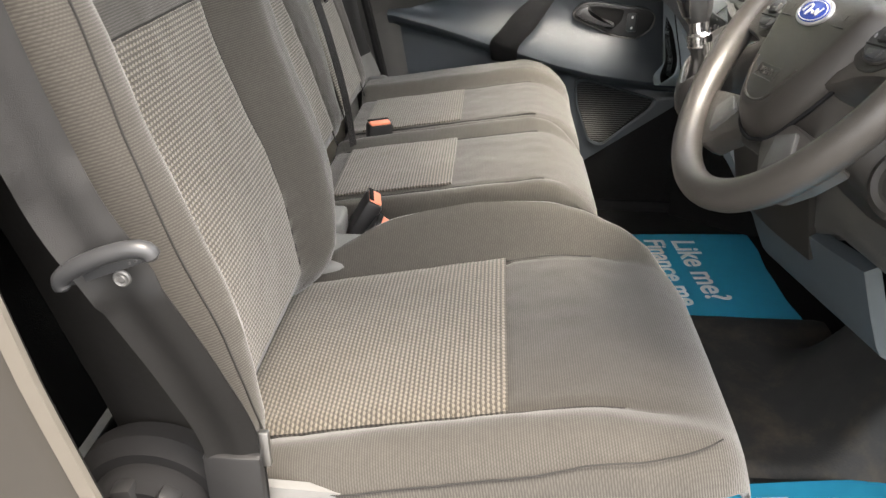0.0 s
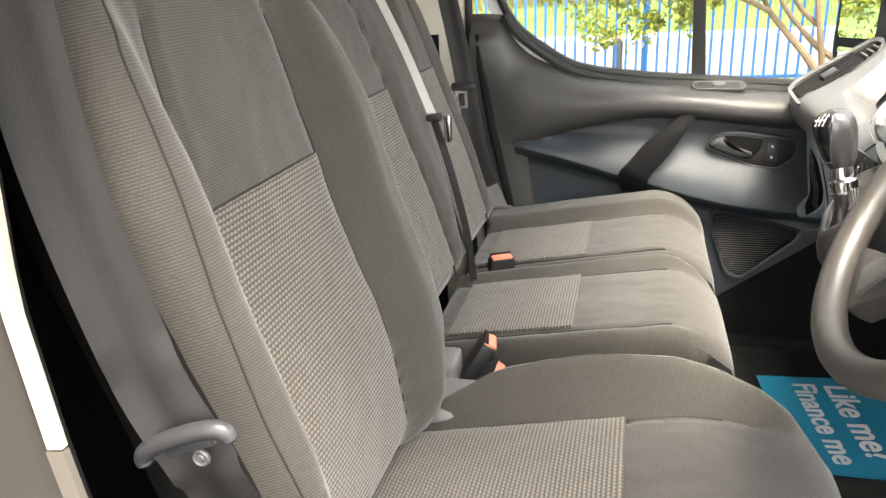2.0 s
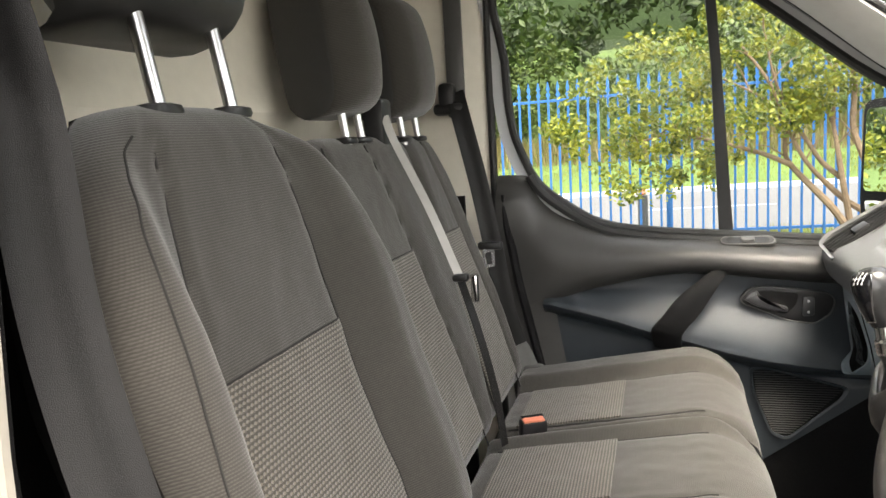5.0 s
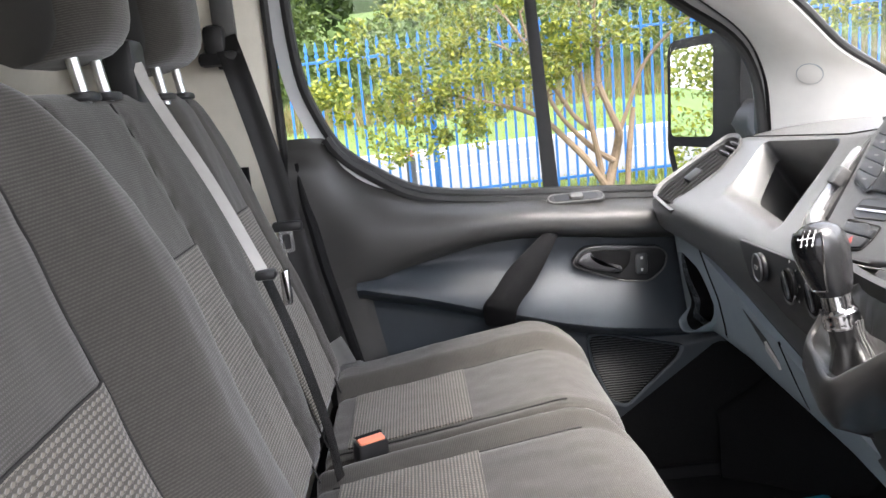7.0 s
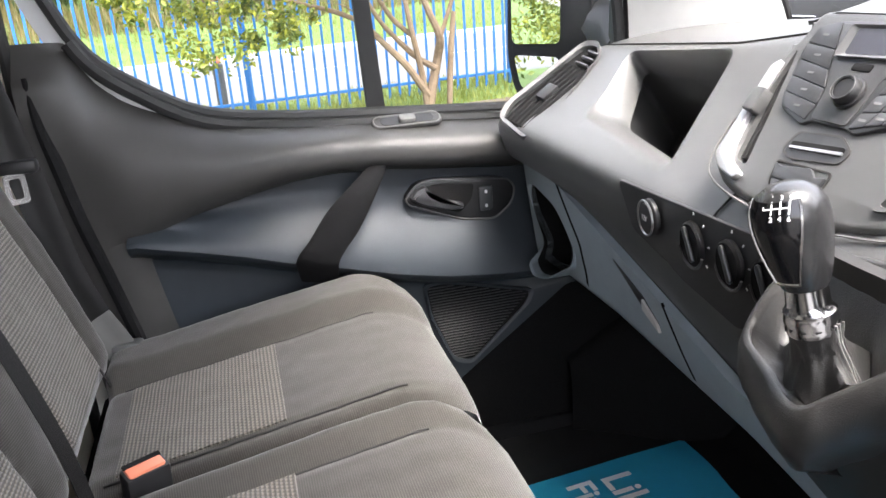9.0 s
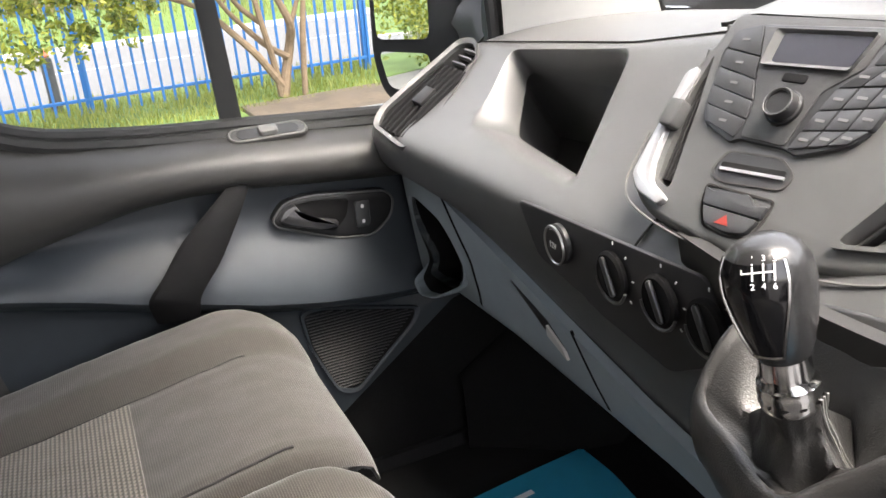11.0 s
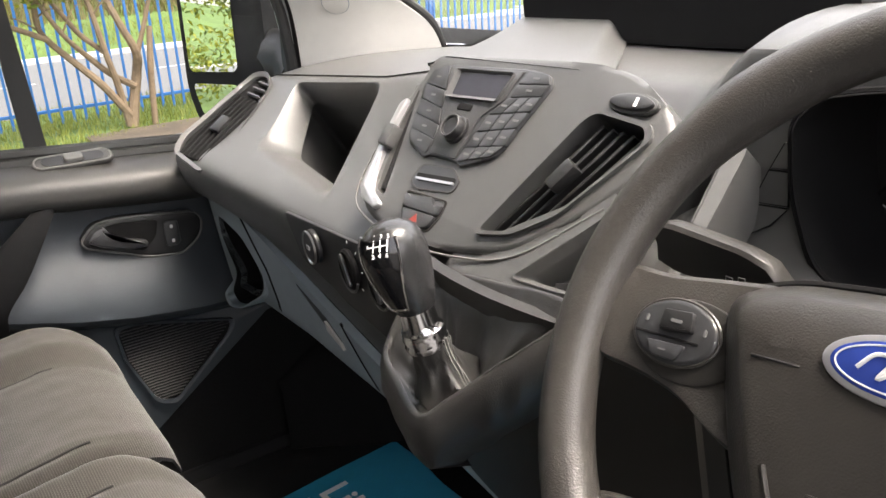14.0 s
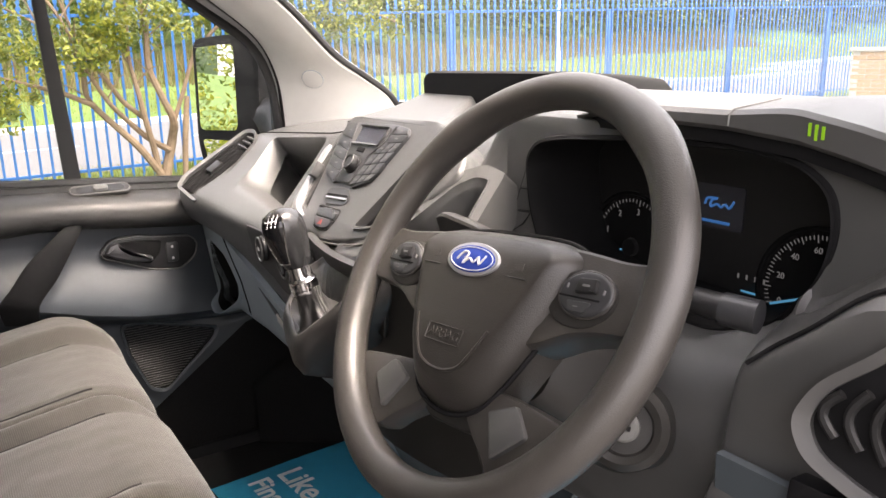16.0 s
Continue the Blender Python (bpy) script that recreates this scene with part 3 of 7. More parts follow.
def wood(seed, x0, x1, y, h, mat, n, count, size, deep=2.5):
    rnd = random.Random(seed)
    cs = []
    for _ in range(n):
        px = rnd.uniform(x0, x1)
        py = y + rnd.uniform(-deep, deep)
        cs.append((Vector((px, py, bank(px, py)[2] + rnd.uniform(0.1, 1.0) ** 0.8 * h)), rnd.uniform(0.7, 1.7)))
    o = leaves("woodland", cs, count, size, mat, seed)
    return tagged(o, "dense dark green trees and bushes on the bank", "trees", kind="stuff")


wood(21, -45, 60, 25.0, 5.0, "leaf_dark", 260, 64000, 0.17)
wood(22, -45, 60, 30.0, 10.0, "leaf_dark", 260, 46000, 0.26)
wood(23, -14, 50, 22.8, 2.4, "leaf_mid", 130, 34000, 0.11, 1.2)


def backdrop_wood():
    return solid("backdrop", sheet(lambda u, v: (u, 42 + 0.01 * abs(u), earth(u) + v + 1.5 * noise.noise((u * 0.08, v * 0.1, 3))), span(-90, 160, 60), span(0, 18, 8)), "leaf_dark", "far dark wall of woodland", "backdrop", "structure")


backdrop_wood()


def brick_wall():
    """Runs away from its pier end, square to the line of sight from the cab."""
    base = earth(14.4)
    ob = thing("brick_wall", "low buff brick wall with a flat stone coping", "wall", (14.35, 7.05, base), kind="structure")
    at = Matrix.Translation((14.35, 7.05, base))
    part("mortar_core", box((0.0, 0.0, 0), (3.4, 0.22, 0.90), 0, 2, at), "mortar", ob)
    part("coping", box((-0.06, -0.07, 0.90), (3.45, 0.29, 0.985), 0.015, 2, at), "kerb", ob)
    me = None
    for r in range(12):
        for c in range(15):
            x = 0.11 + 0.225 * c + (0.1125 if r % 2 else 0)
            if x > 3.3:
                continue
            if me is None:
                o = part("brick", box((-0.1075, -0.012, -0.0325), (0.1075, 0.012, 0.0325), 0.004, 1), "brick", None)
                me = o.data
            else:
                o = new("brick", me)
            o.parent, o.location = ob, (x, -0.002, 0.04 + 0.075 * r)
    ob.rotation_euler = (0, 0, math.atan2(-0.9, 0.44))
    return ob


brick_wall()


def hedge():
    rnd = random.Random(31)
    cs = [(Vector((rnd.uniform(-24, -9), rnd.uniform(0.5, 9), GROUND + rnd.uniform(0.2, 3.8))), rnd.uniform(0.5, 1.1)) for _ in range(90)]
    return tagged(leaves("hedge", cs, 30000, 0.065, "leaf_yellow", 31), "tall yellow-green hedge behind the van", "hedge", kind="stuff")


hedge()

# ---- cab shell ----
def cab_shell():
    solid("floor", box((-0.30, -0.80, -0.06), (1.02, 0.80, 0.0)), "floor_black", "dusty black rubber cab floor, darkened for the footwell shade", "floor", "structure")
    # toe board rises to the front
    solid("toe_board", loft([[(1.02, y, -0.06), (1.02, y, 0.0), (1.10, y, 0.02), (1.24, y, 0.20), (1.30, y, 0.75), (1.34, y, 0.75), (1.34, y, -0.06)] for y in (-0.80, 0.80)]), "carpet", "black carpeted toe board under the dash", "bulkhead", "structure", sharp=30)
    # rear bulkhead, pressed panel
    def bulk(u, v):
        w = 0.012 * math.sin(u * 9) * step(v, 0.85, 0.95)
        return (-0.36 + w + 0.02 * math.exp(-((v - 1.02) / 0.03) ** 2), u, v)
    solid("wall_rear", sheet(bulk, span(-0.85, 0.85, 60), span(0.0, 1.45, 50), 0.02), "cream", "cream painted pressed steel bulkhead behind the seats", "wall", "structure")
    solid("ceiling", sheet(lambda u, v: (u, v, 1.42 - 0.06 * abs(v) ** 2), span(-0.37, 0.62, 8), span(-0.86, 0.86, 12), 0.03), "pillar", "pale headliner over the cab", "ceiling", "structure")


cab_shell()

WIN = spline([(x, 0, z) for x, z in ((0.0, 1.36), (-0.001, 1.128), (0.009, 0.98), (0.034, 0.896), (0.073, 0.822), (0.14, 0.767), (0.232, 0.716), (0.37, 0.694), (0.53, 0.683), (0.753, 0.668), (0.95, 0.655), (0.982, 0.70), (0.98, 0.80), (0.963, 0.898), (0.914, 0.975), (0.794, 1.06), (0.62, 1.20), (0.45, 1.33), (0.38, 1.365))], 4, loop=True)
WIN = [(p[0], p[2]) for p in WIN]


def window_bottom(x):
    """Height of the door's upper edge."""
    return lerp(x, [(-0.03, 0.845), (0.045, 0.845), (0.073, 0.812), (0.14, 0.763), (0.232, 0.716), (0.37, 0.692), (0.53, 0.681), (0.753, 0.666), (1.0, 0.652)])


def ledge_bottom(x):
    return lerp(x, [(0.0, 0.50), (0.11, 0.535), (0.195, 0.563), (0.30, 0.587), (0.362, 0.598), (0.426, 0.602), (0.512, 0.599), (0.622, 0.587), (0.737, 0.576), (1.0, 0.562)])


def left_door():
    ob = thing("door_left", "closed passenger door with dark upper trim and grey lower panel", "door", (0.4, 0.8, 0.0), kind="structure")
    # dark upper band
    def band(u, v):
        z0, z1 = ledge_bottom(u), window_bottom(u)
        z = z0 + (z1 - z0) * v
        y = 0.835 - 0.085 * (1 - abs(2 * min(v, 0.92) / 0.92 - 0.75) ** 2.6 * 0.75) if v < 0.97 else 0.835
        k = step(u, 0.12, 0.0)
        y = y * (1 - k) + k * (0.77 + 0.05 * step(v, 0.8, 1.0))
        return (u, y, z)
    part("upper_trim", sheet(band, span(-0.03, 1.0, 70), span(0, 1, 26), 0.006), "door_up", ob, "dark grey grained upper door trim")
    def column(u, v):
        z = 0.02 + (ledge_bottom(0.1) - 0.02) * v
        x1 = 0.105 + 0.10 * (1 - v) ** 1.2
        x0 = -0.03 + 0.06 * (1 - v)
        x = x0 + (x1 - x0) * u
        return (x, 0.772 + 0.012 * (abs(2 * u - 1) ** 4), z)
    part("rear_trim", sheet(column, span(0, 1, 12), span(0, 1, 20), 0.006), "door_up", ob)
    # grey panel with the arm rest shelf
    def shelf(x):
        return lerp(x, [(0.1, 0.528), (0.19, 0.508), (0.264, 0.488), (0.334, 0.466), (0.417, 0.444), (0.513, 0.416), (0.603, 0.397), (0.72, 0.382), (1.0, 0.36)])
    def panel(u, v):
        x = 0.085 + 0.9 * u
        zt, zs = ledge_bottom(x) + 0.01, shelf(x)
        if v < 0.5:
            t = v / 0.5
            z0 = max(0.02, 0.136 + 0.72 * (x - 0.6)) if x > 0.4 else 0.02
            z0 = min(z0, zs - 0.05)
            z = z0 + (zs - 0.035 - z0) * t
            y = 0.79
        elif v < 0.6:
            t = (v - 0.5) / 0.1
            z = zs - 0.035 + 0.035 * t
            y = 0.79 - 0.05 * step(t, 0, 1)
        else:
            t = (v - 0.6) / 0.4
            z = zs + (zt - zs) * t
            y = 0.74 + 0.062 * step(t, 0.0, 0.75)
        y += 0.015 * step(x, 0.62, 0.95) * (step(v, 0.3, 0.55) - 0.6 * step(v, 0.7, 0.95))
        return (x, y, z)
    part("lower_panel", sheet(panel, span(0, 1, 60), span(0, 1, 50), 0.006), "door_mid", ob, "blue-grey plastic lower door panel with arm rest")
    # outer skin
    skin = [(-0.06, -0.3), (1.05, -0.3), (1.05, 0.66), (-0.06, 0.66)]
    part("outer_skin", prism(skin, 0.03, axes((0, 0.93, 0), (1, 0, 0), (0, 0, 1))), "paint", ob)
    # pull strap
    lft = spline([(0.493, 0.756, 0.613), (0.449, 0.728, 0.585), (0.403, 0.716, 0.548), (0.368, 0.711, 0.504), (0.347, 0.712, 0.480), (0.342, 0.722, 0.460), (0.349, 0.752, 0.420)], 5)
    rgt = spline([(0.520, 0.756, 0.606), (0.489, 0.728, 0.564), (0.452, 0.716, 0.509), (0.428, 0.711, 0.482), (0.415, 0.712, 0.463), (0.412, 0.722, 0.445), (0.412, 0.752, 0.412)], 5)
    rings = []
    for a, b in zip(lft, rgt):
        w = (b - a).normalized() * 0.005
        up = Vector((0, 0.016, 0))
        rings.append([a + w, (a + b) / 2 + Vector((0, -0.003, 0)), b - w, b + up * 0.3, b - w + up, a + w + up, a + up * 0.3])
    bm = loft(rings)
    part("pull_strap", bm, "matt_black", ob, "black plastic door pull strap")
    # handle in its oval bezel
    poly = smooth_poly([(0.546, 0.535), (0.568, 0.561), (0.608, 0.564), (0.737, 0.549), (0.751, 0.533), (0.745, 0.503), (0.71, 0.476), (0.65, 0.484), (0.552, 0.523)], 0.014, 4)
    mm = axes((0, 0.795, 0), (1, 0, 0), (0, 0, 1))
    part("handle_bezel", prism(poly, 0.022, mm, 0.006), "black", ob)
    part("bezel_line", tube([mm @ Vector((x, z, 0.021)) for x, z in poly], 0.002, 6, loop=True), "dash", ob)
    inner = smooth_poly([(0.557, 0.533), (0.573, 0.553), (0.61, 0.556), (0.674, 0.548), (0.668, 0.52), (0.645, 0.497), (0.56, 0.525)], 0.008, 4)
    part("handle_recess", prism(inner, 0.0235, mm, 0.002), "matt_black", ob)
    lever = smooth_poly([(0.553, 0.535), (0.566, 0.552), (0.583, 0.557), (0.592, 0.541), (0.609, 0.530), (0.650, 0.517), (0.650, 0.506), (0.621, 0.507), (0.576, 0.521)], 0.005, 3)
    part("door_lever", prism(lever, 0.034, mm, 0.006), "button", ob, "black inner door lever")
    part("lock_button", prism(rounded(0.026, 0.046, 0.006, 3, 0.694, 0.518), 0.026, mm, 0.003), "button", ob)
    for dz in (-0.013, 0.013):
        part("lock_mark", prism(rounded(0.005, 0.006, 0.001, 1, 0.694, 0.518 + dz), 0.0265, mm), "print", ob)
    # loudspeaker grille
    gp = [(0.566, 0.367), (0.602, 0.369), (0.786, 0.322), (0.774, 0.296), (0.651, 0.188), (0.615, 0.202), (0.575, 0.302)]
    sp = axes((0, 0.7825, 0), (1, 0, 0), (0, 0, 1))
    cx, cz = sum(p[0] for p in gp) / 7, sum(p[1] for p in gp) / 7
    ins = lambda k: smooth_poly([(cx + (x - cx) * k, cz + (z - cz) * k) for x, z in gp], 0.014, 4)
    part("speaker_frame", frame_plate(ins(1.0), ins(0.93), 0.0075, sp, -0.002), "door_mid", ob, "raised rim of the loudspeaker grille")
    part("speaker_grille", prism(ins(0.94), 0.003, sp), "matt_black", ob, "black ribbed loudspeaker grille")
    for k in range(27):
        z = 0.206 + 0.0058 * k
        x0 = lerp(z, [(0.200, 0.622), (0.300, 0.583), (0.362, 0.575)])
        x1 = min(lerp(z, [(0.196, 0.652), (0.320, 0.774)]), 0.776 - max(0, z - 0.318) * 3.9)
        if x1 - x0 > 0.015:
            part("grille_rib", tube([(x0 + (x1 - x0) * q / 6, 0.7785 - 0.0006 * (q % 2), z + 0.0008 * (q % 2)) for q in range(7)], 0.0014, 4), "grille", ob, smooth=False)
    # window switch
    wm = axes((0.565, 0.796, window_bottom(0.565) - 0.012), (1, 0, 0), (0, 0.88, 0.47))
    part("switch_bezel", prism(rounded(0.125, 0.034, 0.016, 5), 0.006, wm, 0.003), "door_up", ob)
    part("bezel_line", tube([wm @ Vector((x, y, 0.006)) for x, y in rounded(0.118, 0.029, 0.014, 5)], 0.0016, 6, loop=True), "frame_grey", ob, "pale line round the window switch")
    part("switch_well", prism(rounded(0.095, 0.022, 0.01, 5), 0.007, wm), "black", ob)
    part("window_switch", prism(rounded(0.03, 0.018, 0.006, 4), 0.014, wm, 0.004), "dull_steel", ob)
    # window frame
    n = len(WIN)
    c = (0.45, 0.98)
    outer = [(c[0] + (x - c[0]) * 1.06 + (0.01 if x > c[0] else -0.01), c[1] + (z - c[1]) * 1.1) for x, z in WIN]
    m2 = axes((0, 0.85, 0), (1, 0, 0), (0, 0, 1))
    part("window_frame", frame_plate(outer, WIN, 0.03, m2), "paint", ob, "silver painted steel window frame")
    part("lower_seal", tube([(x, 0.815, z - 0.014) for x, z in WIN if z < 0.86 and -0.01 < x < 0.96], 0.012, 8), "rubber", ob, "black rubber sill seal")
    part("window_seal", tube([(x, 0.822, z) for x, z in WIN], 0.011, 8, loop=True), "rubber", ob, "black rubber window seal")
    return ob


door = left_door()
part("window_bar", prism([(0.505, 0.66), (0.538, 0.66), (0.511, 1.086), (0.49, 1.37), (0.465, 1.37), (0.488, 1.086)], 0.012, axes((0, 0.84, 0), (1, 0, 0), (0, 0, 1)), 0.002), "rubber", door, "black window dividing bar")
wp = part("window_pane", sheet(lambda u, v: (u, 0.842, v), span(-0.005, 0.99, 2), span(0.64, 1.37, 2), 0.004), "glass", door, "clear side window glass")
wp.visible_shadow = False


# ---- seats ----
def pad(length, thick, half, front, m, r_end=0.04, r_side=0.045, nu=48, nv=56, r_start=None, mid=lambda v: 0.0):
    """A stuffed panel: half(v) is its half width, front(u, v) its face."""
    r0 = r_start or r_end
    bm = bmesh.new()
    lay = bm.loops.layers.uv.new("metres")
    rings, uvs = [], []
    vs = [0.0, r0 * 0.08, r0 * 0.3, r0 * 0.65] + span(r0, length - r_end, nv) + [length - r_end * 0.65, length - r_end * 0.3, length - r_end * 0.08, length]
    for v in vs:
        d0, d1 = max(0, r0 - v), max(0, v - (length - r_end))
        drop = (r0 - math.sqrt(max(0, r0 ** 2 - d0 ** 2))) + (r_end - math.sqrt(max(0, r_end ** 2 - d1 ** 2)))
        a = half(v)
        ring, uvr = [], []
        for i in range(nu + 1):
            s = -1 + 2 * i / nu
            s = math.sin(s * math.pi / 2) * 0.35 + s * 0.65
            u = a * s
            e = max(0, abs(u) - (a - r_side))
            w = front(u + mid(v), v) - (r_side - math.sqrt(max(0, r_side ** 2 - e ** 2))) - drop
            ring.append((u + mid(v), v, w))
            uvr.append((u + mid(v), v))
        back = min(-thick + min(drop, thick * 0.5), min(q[2] for q in ring) - 0.02)
        for u, w in ((a, min(back * 0.55, ring[-1][2] - 0.002)), (a - 0.02, back), (-a + 0.02, back), (-a, min(back * 0.55, ring[0][2] - 0.002))):
            ring.append((u + mid(v), v, w))
            uvr.append((u + mid(v) + w, v))
        rings.append([bm.verts.new(p) for p in ring])
        uvs.append(uvr)
    n = len(rings[0])
    for i in range(len(rings) - 1):
        for j in range(n):
            q = ((i, j), (i, (j + 1) % n), (i + 1, (j + 1) % n), (i + 1, j))
            f = bm.faces.new([rings[a][b] for a, b in q])
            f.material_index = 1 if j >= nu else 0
            for lo, (a, b) in zip(f.loops, q):
                lo[lay].uv = uvs[a][b]
    bm.faces.new(rings[0][::-1])
    bm.faces.new(rings[-1])
    bm.transform(m)
    return bm


def patch(front, m, u0, u1, v0, v1, lift=0.0025, skew=0.0, nu=24, nv=40):
    bm = sheet(lambda u, v: (u + skew * v, v, front(u + skew * v, v) + lift), span(u0, u1, nu), span(v0, v1, nv), 0.004, (1, 1))
    bm.transform(m)
    return bm


def seam(front, m, pts, r=0.0016, lift=0.001):
    line = spline([(u, v, 0) for u, v in pts], 10)
    return tube([m @ Vector((p.x, p.y, front(p.x, p.y) + lift)) for p in line], r, 6)


def groove(d, w=0.006, h=0.006):
    return -h * math.exp(-(d / w) ** 2)


def seat_back(name, ob, o, lean, length, half, bolster, insert, flare, seams, r_end=0.05, mid=lambda v: 0.0):
    m = axes(o, (0, 1, 0), (-math.sin(radians(lean)), 0, math.cos(radians(lean))))
    iu0, iu1, iv0, iv1 = insert
    def front(u, v):
        k = step(v, length, length * 0.62)
        b = bolster * step(abs(u - (iu0 + iu1) / 2), (iu1 - iu0) / 2 - 0.005, (iu1 - iu0) / 2 + 0.06) * (0.25 + 0.75 * k)
        lumbar = (0.018 if bolster > 0.04 else 0.006) * math.exp(-((v - 0.18) / 0.13) ** 2)
        g = sum(groove(abs(u - lerp(v, line))) for line in seams)
        wr = 0.0016 * noise.noise((u * 14, v * 9, 1.7)) + 0.0012 * noise.noise((u * 40, v * 30, 4))
        return b + lumbar + g + wr - flare * step(v, length * 0.72, length) * (v - length * 0.72)
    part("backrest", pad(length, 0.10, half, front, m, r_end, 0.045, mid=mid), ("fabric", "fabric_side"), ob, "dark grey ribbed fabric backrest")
    part("back_insert", patch(front, m, iu0, iu1, iv0, iv1), "insert", ob, "beige-grey woven backrest panel")
    for line in seams:
        part("seam", seam(front, m, [(lerp(v, line), v) for v in span(line[0][0], line[-1][0], 12)]), "piping", ob)
    part("seam", seam(front, m, [(iu0, iv1), ((iu0 + iu1) / 2, iv1 + 0.0005), (iu1, iv1)]), "piping", ob)
    return front, m


def headrest(ob, o, w, h, d, lean, post_gap, post_len, label, face="leather"):
    up = Vector((-math.sin(radians(lean)), 0, math.cos(radians(lean))))
    m = axes(Vector(o), (0, 1, 0), up)
    def half(v):
        t = v / h
        return w / 2 * (0.88 + 0.12 * math.sin(math.pi * min(max(t, 0), 1)))
    part("headrest", pad(h, d * 0.55, half, lambda u, v: d * 0.45 - 0.02 * (2 * v / h - 1) ** 2 - 0.02 * (2 * u / w) ** 2, m, 0.04, 0.04, 28, 24), (face, "leather"), ob, label)
    if face != "leather":
        for s in (-1, 1):
            part("piping", tube([m @ Vector((s * (half(v) - 0.030), v, d * 0.45 - 0.02 * (2 * v / h - 1) ** 2 - 0.022 + 0.003)) for v in span(0.03, h - 0.02, 14)], 0.0022, 6), "leather", ob)
    for s in (-1, 1):
        b = Vector(o) + Vector((0, s * post_gap / 2, 0)) + up * 0.02
        part("headrest_post", tube([b, b - up * (post_len + 0.025)], 0.0080, 12), "steel", ob, "bright metal headrest post")
        q = b - up * (post_len + 0.016)
        part("post_collar", lathe([(0.001, 0), (0.022, 0), (0.024, 0.004), (0.022, 0.010), (0.013, 0.012), (0.001, 0.012)], 20, axes(q, (0, 1, 0), (1, 0, 0)) @ Matrix.Diagonal((1.25, 0.8, -1, 1))), "black", ob)


def driver_seat():
    ob = thing("car_seat", "single driver's seat in dark grey fabric with beige woven panels", "seat", (0.3, -0.44, 0.0))
    yc = -0.44
    m = axes((0.045, yc, 0.318), (0, -1, 0), (math.cos(radians(11)), 0, math.sin(radians(11))))
    def half(v):
        return lerp(v, [(0, 0.215), (0.1, 0.232), (0.17, 0.247), (0.30, 0.25), (0.46, 0.245), (0.51, 0.236), (0.545, 0.220), (0.565, 0.200), (0.578, 0.175)])
    def front(u, v):
        s = abs(u + 0.017)
        b = (0.090 if u < 0 else 0.03) * step(s, 0.16, 0.215) * (0.55 + 0.45 * math.sin(math.pi * min(max((v - 0.03) / 0.5, 0), 1)))
        c = groove(abs(s - 0.168)) * step(v, 0.54, 0.44) + 0.006 * math.cos(u * 8)
        f = -0.035 * step(v, 0.40, 0.58)
        g = groove(abs(v - 0.342), 0.005, 0.003) if s < 0.165 else 0
        return b + c + f + g + 0.0018 * noise.noise((u * 12, v * 12, 0)) + 0.001 * noise.noise((u * 40, v * 40, 2))
    part("seat_cushion", pad(0.578, 0.085, half, front, m, 0.055, 0.05, 64, 64, 0.02), ("fabric", "fabric"), ob, "dark grey ribbed fabric seat cushion")
    part("cushion_insert", patch(front, m, -0.184, 0.150, 0.03, 0.340, skew=0.0), "insert", ob, "beige-grey woven cushion panel")
    for s in (-1, 1):
        part("seam", seam(front, m, [(s * 0.167 - 0.017, v) for v in span(0.03, 0.46, 12)]), "piping", ob)
    part("seam", seam(lambda u, v: front(u, v) - lerp(v, [(0.08, 0.012), (0.17, 0.030), (0.36, 0.026), (0.46, 0.014), (0.52, 0.005), (0.55, 0.001)]), m, [(half(v) - lerp(v, [(0.08, 0.012), (0.17, 0.003), (0.36, 0.003), (0.46, 0.006), (0.55, 0.020)]), v) for v in span(0.08, 0.545, 18)], 0.0009), "piping", ob)
    def bh(v):
        return lerp(v, [(0, 0.196), (0.06, 0.214), (0.16, 0.240), (0.33, 0.252), (0.46, 0.256), (0.54, 0.246), (0.59, 0.230), (0.625, 0.208), (0.655, 0.176), (0.678, 0.140), (0.694, 0.100), (0.705, 0.055)])
    lines = [[(0.06, -0.166), (0.42, -0.160), (0.56, -0.140), (0.64, -0.125)], [(0.06, 0.122), (0.42, 0.116), (0.56, 0.105), (0.64, 0.096)]]
    sway = lambda v: -0.028 * step(v, 0.18, 0.0) - 0.012 * step(v, 0.25, 0.5)
    bf, bmx = seat_back("driver", ob, (0.098, yc + 0.015, 0.33), 13.0, 0.700, bh, 0.05, (-0.156, 0.113, 0.05, 0.428), 0.05, lines, 0.06, mid=sway)
    def brow(u, v):
        e = max(0, abs(u - sway(v)) - (bh(v) - 0.045))
        d1 = max(0, v - 0.64)
        return bf(u, v) - (0.045 - math.sqrt(max(0, 0.045 ** 2 - e * e))) - (0.06 - math.sqrt(max(0, 0.06 ** 2 - d1 * d1)))
    rim_seam = [(-0.214, 0.03), (-0.232, 0.20), (-0.240, 0.36), (-0.238, 0.47), (-0.222, 0.56), (-0.205, 0.60), (-0.180, 0.634), (-0.150, 0.655)]
    part("seam", seam(brow, bmx, rim_seam, 0.0011, 0.0006), "piping", ob)
    headrest(ob, (-0.115, -0.405, 1.080), 0.29, 0.20, 0.11, 10, 0.136, 0.098, "black leatherette headrest on two chrome posts")
    # plastic skirt and the pedestal
    def skirt(u, v):
        x = 0.08 + 0.49 * u
        top = lerp(x, [(0.08, 0.355), (0.2, 0.350), (0.32, 0.342), (0.43, 0.342), (0.57, 0.375)])
        return (x, -0.682 + 0.03 * step(u, 0.85, 1.0) - 0.006 * math.sin(math.pi * v), 0.12 + (top - 0.12) * v)
    part("side_skirt", sheet(skirt, span(0, 1, 24), span(0, 1, 10), 0.012), "skirt", ob, "pale grey plastic seat side skirt")
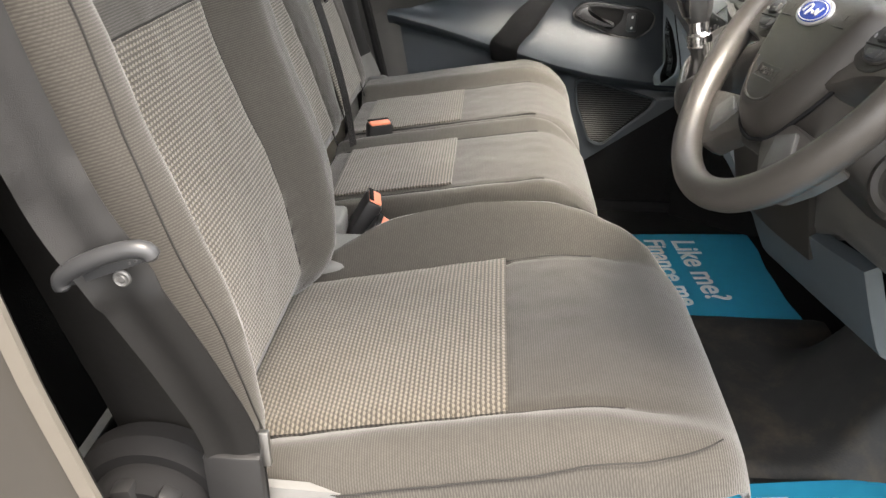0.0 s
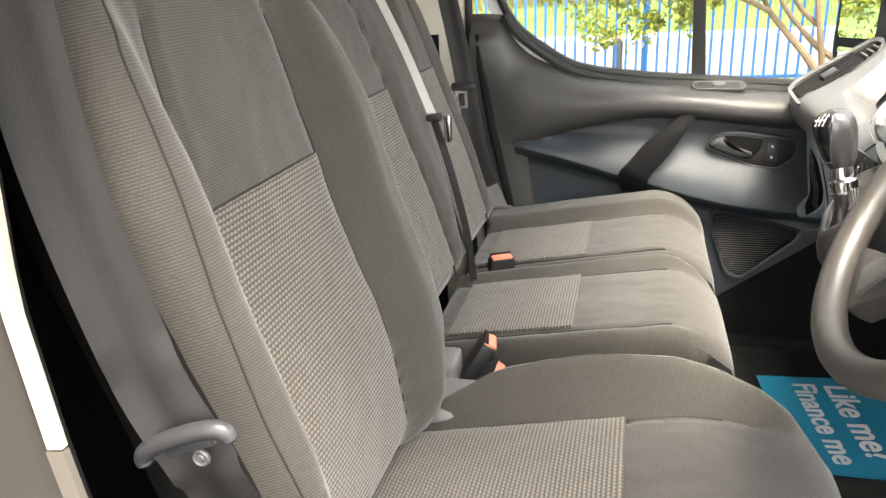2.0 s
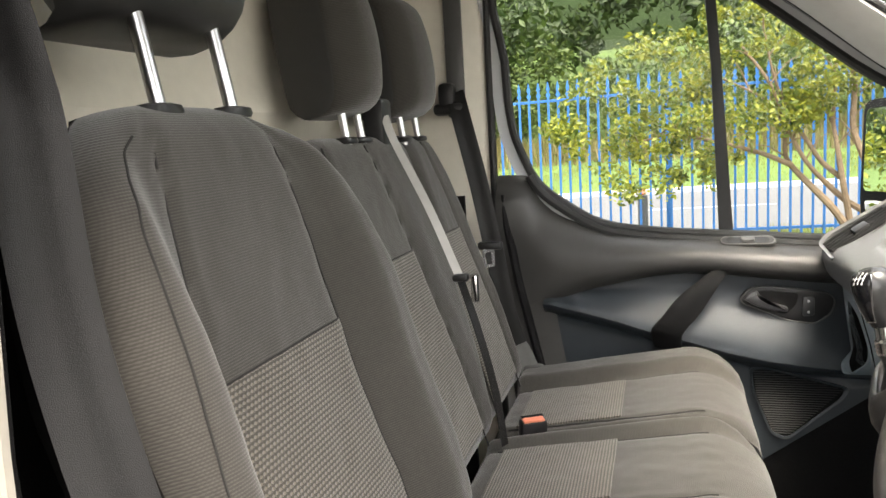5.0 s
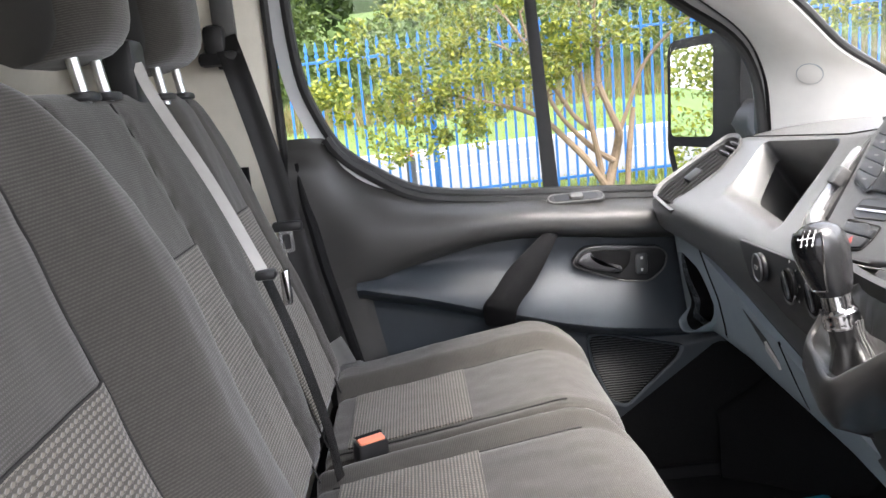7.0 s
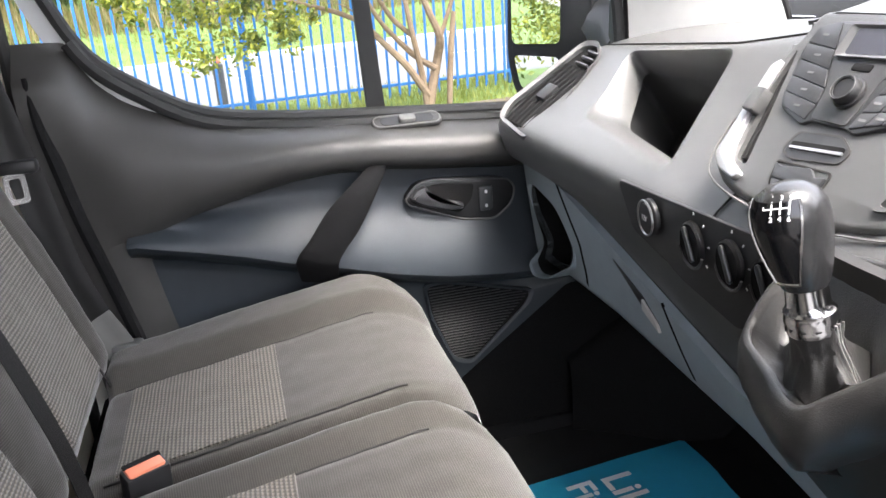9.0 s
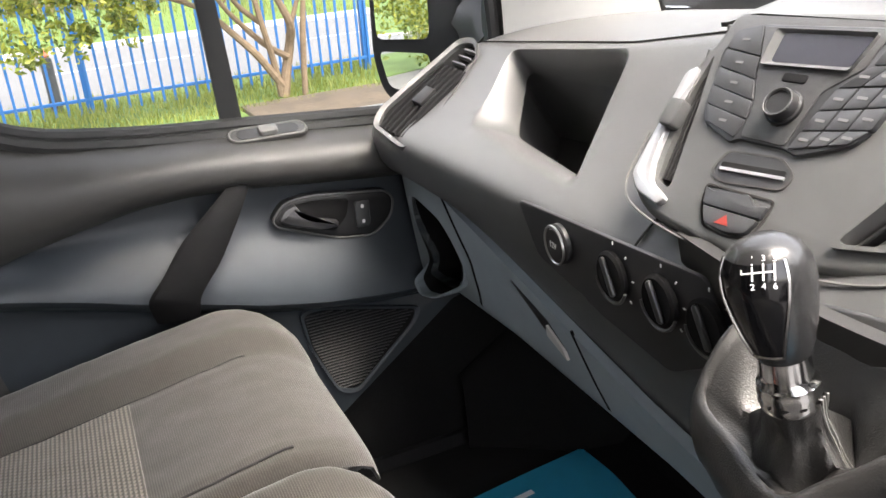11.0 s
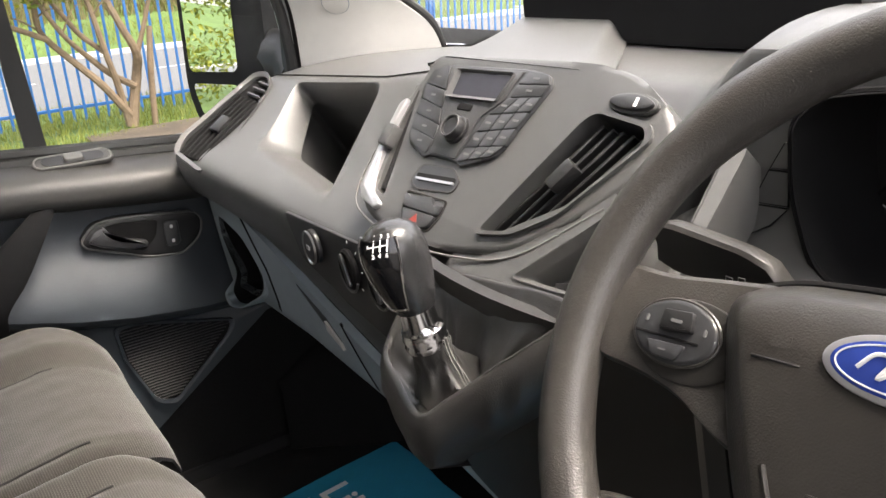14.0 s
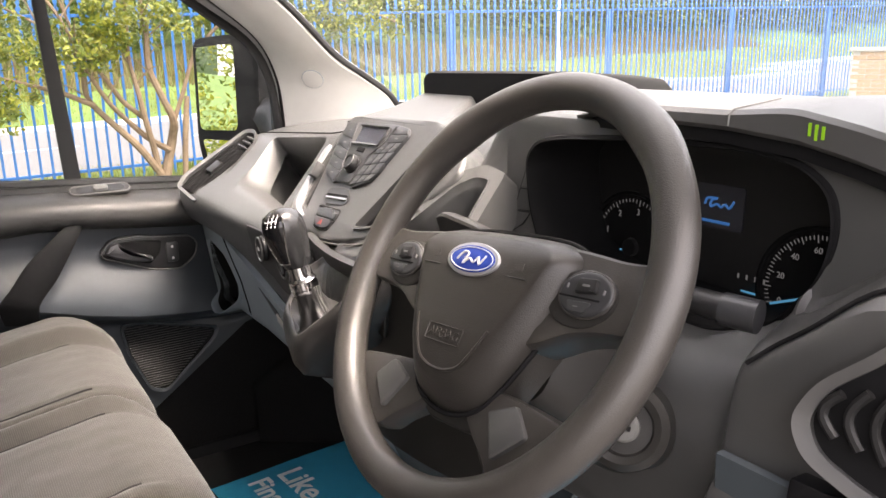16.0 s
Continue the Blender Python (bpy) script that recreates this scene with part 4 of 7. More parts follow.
    part("buckle_plate", box((0.055, -0.245, 0.325), (0.215, -0.137, 0.360), 0.010, 3), "skirt", ob, "pale grey plastic plate round the buckles")
    part("buckle_plate", box((0.060, -0.130, 0.325), (0.118, -0.060, 0.372), 0.008, 3), "skirt", ob)
    part("pedestal", box((0.04, -0.65, 0.0), (0.50, -0.22, 0.25), 0.02), "matt_black", ob)
    # recliner knob on the outer side
    km = axes((0.038, -0.668, 0.330), (1, 0, 0), (0, 0, 1)) 
    part("recliner_cover", lathe([(0.001, 0), (0.085, 0), (0.085, 0.02), (0.072, 0.032), (0.001, 0.032)], 40, km), "matt_black", ob)
    knob = lathe([(0.001, 0.03), (0.062, 0.03), (0.060, 0.05), (0.052, 0.060), (0.001, 0.062)], 36, km)
    kn = part("recliner_knob", knob, "matt_black", ob, "black fluted recliner knob")
    for k in range(8):
        a = radians(45 * k + 12)
        part("knob_ridge", box((-0.014, -0.011, 0.0), (0.014, 0.011, 0.022), 0.005, 2, km @ Matrix.Translation((0.046 * math.cos(a), 0.046 * math.sin(a), 0.045)) @ Matrix.Rotation(a, 4, "Z")), "black", kn)
    return ob


driver_seat()


def bench_seat():
    ob = thing("bench_seat", "double passenger bench in dark grey fabric with beige woven panels", "seat", (0.28, 0.37, 0.0))
    defs = ((0.145, 0.172, 0.125, (-0.101, 0.130)), (0.545, 0.205, 0.52, (-0.057, 0.172)))
    for k, (yc, hw, _, (i0, i1)) in enumerate(defs):
        m = axes((0.03, yc, 0.342), (0, -1, 0), (math.cos(radians(9)), 0, math.sin(radians(9))))
        def half(v, hw=hw):
            return lerp(v, [(0, hw - 0.01), (0.3, hw), (0.44, hw - 0.004), (0.48, hw - 0.02), (0.505, hw - 0.05)])
        def front(u, v, i0=i0, i1=i1):
            c = (i0 + i1) / 2
            s = abs(u - c)
            w = (i1 - i0) / 2
            side = 0.026 if k == 1 and u < c else 0.016
            b = side * step(s, w + 0.006, w + 0.05)
            return b + groove(abs(s - w - 0.008), 0.006, 0.0035) * step(v, 0.48, 0.36) - 0.03 * step(v, 0.40, 0.505) + 0.0018 * noise.noise((u * 12, v * 12, 5 + k)) + 0.001 * noise.noise((u * 40, v * 40, 2))
        part("seat_cushion", pad(0.508, 0.09, half, front, m, 0.06, 0.03, 56, 56, 0.02), ("fabric", "fabric"), ob, "dark grey ribbed fabric seat cushion")
        part("cushion_insert", patch(front, m, i0, i1, 0.045, 0.260), "insert", ob, "beige-grey woven cushion panel")
        for u in (i0 - 0.008, i1 + 0.008):
            part("seam", seam(front, m, [(u, v) for v in span(0.03, 0.42, 12)]), "piping", ob)
        def bh(v, hw=hw):
            return lerp(v, [(0, hw - 0.015), (0.1, hw - 0.005), (0.45, hw - 0.008), (0.58, hw - 0.02), (0.62, hw - 0.04), (0.645, hw - 0.07), (0.655, hw - 0.10)])
        lines = [[(0.0, -i1 - 0.004), (0.40, -i1), (0.62, -i1 + 0.02)], [(0.0, -i0 + 0.004), (0.40, -i0), (0.62, -i0 - 0.02)]]
        gap = lambda v: lerp(v, [(0, 0.325), (0.15, 0.375), (0.35, 0.43), (0.48, 0.455), (0.65, 0.475)])
        door_end = lambda v: lerp(v, [(0, 0.675), (0.3, 0.688), (0.55, 0.680), (0.62, 0.665), (0.645, 0.64), (0.655, 0.62)])
        near_end = lambda v: lerp(v, [(0, -0.012), (0.1, -0.020), (0.45, -0.018), (0.58, -0.005), (0.62, 0.015), (0.645, 0.045), (0.655, 0.07)])
        lo, hi = (near_end, lambda v: gap(v) - 0.004) if k == 0 else (lambda v: gap(v) + 0.004, door_end)
        seat_back("bench", ob, (0.046, yc, 0.36), 18.5, 0.650, (lambda v: (hi(v) - lo(v)) / 2), 0.010, (-i1, -i0, 0.04, 0.405), 0.04, lines, mid=lambda v: (hi(v) + lo(v)) / 2 - yc)
    headrest(ob, (-0.180, 0.213, 1.003), 0.150, 0.26, 0.17, 8, 0.075, 0.058, "tall grey-faced black headrest on two chrome posts", "fabric")
    headrest(ob, (-0.180, 0.555, 1.000), 0.205, 0.26, 0.17, 8, 0.11, 0.058, "tall grey-faced black headrest on two chrome posts", "fabric")
    part("bench_base", box((0.0, -0.01, 0.0), (0.42, 0.735, 0.29), 0.02), "matt_black", ob)
    part("belt_guide", box((-0.20, 0.325, 0.93), (-0.155, 0.385, 1.035), 0.010), "black", ob)
    return ob


bench_seat()


def buckle(o, tilt, turn):
    ob = thing("belt_buckle", "black seat belt buckle with an orange-red release button", "buckle", o, group="belt buckles")
    m = Matrix.Translation(o) @ Euler((0, radians(tilt), radians(turn))).to_matrix().to_4x4()
    part("housing", box((-0.014, -0.027, -0.10), (0.014, 0.027, 0.035), 0.006, 2, m), "black", ob)
    part("release_button", box((-0.0105, -0.022, 0.030), (0.0105, 0.022, 0.0385), 0.003, 2, m), "red", ob, "orange-red release button")
    part("slot", box((-0.012, -0.0225, 0.0375), (-0.0045, 0.0225, 0.0392), 0.0, 2, m), "matt_black", ob)
    return ob


buckle((0.148, -0.073, 0.360), 30, 10)
buckle((0.165, -0.120, 0.338), 34, 0)
buckle((0.116, 0.330, 0.352), 8, -62)

# ---- belts ----
def belts():
    ob = thing("passenger_belt", "black seat belt hanging beside the passenger seat", "seat belt", (0.0, 0.70, 0.35))
    p = spline([(-0.12, 0.765, 1.06), (-0.095, 0.735, 0.98), (-0.058, 0.718, 0.83), (-0.028, 0.712, 0.672), (0.004, 0.712, 0.489), (0.052, 0.720, 0.35)], 8)
    part("webbing", webbing(p, (0.95, 0.25, 0.25), 0.047), "belt", ob)
    part("upper_guide", box((-0.175, 0.745, 1.005), (-0.092, 0.775, 1.035), 0.012), "black", ob, "black belt guide on the pillar")
    part("guide_bolt", box((-0.160, 0.745, 1.025), (-0.118, 0.785, 1.085), 0.012), "black", ob)
    part("height_slide", box((-0.145, 0.785, 1.0), (-0.10, 0.80, 1.35), 0.004), "dash", ob)
    part("webbing_end", webbing([(0.022, 0.7105, 0.430), (0.034, 0.7115, 0.405), (0.046, 0.7135, 0.375), (0.052, 0.7155, 0.356)], (0.95, 0.25, 0.25), 0.048), "dull_steel", ob, "folded belt end with pale stitching")
    part("anchor_cover", box((0.03, 0.705, 0.32), (0.085, 0.735, 0.38), 0.01), "dash", ob)
    part("tongue", box((-0.066, 0.698, 0.672), (-0.006, 0.722, 0.692), 0.006), "black", ob)
    tp = rounded(0.03, 0.045, 0.006, 3)
    part("tongue_plate", frame_plate(tp, [(x * 0.5, y * 0.65) for x, y in tp], 0.002, axes((-0.040, 0.702, 0.652), (0.9, 0.4, 0), (-0.2, 0, 1))), "chrome", ob, "bright steel belt tongue")
    ob = thing("middle_belt", "shoulder belt across the middle seat, upper run coloured as lit", "seat belt", (0.0, 0.25, 0.36))
    # Same belt as the dark lower run; its pale colour imitates sheen.
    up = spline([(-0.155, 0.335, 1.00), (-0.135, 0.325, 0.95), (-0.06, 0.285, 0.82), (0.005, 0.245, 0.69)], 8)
    part("webbing", strip(up, (0.75, 0.6, 0.45), 0.016), "belt_light", ob, "webbing coloured silvery grey for the light on its face")
    low = spline([(0.005, 0.245, 0.69), (0.036, 0.249, 0.58), (0.062, 0.253, 0.46), (0.074, 0.254, 0.36)], 8)
    part("webbing", strip(low, (0.45, 0.8, 0.2), 0.018), "belt", ob)
    part("tongue", box((-0.008, 0.232, 0.683), (0.022, 0.258, 0.697), 0.005), "black", ob)
    part("tongue_plate", box((0.028, 0.232, 0.645), (0.04, 0.248, 0.695), 0.002, 2), "chrome", ob, "bright steel belt tongue")
    ob = thing("driver_belt", "black driver's seat belt beside the driver's seat", "seat belt", (0.05, -0.7, 0.3))
    p = spline([(-0.075, -0.745, 1.26), (-0.042, -0.738, 1.10), (-0.022, -0.73, 0.99), (-0.006, -0.732, 0.835), (0.034, -0.735, 0.685), (0.068, -0.735, 0.612), (0.106, -0.72, 0.51), (0.127, -0.705, 0.42), (0.128, -0.705, 0.30)], 10)
    part("webbing", webbing(p, [(0.92, 0.1, 0.3)] * 12 + [(0.82, 0.45, 0.3)] * 8 + [(0.72, 0.62, 0.30)] * 20 + [(0.85, 0.45, 0.22)] * 12 + [(0.97, 0.15, 0.1)] * (len(p) - 52), 0.05), "belt", ob)
    tm = axes((0.064, -0.742, 0.634), (0.93, 0, 0.36), (-0.36, 0.0, 0.93)) @ Matrix.Diagonal((0.76, 0.76, 0.76, 1))
    bow = spline([(-0.053, -0.017, 0.004), (-0.050, -0.006, 0.006), (-0.034, 0.001, 0.008), (0.0, 0.005, 0.009), (0.034, 0.003, 0.008), (0.049, -0.004, 0.006), (0.051, -0.016, 0.004)], 6)
    tg = part("tongue", tube([tm @ p for p in bow], [0.0035, 0.005] + [0.0072] * (len(bow) - 4) + [0.005, 0.0035], 12), "button", ob, "bowed dark grey belt tongue")
    part("tongue_plate", prism(rounded(0.092, 0.020, 0.006, 4, 0, -0.006), 0.0055, tm, 0.0015), "button", tg)
    part("tongue_joint", tube([tm @ Vector((0.004, y, z)) for y, z in ((-0.003, 0.0085), (0.002, 0.0155), (0.008, 0.0160), (0.012, 0.012))], 0.0006, 5), "matt_black", tg)
    for x in (-0.036, -0.030, 0.026, 0.033):
        part("rivet", lathe([(0.0003, 0.0), (0.0018, 0.0), (0.0014, 0.0008), (0.0003, 0.001)], 10, tm @ Matrix.Translation((x, -0.0115, 0.0055))), "dash", tg)
    part("stop_button", lathe([(0.001, 0), (0.009, 0), (0.009, 0.0025), (0.0075, 0.004), (0.006, 0.0028), (0.004, 0.0028), (0.003, 0.004), (0.001, 0.004)], 24, tm @ Matrix.Translation((0.010, -0.024, 0.004))), "dash", ob, "round plastic stop button")
    part("anchor_sleeve", box((0.098, -0.712, 0.26), (0.152, -0.696, 0.415), 0.004), "black", ob, "flat black sleeve on the lower belt end")
    part("anchor_clip", box((0.150, -0.705, 0.40), (0.160, -0.698, 0.44), 0.002), "steel", ob)
    return ob


belts()
# Matt black strip drawn where the gap between door and pillar lies in shadow.
solid("trim_door_shadow_gap", tube(spline([(-0.012, 0.772, 0.80), (-0.005, 0.764, 0.728), (0.007, 0.763, 0.669), (0.023, 0.761, 0.577), (0.042, 0.765, 0.489), (0.064, 0.765, 0.388), (0.078, 0.765, 0.32)], 6), [0.004 + 0.0075 * min(1, k / 12) for k in range(37)], 8), "matt_black", "black strip in place of the shadow gap along the passenger door edge", "door seal", "structure")


# ---- dash ----
PASS = [(1.30, 0.79), (1.12, 0.80), (0.99, 0.795), (0.905, 0.782), (0.875, 0.768), (0.82, 0.726), (0.765, 0.692), (0.728, 0.672), (0.714, 0.655), (0.716, 0.630), (0.728, 0.600)]
DRIVE = [(1.30, 0.85), (1.15, 0.88), (1.02, 0.893), (0.93, 0.889), (0.870, 0.874), (0.860, 0.858), (0.859, 0.80), (0.861, 0.745), (0.845, 0.705), (0.80, 0.680), (0.765, 0.64)]


def low_edge(y):
    """Height of the seam between the dark dash and the pale lower panel."""
    return lerp(y, [(-0.8, 0.55), (-0.35, 0.50), (-0.2, 0.43), (0.0, 0.445), (0.137, 0.468), (0.60, 0.577), (0.8, 0.60)])


def dash_ring(y):
    dz = lerp(y, [(-0.2, 0.055), (0.0, 0.055), (0.15, 0.045), (0.35, 0.016), (0.75, -0.012)])
    k = step(y, -0.17, -0.235)
    fall = -0.05 * step(y, -0.60, -0.80)
    pts = []
    for i, ((x, z), (u, w)) in enumerate(zip(PASS, DRIVE)):
        g = (0.6, 1, 1, 1, 0.85, 0.5, 0.2, 0, 0, 0, 0)[i]
        h = (1, 1, 1, 1, 1, 1, 0.7, 0.4, 0, 0, 0)[i]
        pts.append((x + (u - x) * k, y, z + dz * g + (w + fall * h - z - dz * g) * k))
    b = step(y, -0.622, -0.638)
    zl = lerp(y, [(-0.84, 0.825), (-0.72, 0.792), (-0.652, 0.738), (-0.585, 0.708)])
    block = ((0.850, zl + 0.016), (0.815, zl + 0.006), (0.780, zl - 0.006), (0.759, zl - 0.030), (0.752, 0.64))
    for i, (x, z) in enumerate(block):
        p = pts[6 + i]
        pts[6 + i] = (p[0] + (x - p[0]) * b, y, p[2] + (z - p[2]) * b)
    e = low_edge(y)
    z10 = pts[-1][2]
    pts += [(0.748 + 0.02 * k - 0.045 * b, y, (z10 + e) / 2), (0.772, y, e), (0.80, y, e - 0.012), (0.86, y, e - 0.012), (1.30, y, 0.55)]
    return spline(pts, 3)


def dashboard():
    ob = thing("dashboard", "moulded dark grey plastic dashboard with an open cubby", "dashboard", (0.9, 0.0, 0.6))
    ys = [0.752, 0.748, 0.735] + span(0.715, -0.585, 70) + span(-0.590, -0.645, 12) + span(-0.655, -0.82, 12)
    rings = []
    for i, y in enumerate(ys):
        r = dash_ring(y)
        if i < 3:
            k = (0.75, 0.9, 0.975)[i]
            c = Vector((1.0, y, 0.68))
            r = [c + Vector(((p.x - c.x) * (0.9 + 0.1 * k), 0, (p.z - c.z) * k)) for p in r]
        rings.append(r)
    main = part("dash_moulding", loft(rings), "dash", ob, "grained charcoal dash moulding")
    # open cubby
    face = axes((0.83, 0.465, 0.742), (0, -1, 0), (0.80, 0, 0.60))
    o0 = [(-0.130, 0.062), (0.114, 0.074), (0.206, -0.104), (-0.074, -0.082)]
    o1 = [(-0.122, 0.058), (0.108, 0.069), (0.178, -0.072), (-0.018, -0.046)]
    a, b = smooth_poly(o0, 0.024, 6), smooth_poly(o1, 0.020, 6)
    wide = [(x * 1.10 + 0.004, y * 1.12 - 0.002) for x, y in a]
    rings = [[face @ Vector((x, y, 0.10)) for x, y in wide], [face @ Vector((x, y, 0.010)) for x, y in wide]]
    for q in span(0, 1, 14):
        rings.append([face @ Vector((x + (u - x) * q, y + (w - y) * q, 0.004 - 0.052 * q ** 2.2)) for (x, y), (u, w) in zip(wide, b)])
    rings.append([face @ Vector((x * 0.98 - 0.035, y * 0.98, -0.060)) for x, y in b])
    rings.append([face @ Vector((x * 0.95 - 0.050, y * 0.95, -0.19)) for x, y in b])
    cut(main, loft(rings))
    # instrument binnacle
    bin_poly = smooth_poly([(-0.272, 0.822), (-0.278, 0.77), (-0.300, 0.716), (-0.36, 0.695), (-0.54, 0.690), (-0.60, 0.712), (-0.640, 0.762), (-0.648, 0.80), (-0.641, 0.833), (-0.615, 0.851), (-0.56, 0.859), (-0.43, 0.857), (-0.33, 0.850), (-0.29, 0.842)], 0.018, 5)
    inset = lambda k: [(-0.46 + (y + 0.46) * k, 0.775 + (z - 0.775) * k) for y, z in bin_poly]
    cut(main, loft([[(x, y, z) for y, z in inset(k)] for x, k in ((0.70, 1.0), (0.865, 1.0), (0.985, 0.97))]))
    part("binnacle_liner", loft([[(x, y, z) for y, z in inset(k)] for x, k in ((0.856, 1.012), (0.853, 0.985), (0.90, 0.972), (0.975, 0.955))], caps=False), "matt_black", ob, "black liner of the instrument binnacle")
    # visor over the instruments, with a dark gap under its edge
    def visor(y):
        zu = lerp(y, [(-0.80, 0.815), (-0.69, 0.852), (-0.661, 0.860), (-0.615, 0.870), (-0.551, 0.876), (-0.438, 0.879), (-0.385, 0.878), (-0.345, 0.872)])
        zt = zu + lerp(y, [(-0.80, 0.030), (-0.602, 0.024), (-0.551, 0.015), (-0.44, 0.012), (-0.345, 0.003)])
        x = 0.842 + lerp(y, [(-0.80, 0.0), (-0.42, 0.0), (-0.345, 0.022)])
        return [(x + 0.004, y, zu - 0.002), (x, y, zu + 0.002), (x + 0.001, y, zt - 0.004), (x + 0.006, y, zt), (x + 0.07, y, zt + 0.006), (0.99, y, zt + 0.004), (0.99, y, zu), (0.90, y, zu - 0.004)]
    part("visor", loft([visor(y) for y in span(-0.345, -0.80, 40)]), "dash", ob, "grey visor over the instruments", sharp=30)
    part("visor_gap", loft([[(x, y, z) for x, z in ((visor(y)[0][0] + 0.004, visor(y)[0][2] + 0.001), (visor(y)[0][0] + 0.004, visor(y)[0][2] - 0.012), (0.88, visor(y)[0][2] - 0.012), (0.88, visor(y)[0][2] + 0.001))] for y in span(-0.36, -0.79, 30)]), "matt_black", ob)
    edge = []
    for y, z in ((-0.642, 0.718), (-0.660, 0.735), (-0.685, 0.755), (-0.72, 0.785), (-0.76, 0.800)):
        edge.append(min((p for p in dash_ring(y) if p.x < 0.9), key=lambda p: abs(p.z - z)) + Vector((-0.001, 0, 0.001)))
    part("wedge_gap", tube(spline(edge, 4), 0.0018, 6), "matt_black", ob)
    def on_dash(y, z, lift):
        ring = dash_ring(y)
        for a, b in zip(ring, ring[1:]):
            if a.z >= z > b.z and b.x < 0.95:
                return Vector((a.x + (b.x - a.x) * (a.z - z) / (a.z - b.z) - lift, y, z))
        return Vector((0.86 - lift, y, z))
    for q in ([(-0.268, 0.806), (-0.258, 0.786), (-0.272, 0.787), (-0.272, 0.806)], [(-0.257, 0.784), (-0.245, 0.757), (-0.274, 0.759), (-0.273, 0.785)], [(-0.244, 0.755), (-0.235, 0.724), (-0.262, 0.742), (-0.274, 0.757)]):
        part("blank_key", loft([[on_dash(y, z, d) for y, z in q] for d in (-0.004, 0.0015)]), "dash", ob, smooth=False)
        part("key_gap", tube([on_dash(y, z, 0.0008) for y, z in q], 0.0009, 5, loop=True), "matt_black", ob)
    part("visor_joint", tube([(x - 0.0005, y, z + 0.0005) for x, y, z in visor(-0.552)[1:5]], 0.0010, 6), "frame_grey", ob)
    for k in range(3):
        y = -0.636 + 0.0055 * k
        x, _, z = visor(y)[2]
        part("sticker_mark", box((x - 0.0012, y - 0.0012, z - 0.013 - 0.002 * (k == 1)), (x + 0.001, y + 0.0012, z - 0.003), 0, 1), "green", ob, "small green sticker stroke", smooth=False)
    part("lower_cover", sheet(lambda u, v: (0.755 - 0.008 * v, -0.640 - 0.11 * u, 0.50 + 0.150 * v), span(0, 1, 6), span(0, 1, 6), 0.008), "dash_dark", ob)
    part("binnacle_lip", tube([(0.857, y, z) for y, z in bin_poly], 0.003, 8, loop=True), "matt_black", ob)
    part("seam", tube([(p[0] - 0.001, p[1], p[2] + 0.001) for p in (dash_ring(y)[9] for y in span(0.72, 0.14, 30))], 0.0012, 6), "piping", ob)
    cross = [p for p in dash_ring(0.115) if p.z > 0.62 and p.x < 0.90]
    part("seam", tube([(p.x - 0.001, p.y, p.z + 0.0015) for p in cross], 0.0012, 6), "piping", ob)
    # pale lower panel, its glove lid and latch
    def lower(u, v):
        y = 0.745 - 0.85 * u
        z1 = low_edge(y) + 0.004
        z0 = lerp(y, [(-0.105, 0.335), (0.14, 0.376), (0.45, 0.392), (0.655, 0.384), (0.745, 0.376)])
        z = z0 + (z1 - z0) * v
        x = lerp(v, [(0, 0.85), (0.06, 0.815), (0.16, 0.793), (0.5, 0.782), (1.0, 0.768)]) + 0.02 * u * (1 - v)
        return Vector((x, y, z))
    low = part("lower_panel", sheet(lower, span(0, 1, 50), span(0, 1, 26), 0.012), "dash_low", ob, "pale blue-grey lower dash panel")
    for ends in ([(0, 0.545), (0.3, 0.534), (0.6, 0.536), (1, 0.592)], [(0, 0.233), (1, 0.268)]):
        part("panel_gap", tube([lower((0.745 - lerp(v, ends)) / 0.85, v) + Vector((-0.0125, 0, 0)) for v in span(0.02, 1, 16)], 0.0020, 6), "matt_black", ob)
    def on_lid(y, z, lift=0.003):
        u = (0.745 - y) / 0.85
        z0, z1 = lower(u, 0).z, lower(u, 1).z
        p = lower(u, (z - z0) / (z1 - z0))
        return Vector((p.x - lift, y, z))
    part("latch_well", loft([[on_lid(y, z, d) for y, z in ((0.410, 0.513), (0.330, 0.487), (0.300, 0.458), (0.345, 0.468))] for d in (0.004, 0.0135)]), "black", ob, smooth=False)
    part("glove_latch", loft([[on_lid(y, z, d) for y, z in ((0.330, 0.482), (0.302, 0.460), (0.300, 0.444), (0.336, 0.464))] for d in (0.004, 0.017)]), "pillar", ob, "pale glove box latch", smooth=False)
    # drop pocket by the door
    op = smooth_poly([(0.742, 0.543), (0.707, 0.549), (0.623, 0.533), (0.59, 0.502), (0.57, 0.472), (0.575, 0.442), (0.642, 0.400), (0.697, 0.386), (0.723, 0.400), (0.68, 0.449), (0.732, 0.497)], 0.02, 4)
    cut(low, loft([[(x, y, z) for y, z in op] for x in (0.70, 0.90)]))
    part("drop_pocket", loft([[(x, y, z) for y, z in op] for x in (0.770, 0.90)], caps=False), "matt_black", ob, "open drop pocket beside the door")
    part("pocket_floor", prism(op, 0.004, axes((0.90, 0, 0), (0, -1, 0), (0, 0, 1)) @ Matrix.Diagonal((-1, 1, 1, 1))), "matt_black", ob)
    cy, cz = 0.655, 0.465
    rim = [(cy + (y - cy) * 1.07 + 0.0, cz + (z - cz) * 1.06) for y, z in op]
    lipx = lambda z: 0.774 - 0.020 * step(z, 0.46, 0.38)
    rings = [[(0.80, y, z) for y, z in rim], [(lipx(z), y, z) for y, z in rim], [(lipx(z) - 0.002, cy + (y - cy) * 0.5 + (q - cy) * 0.5, cz + (z - cz) * 0.5 + (w - cz) * 0.5) for (y, z), (q, w) in zip(rim, op)], [(lipx(z) + 0.001, y, z) for y, z in op]]
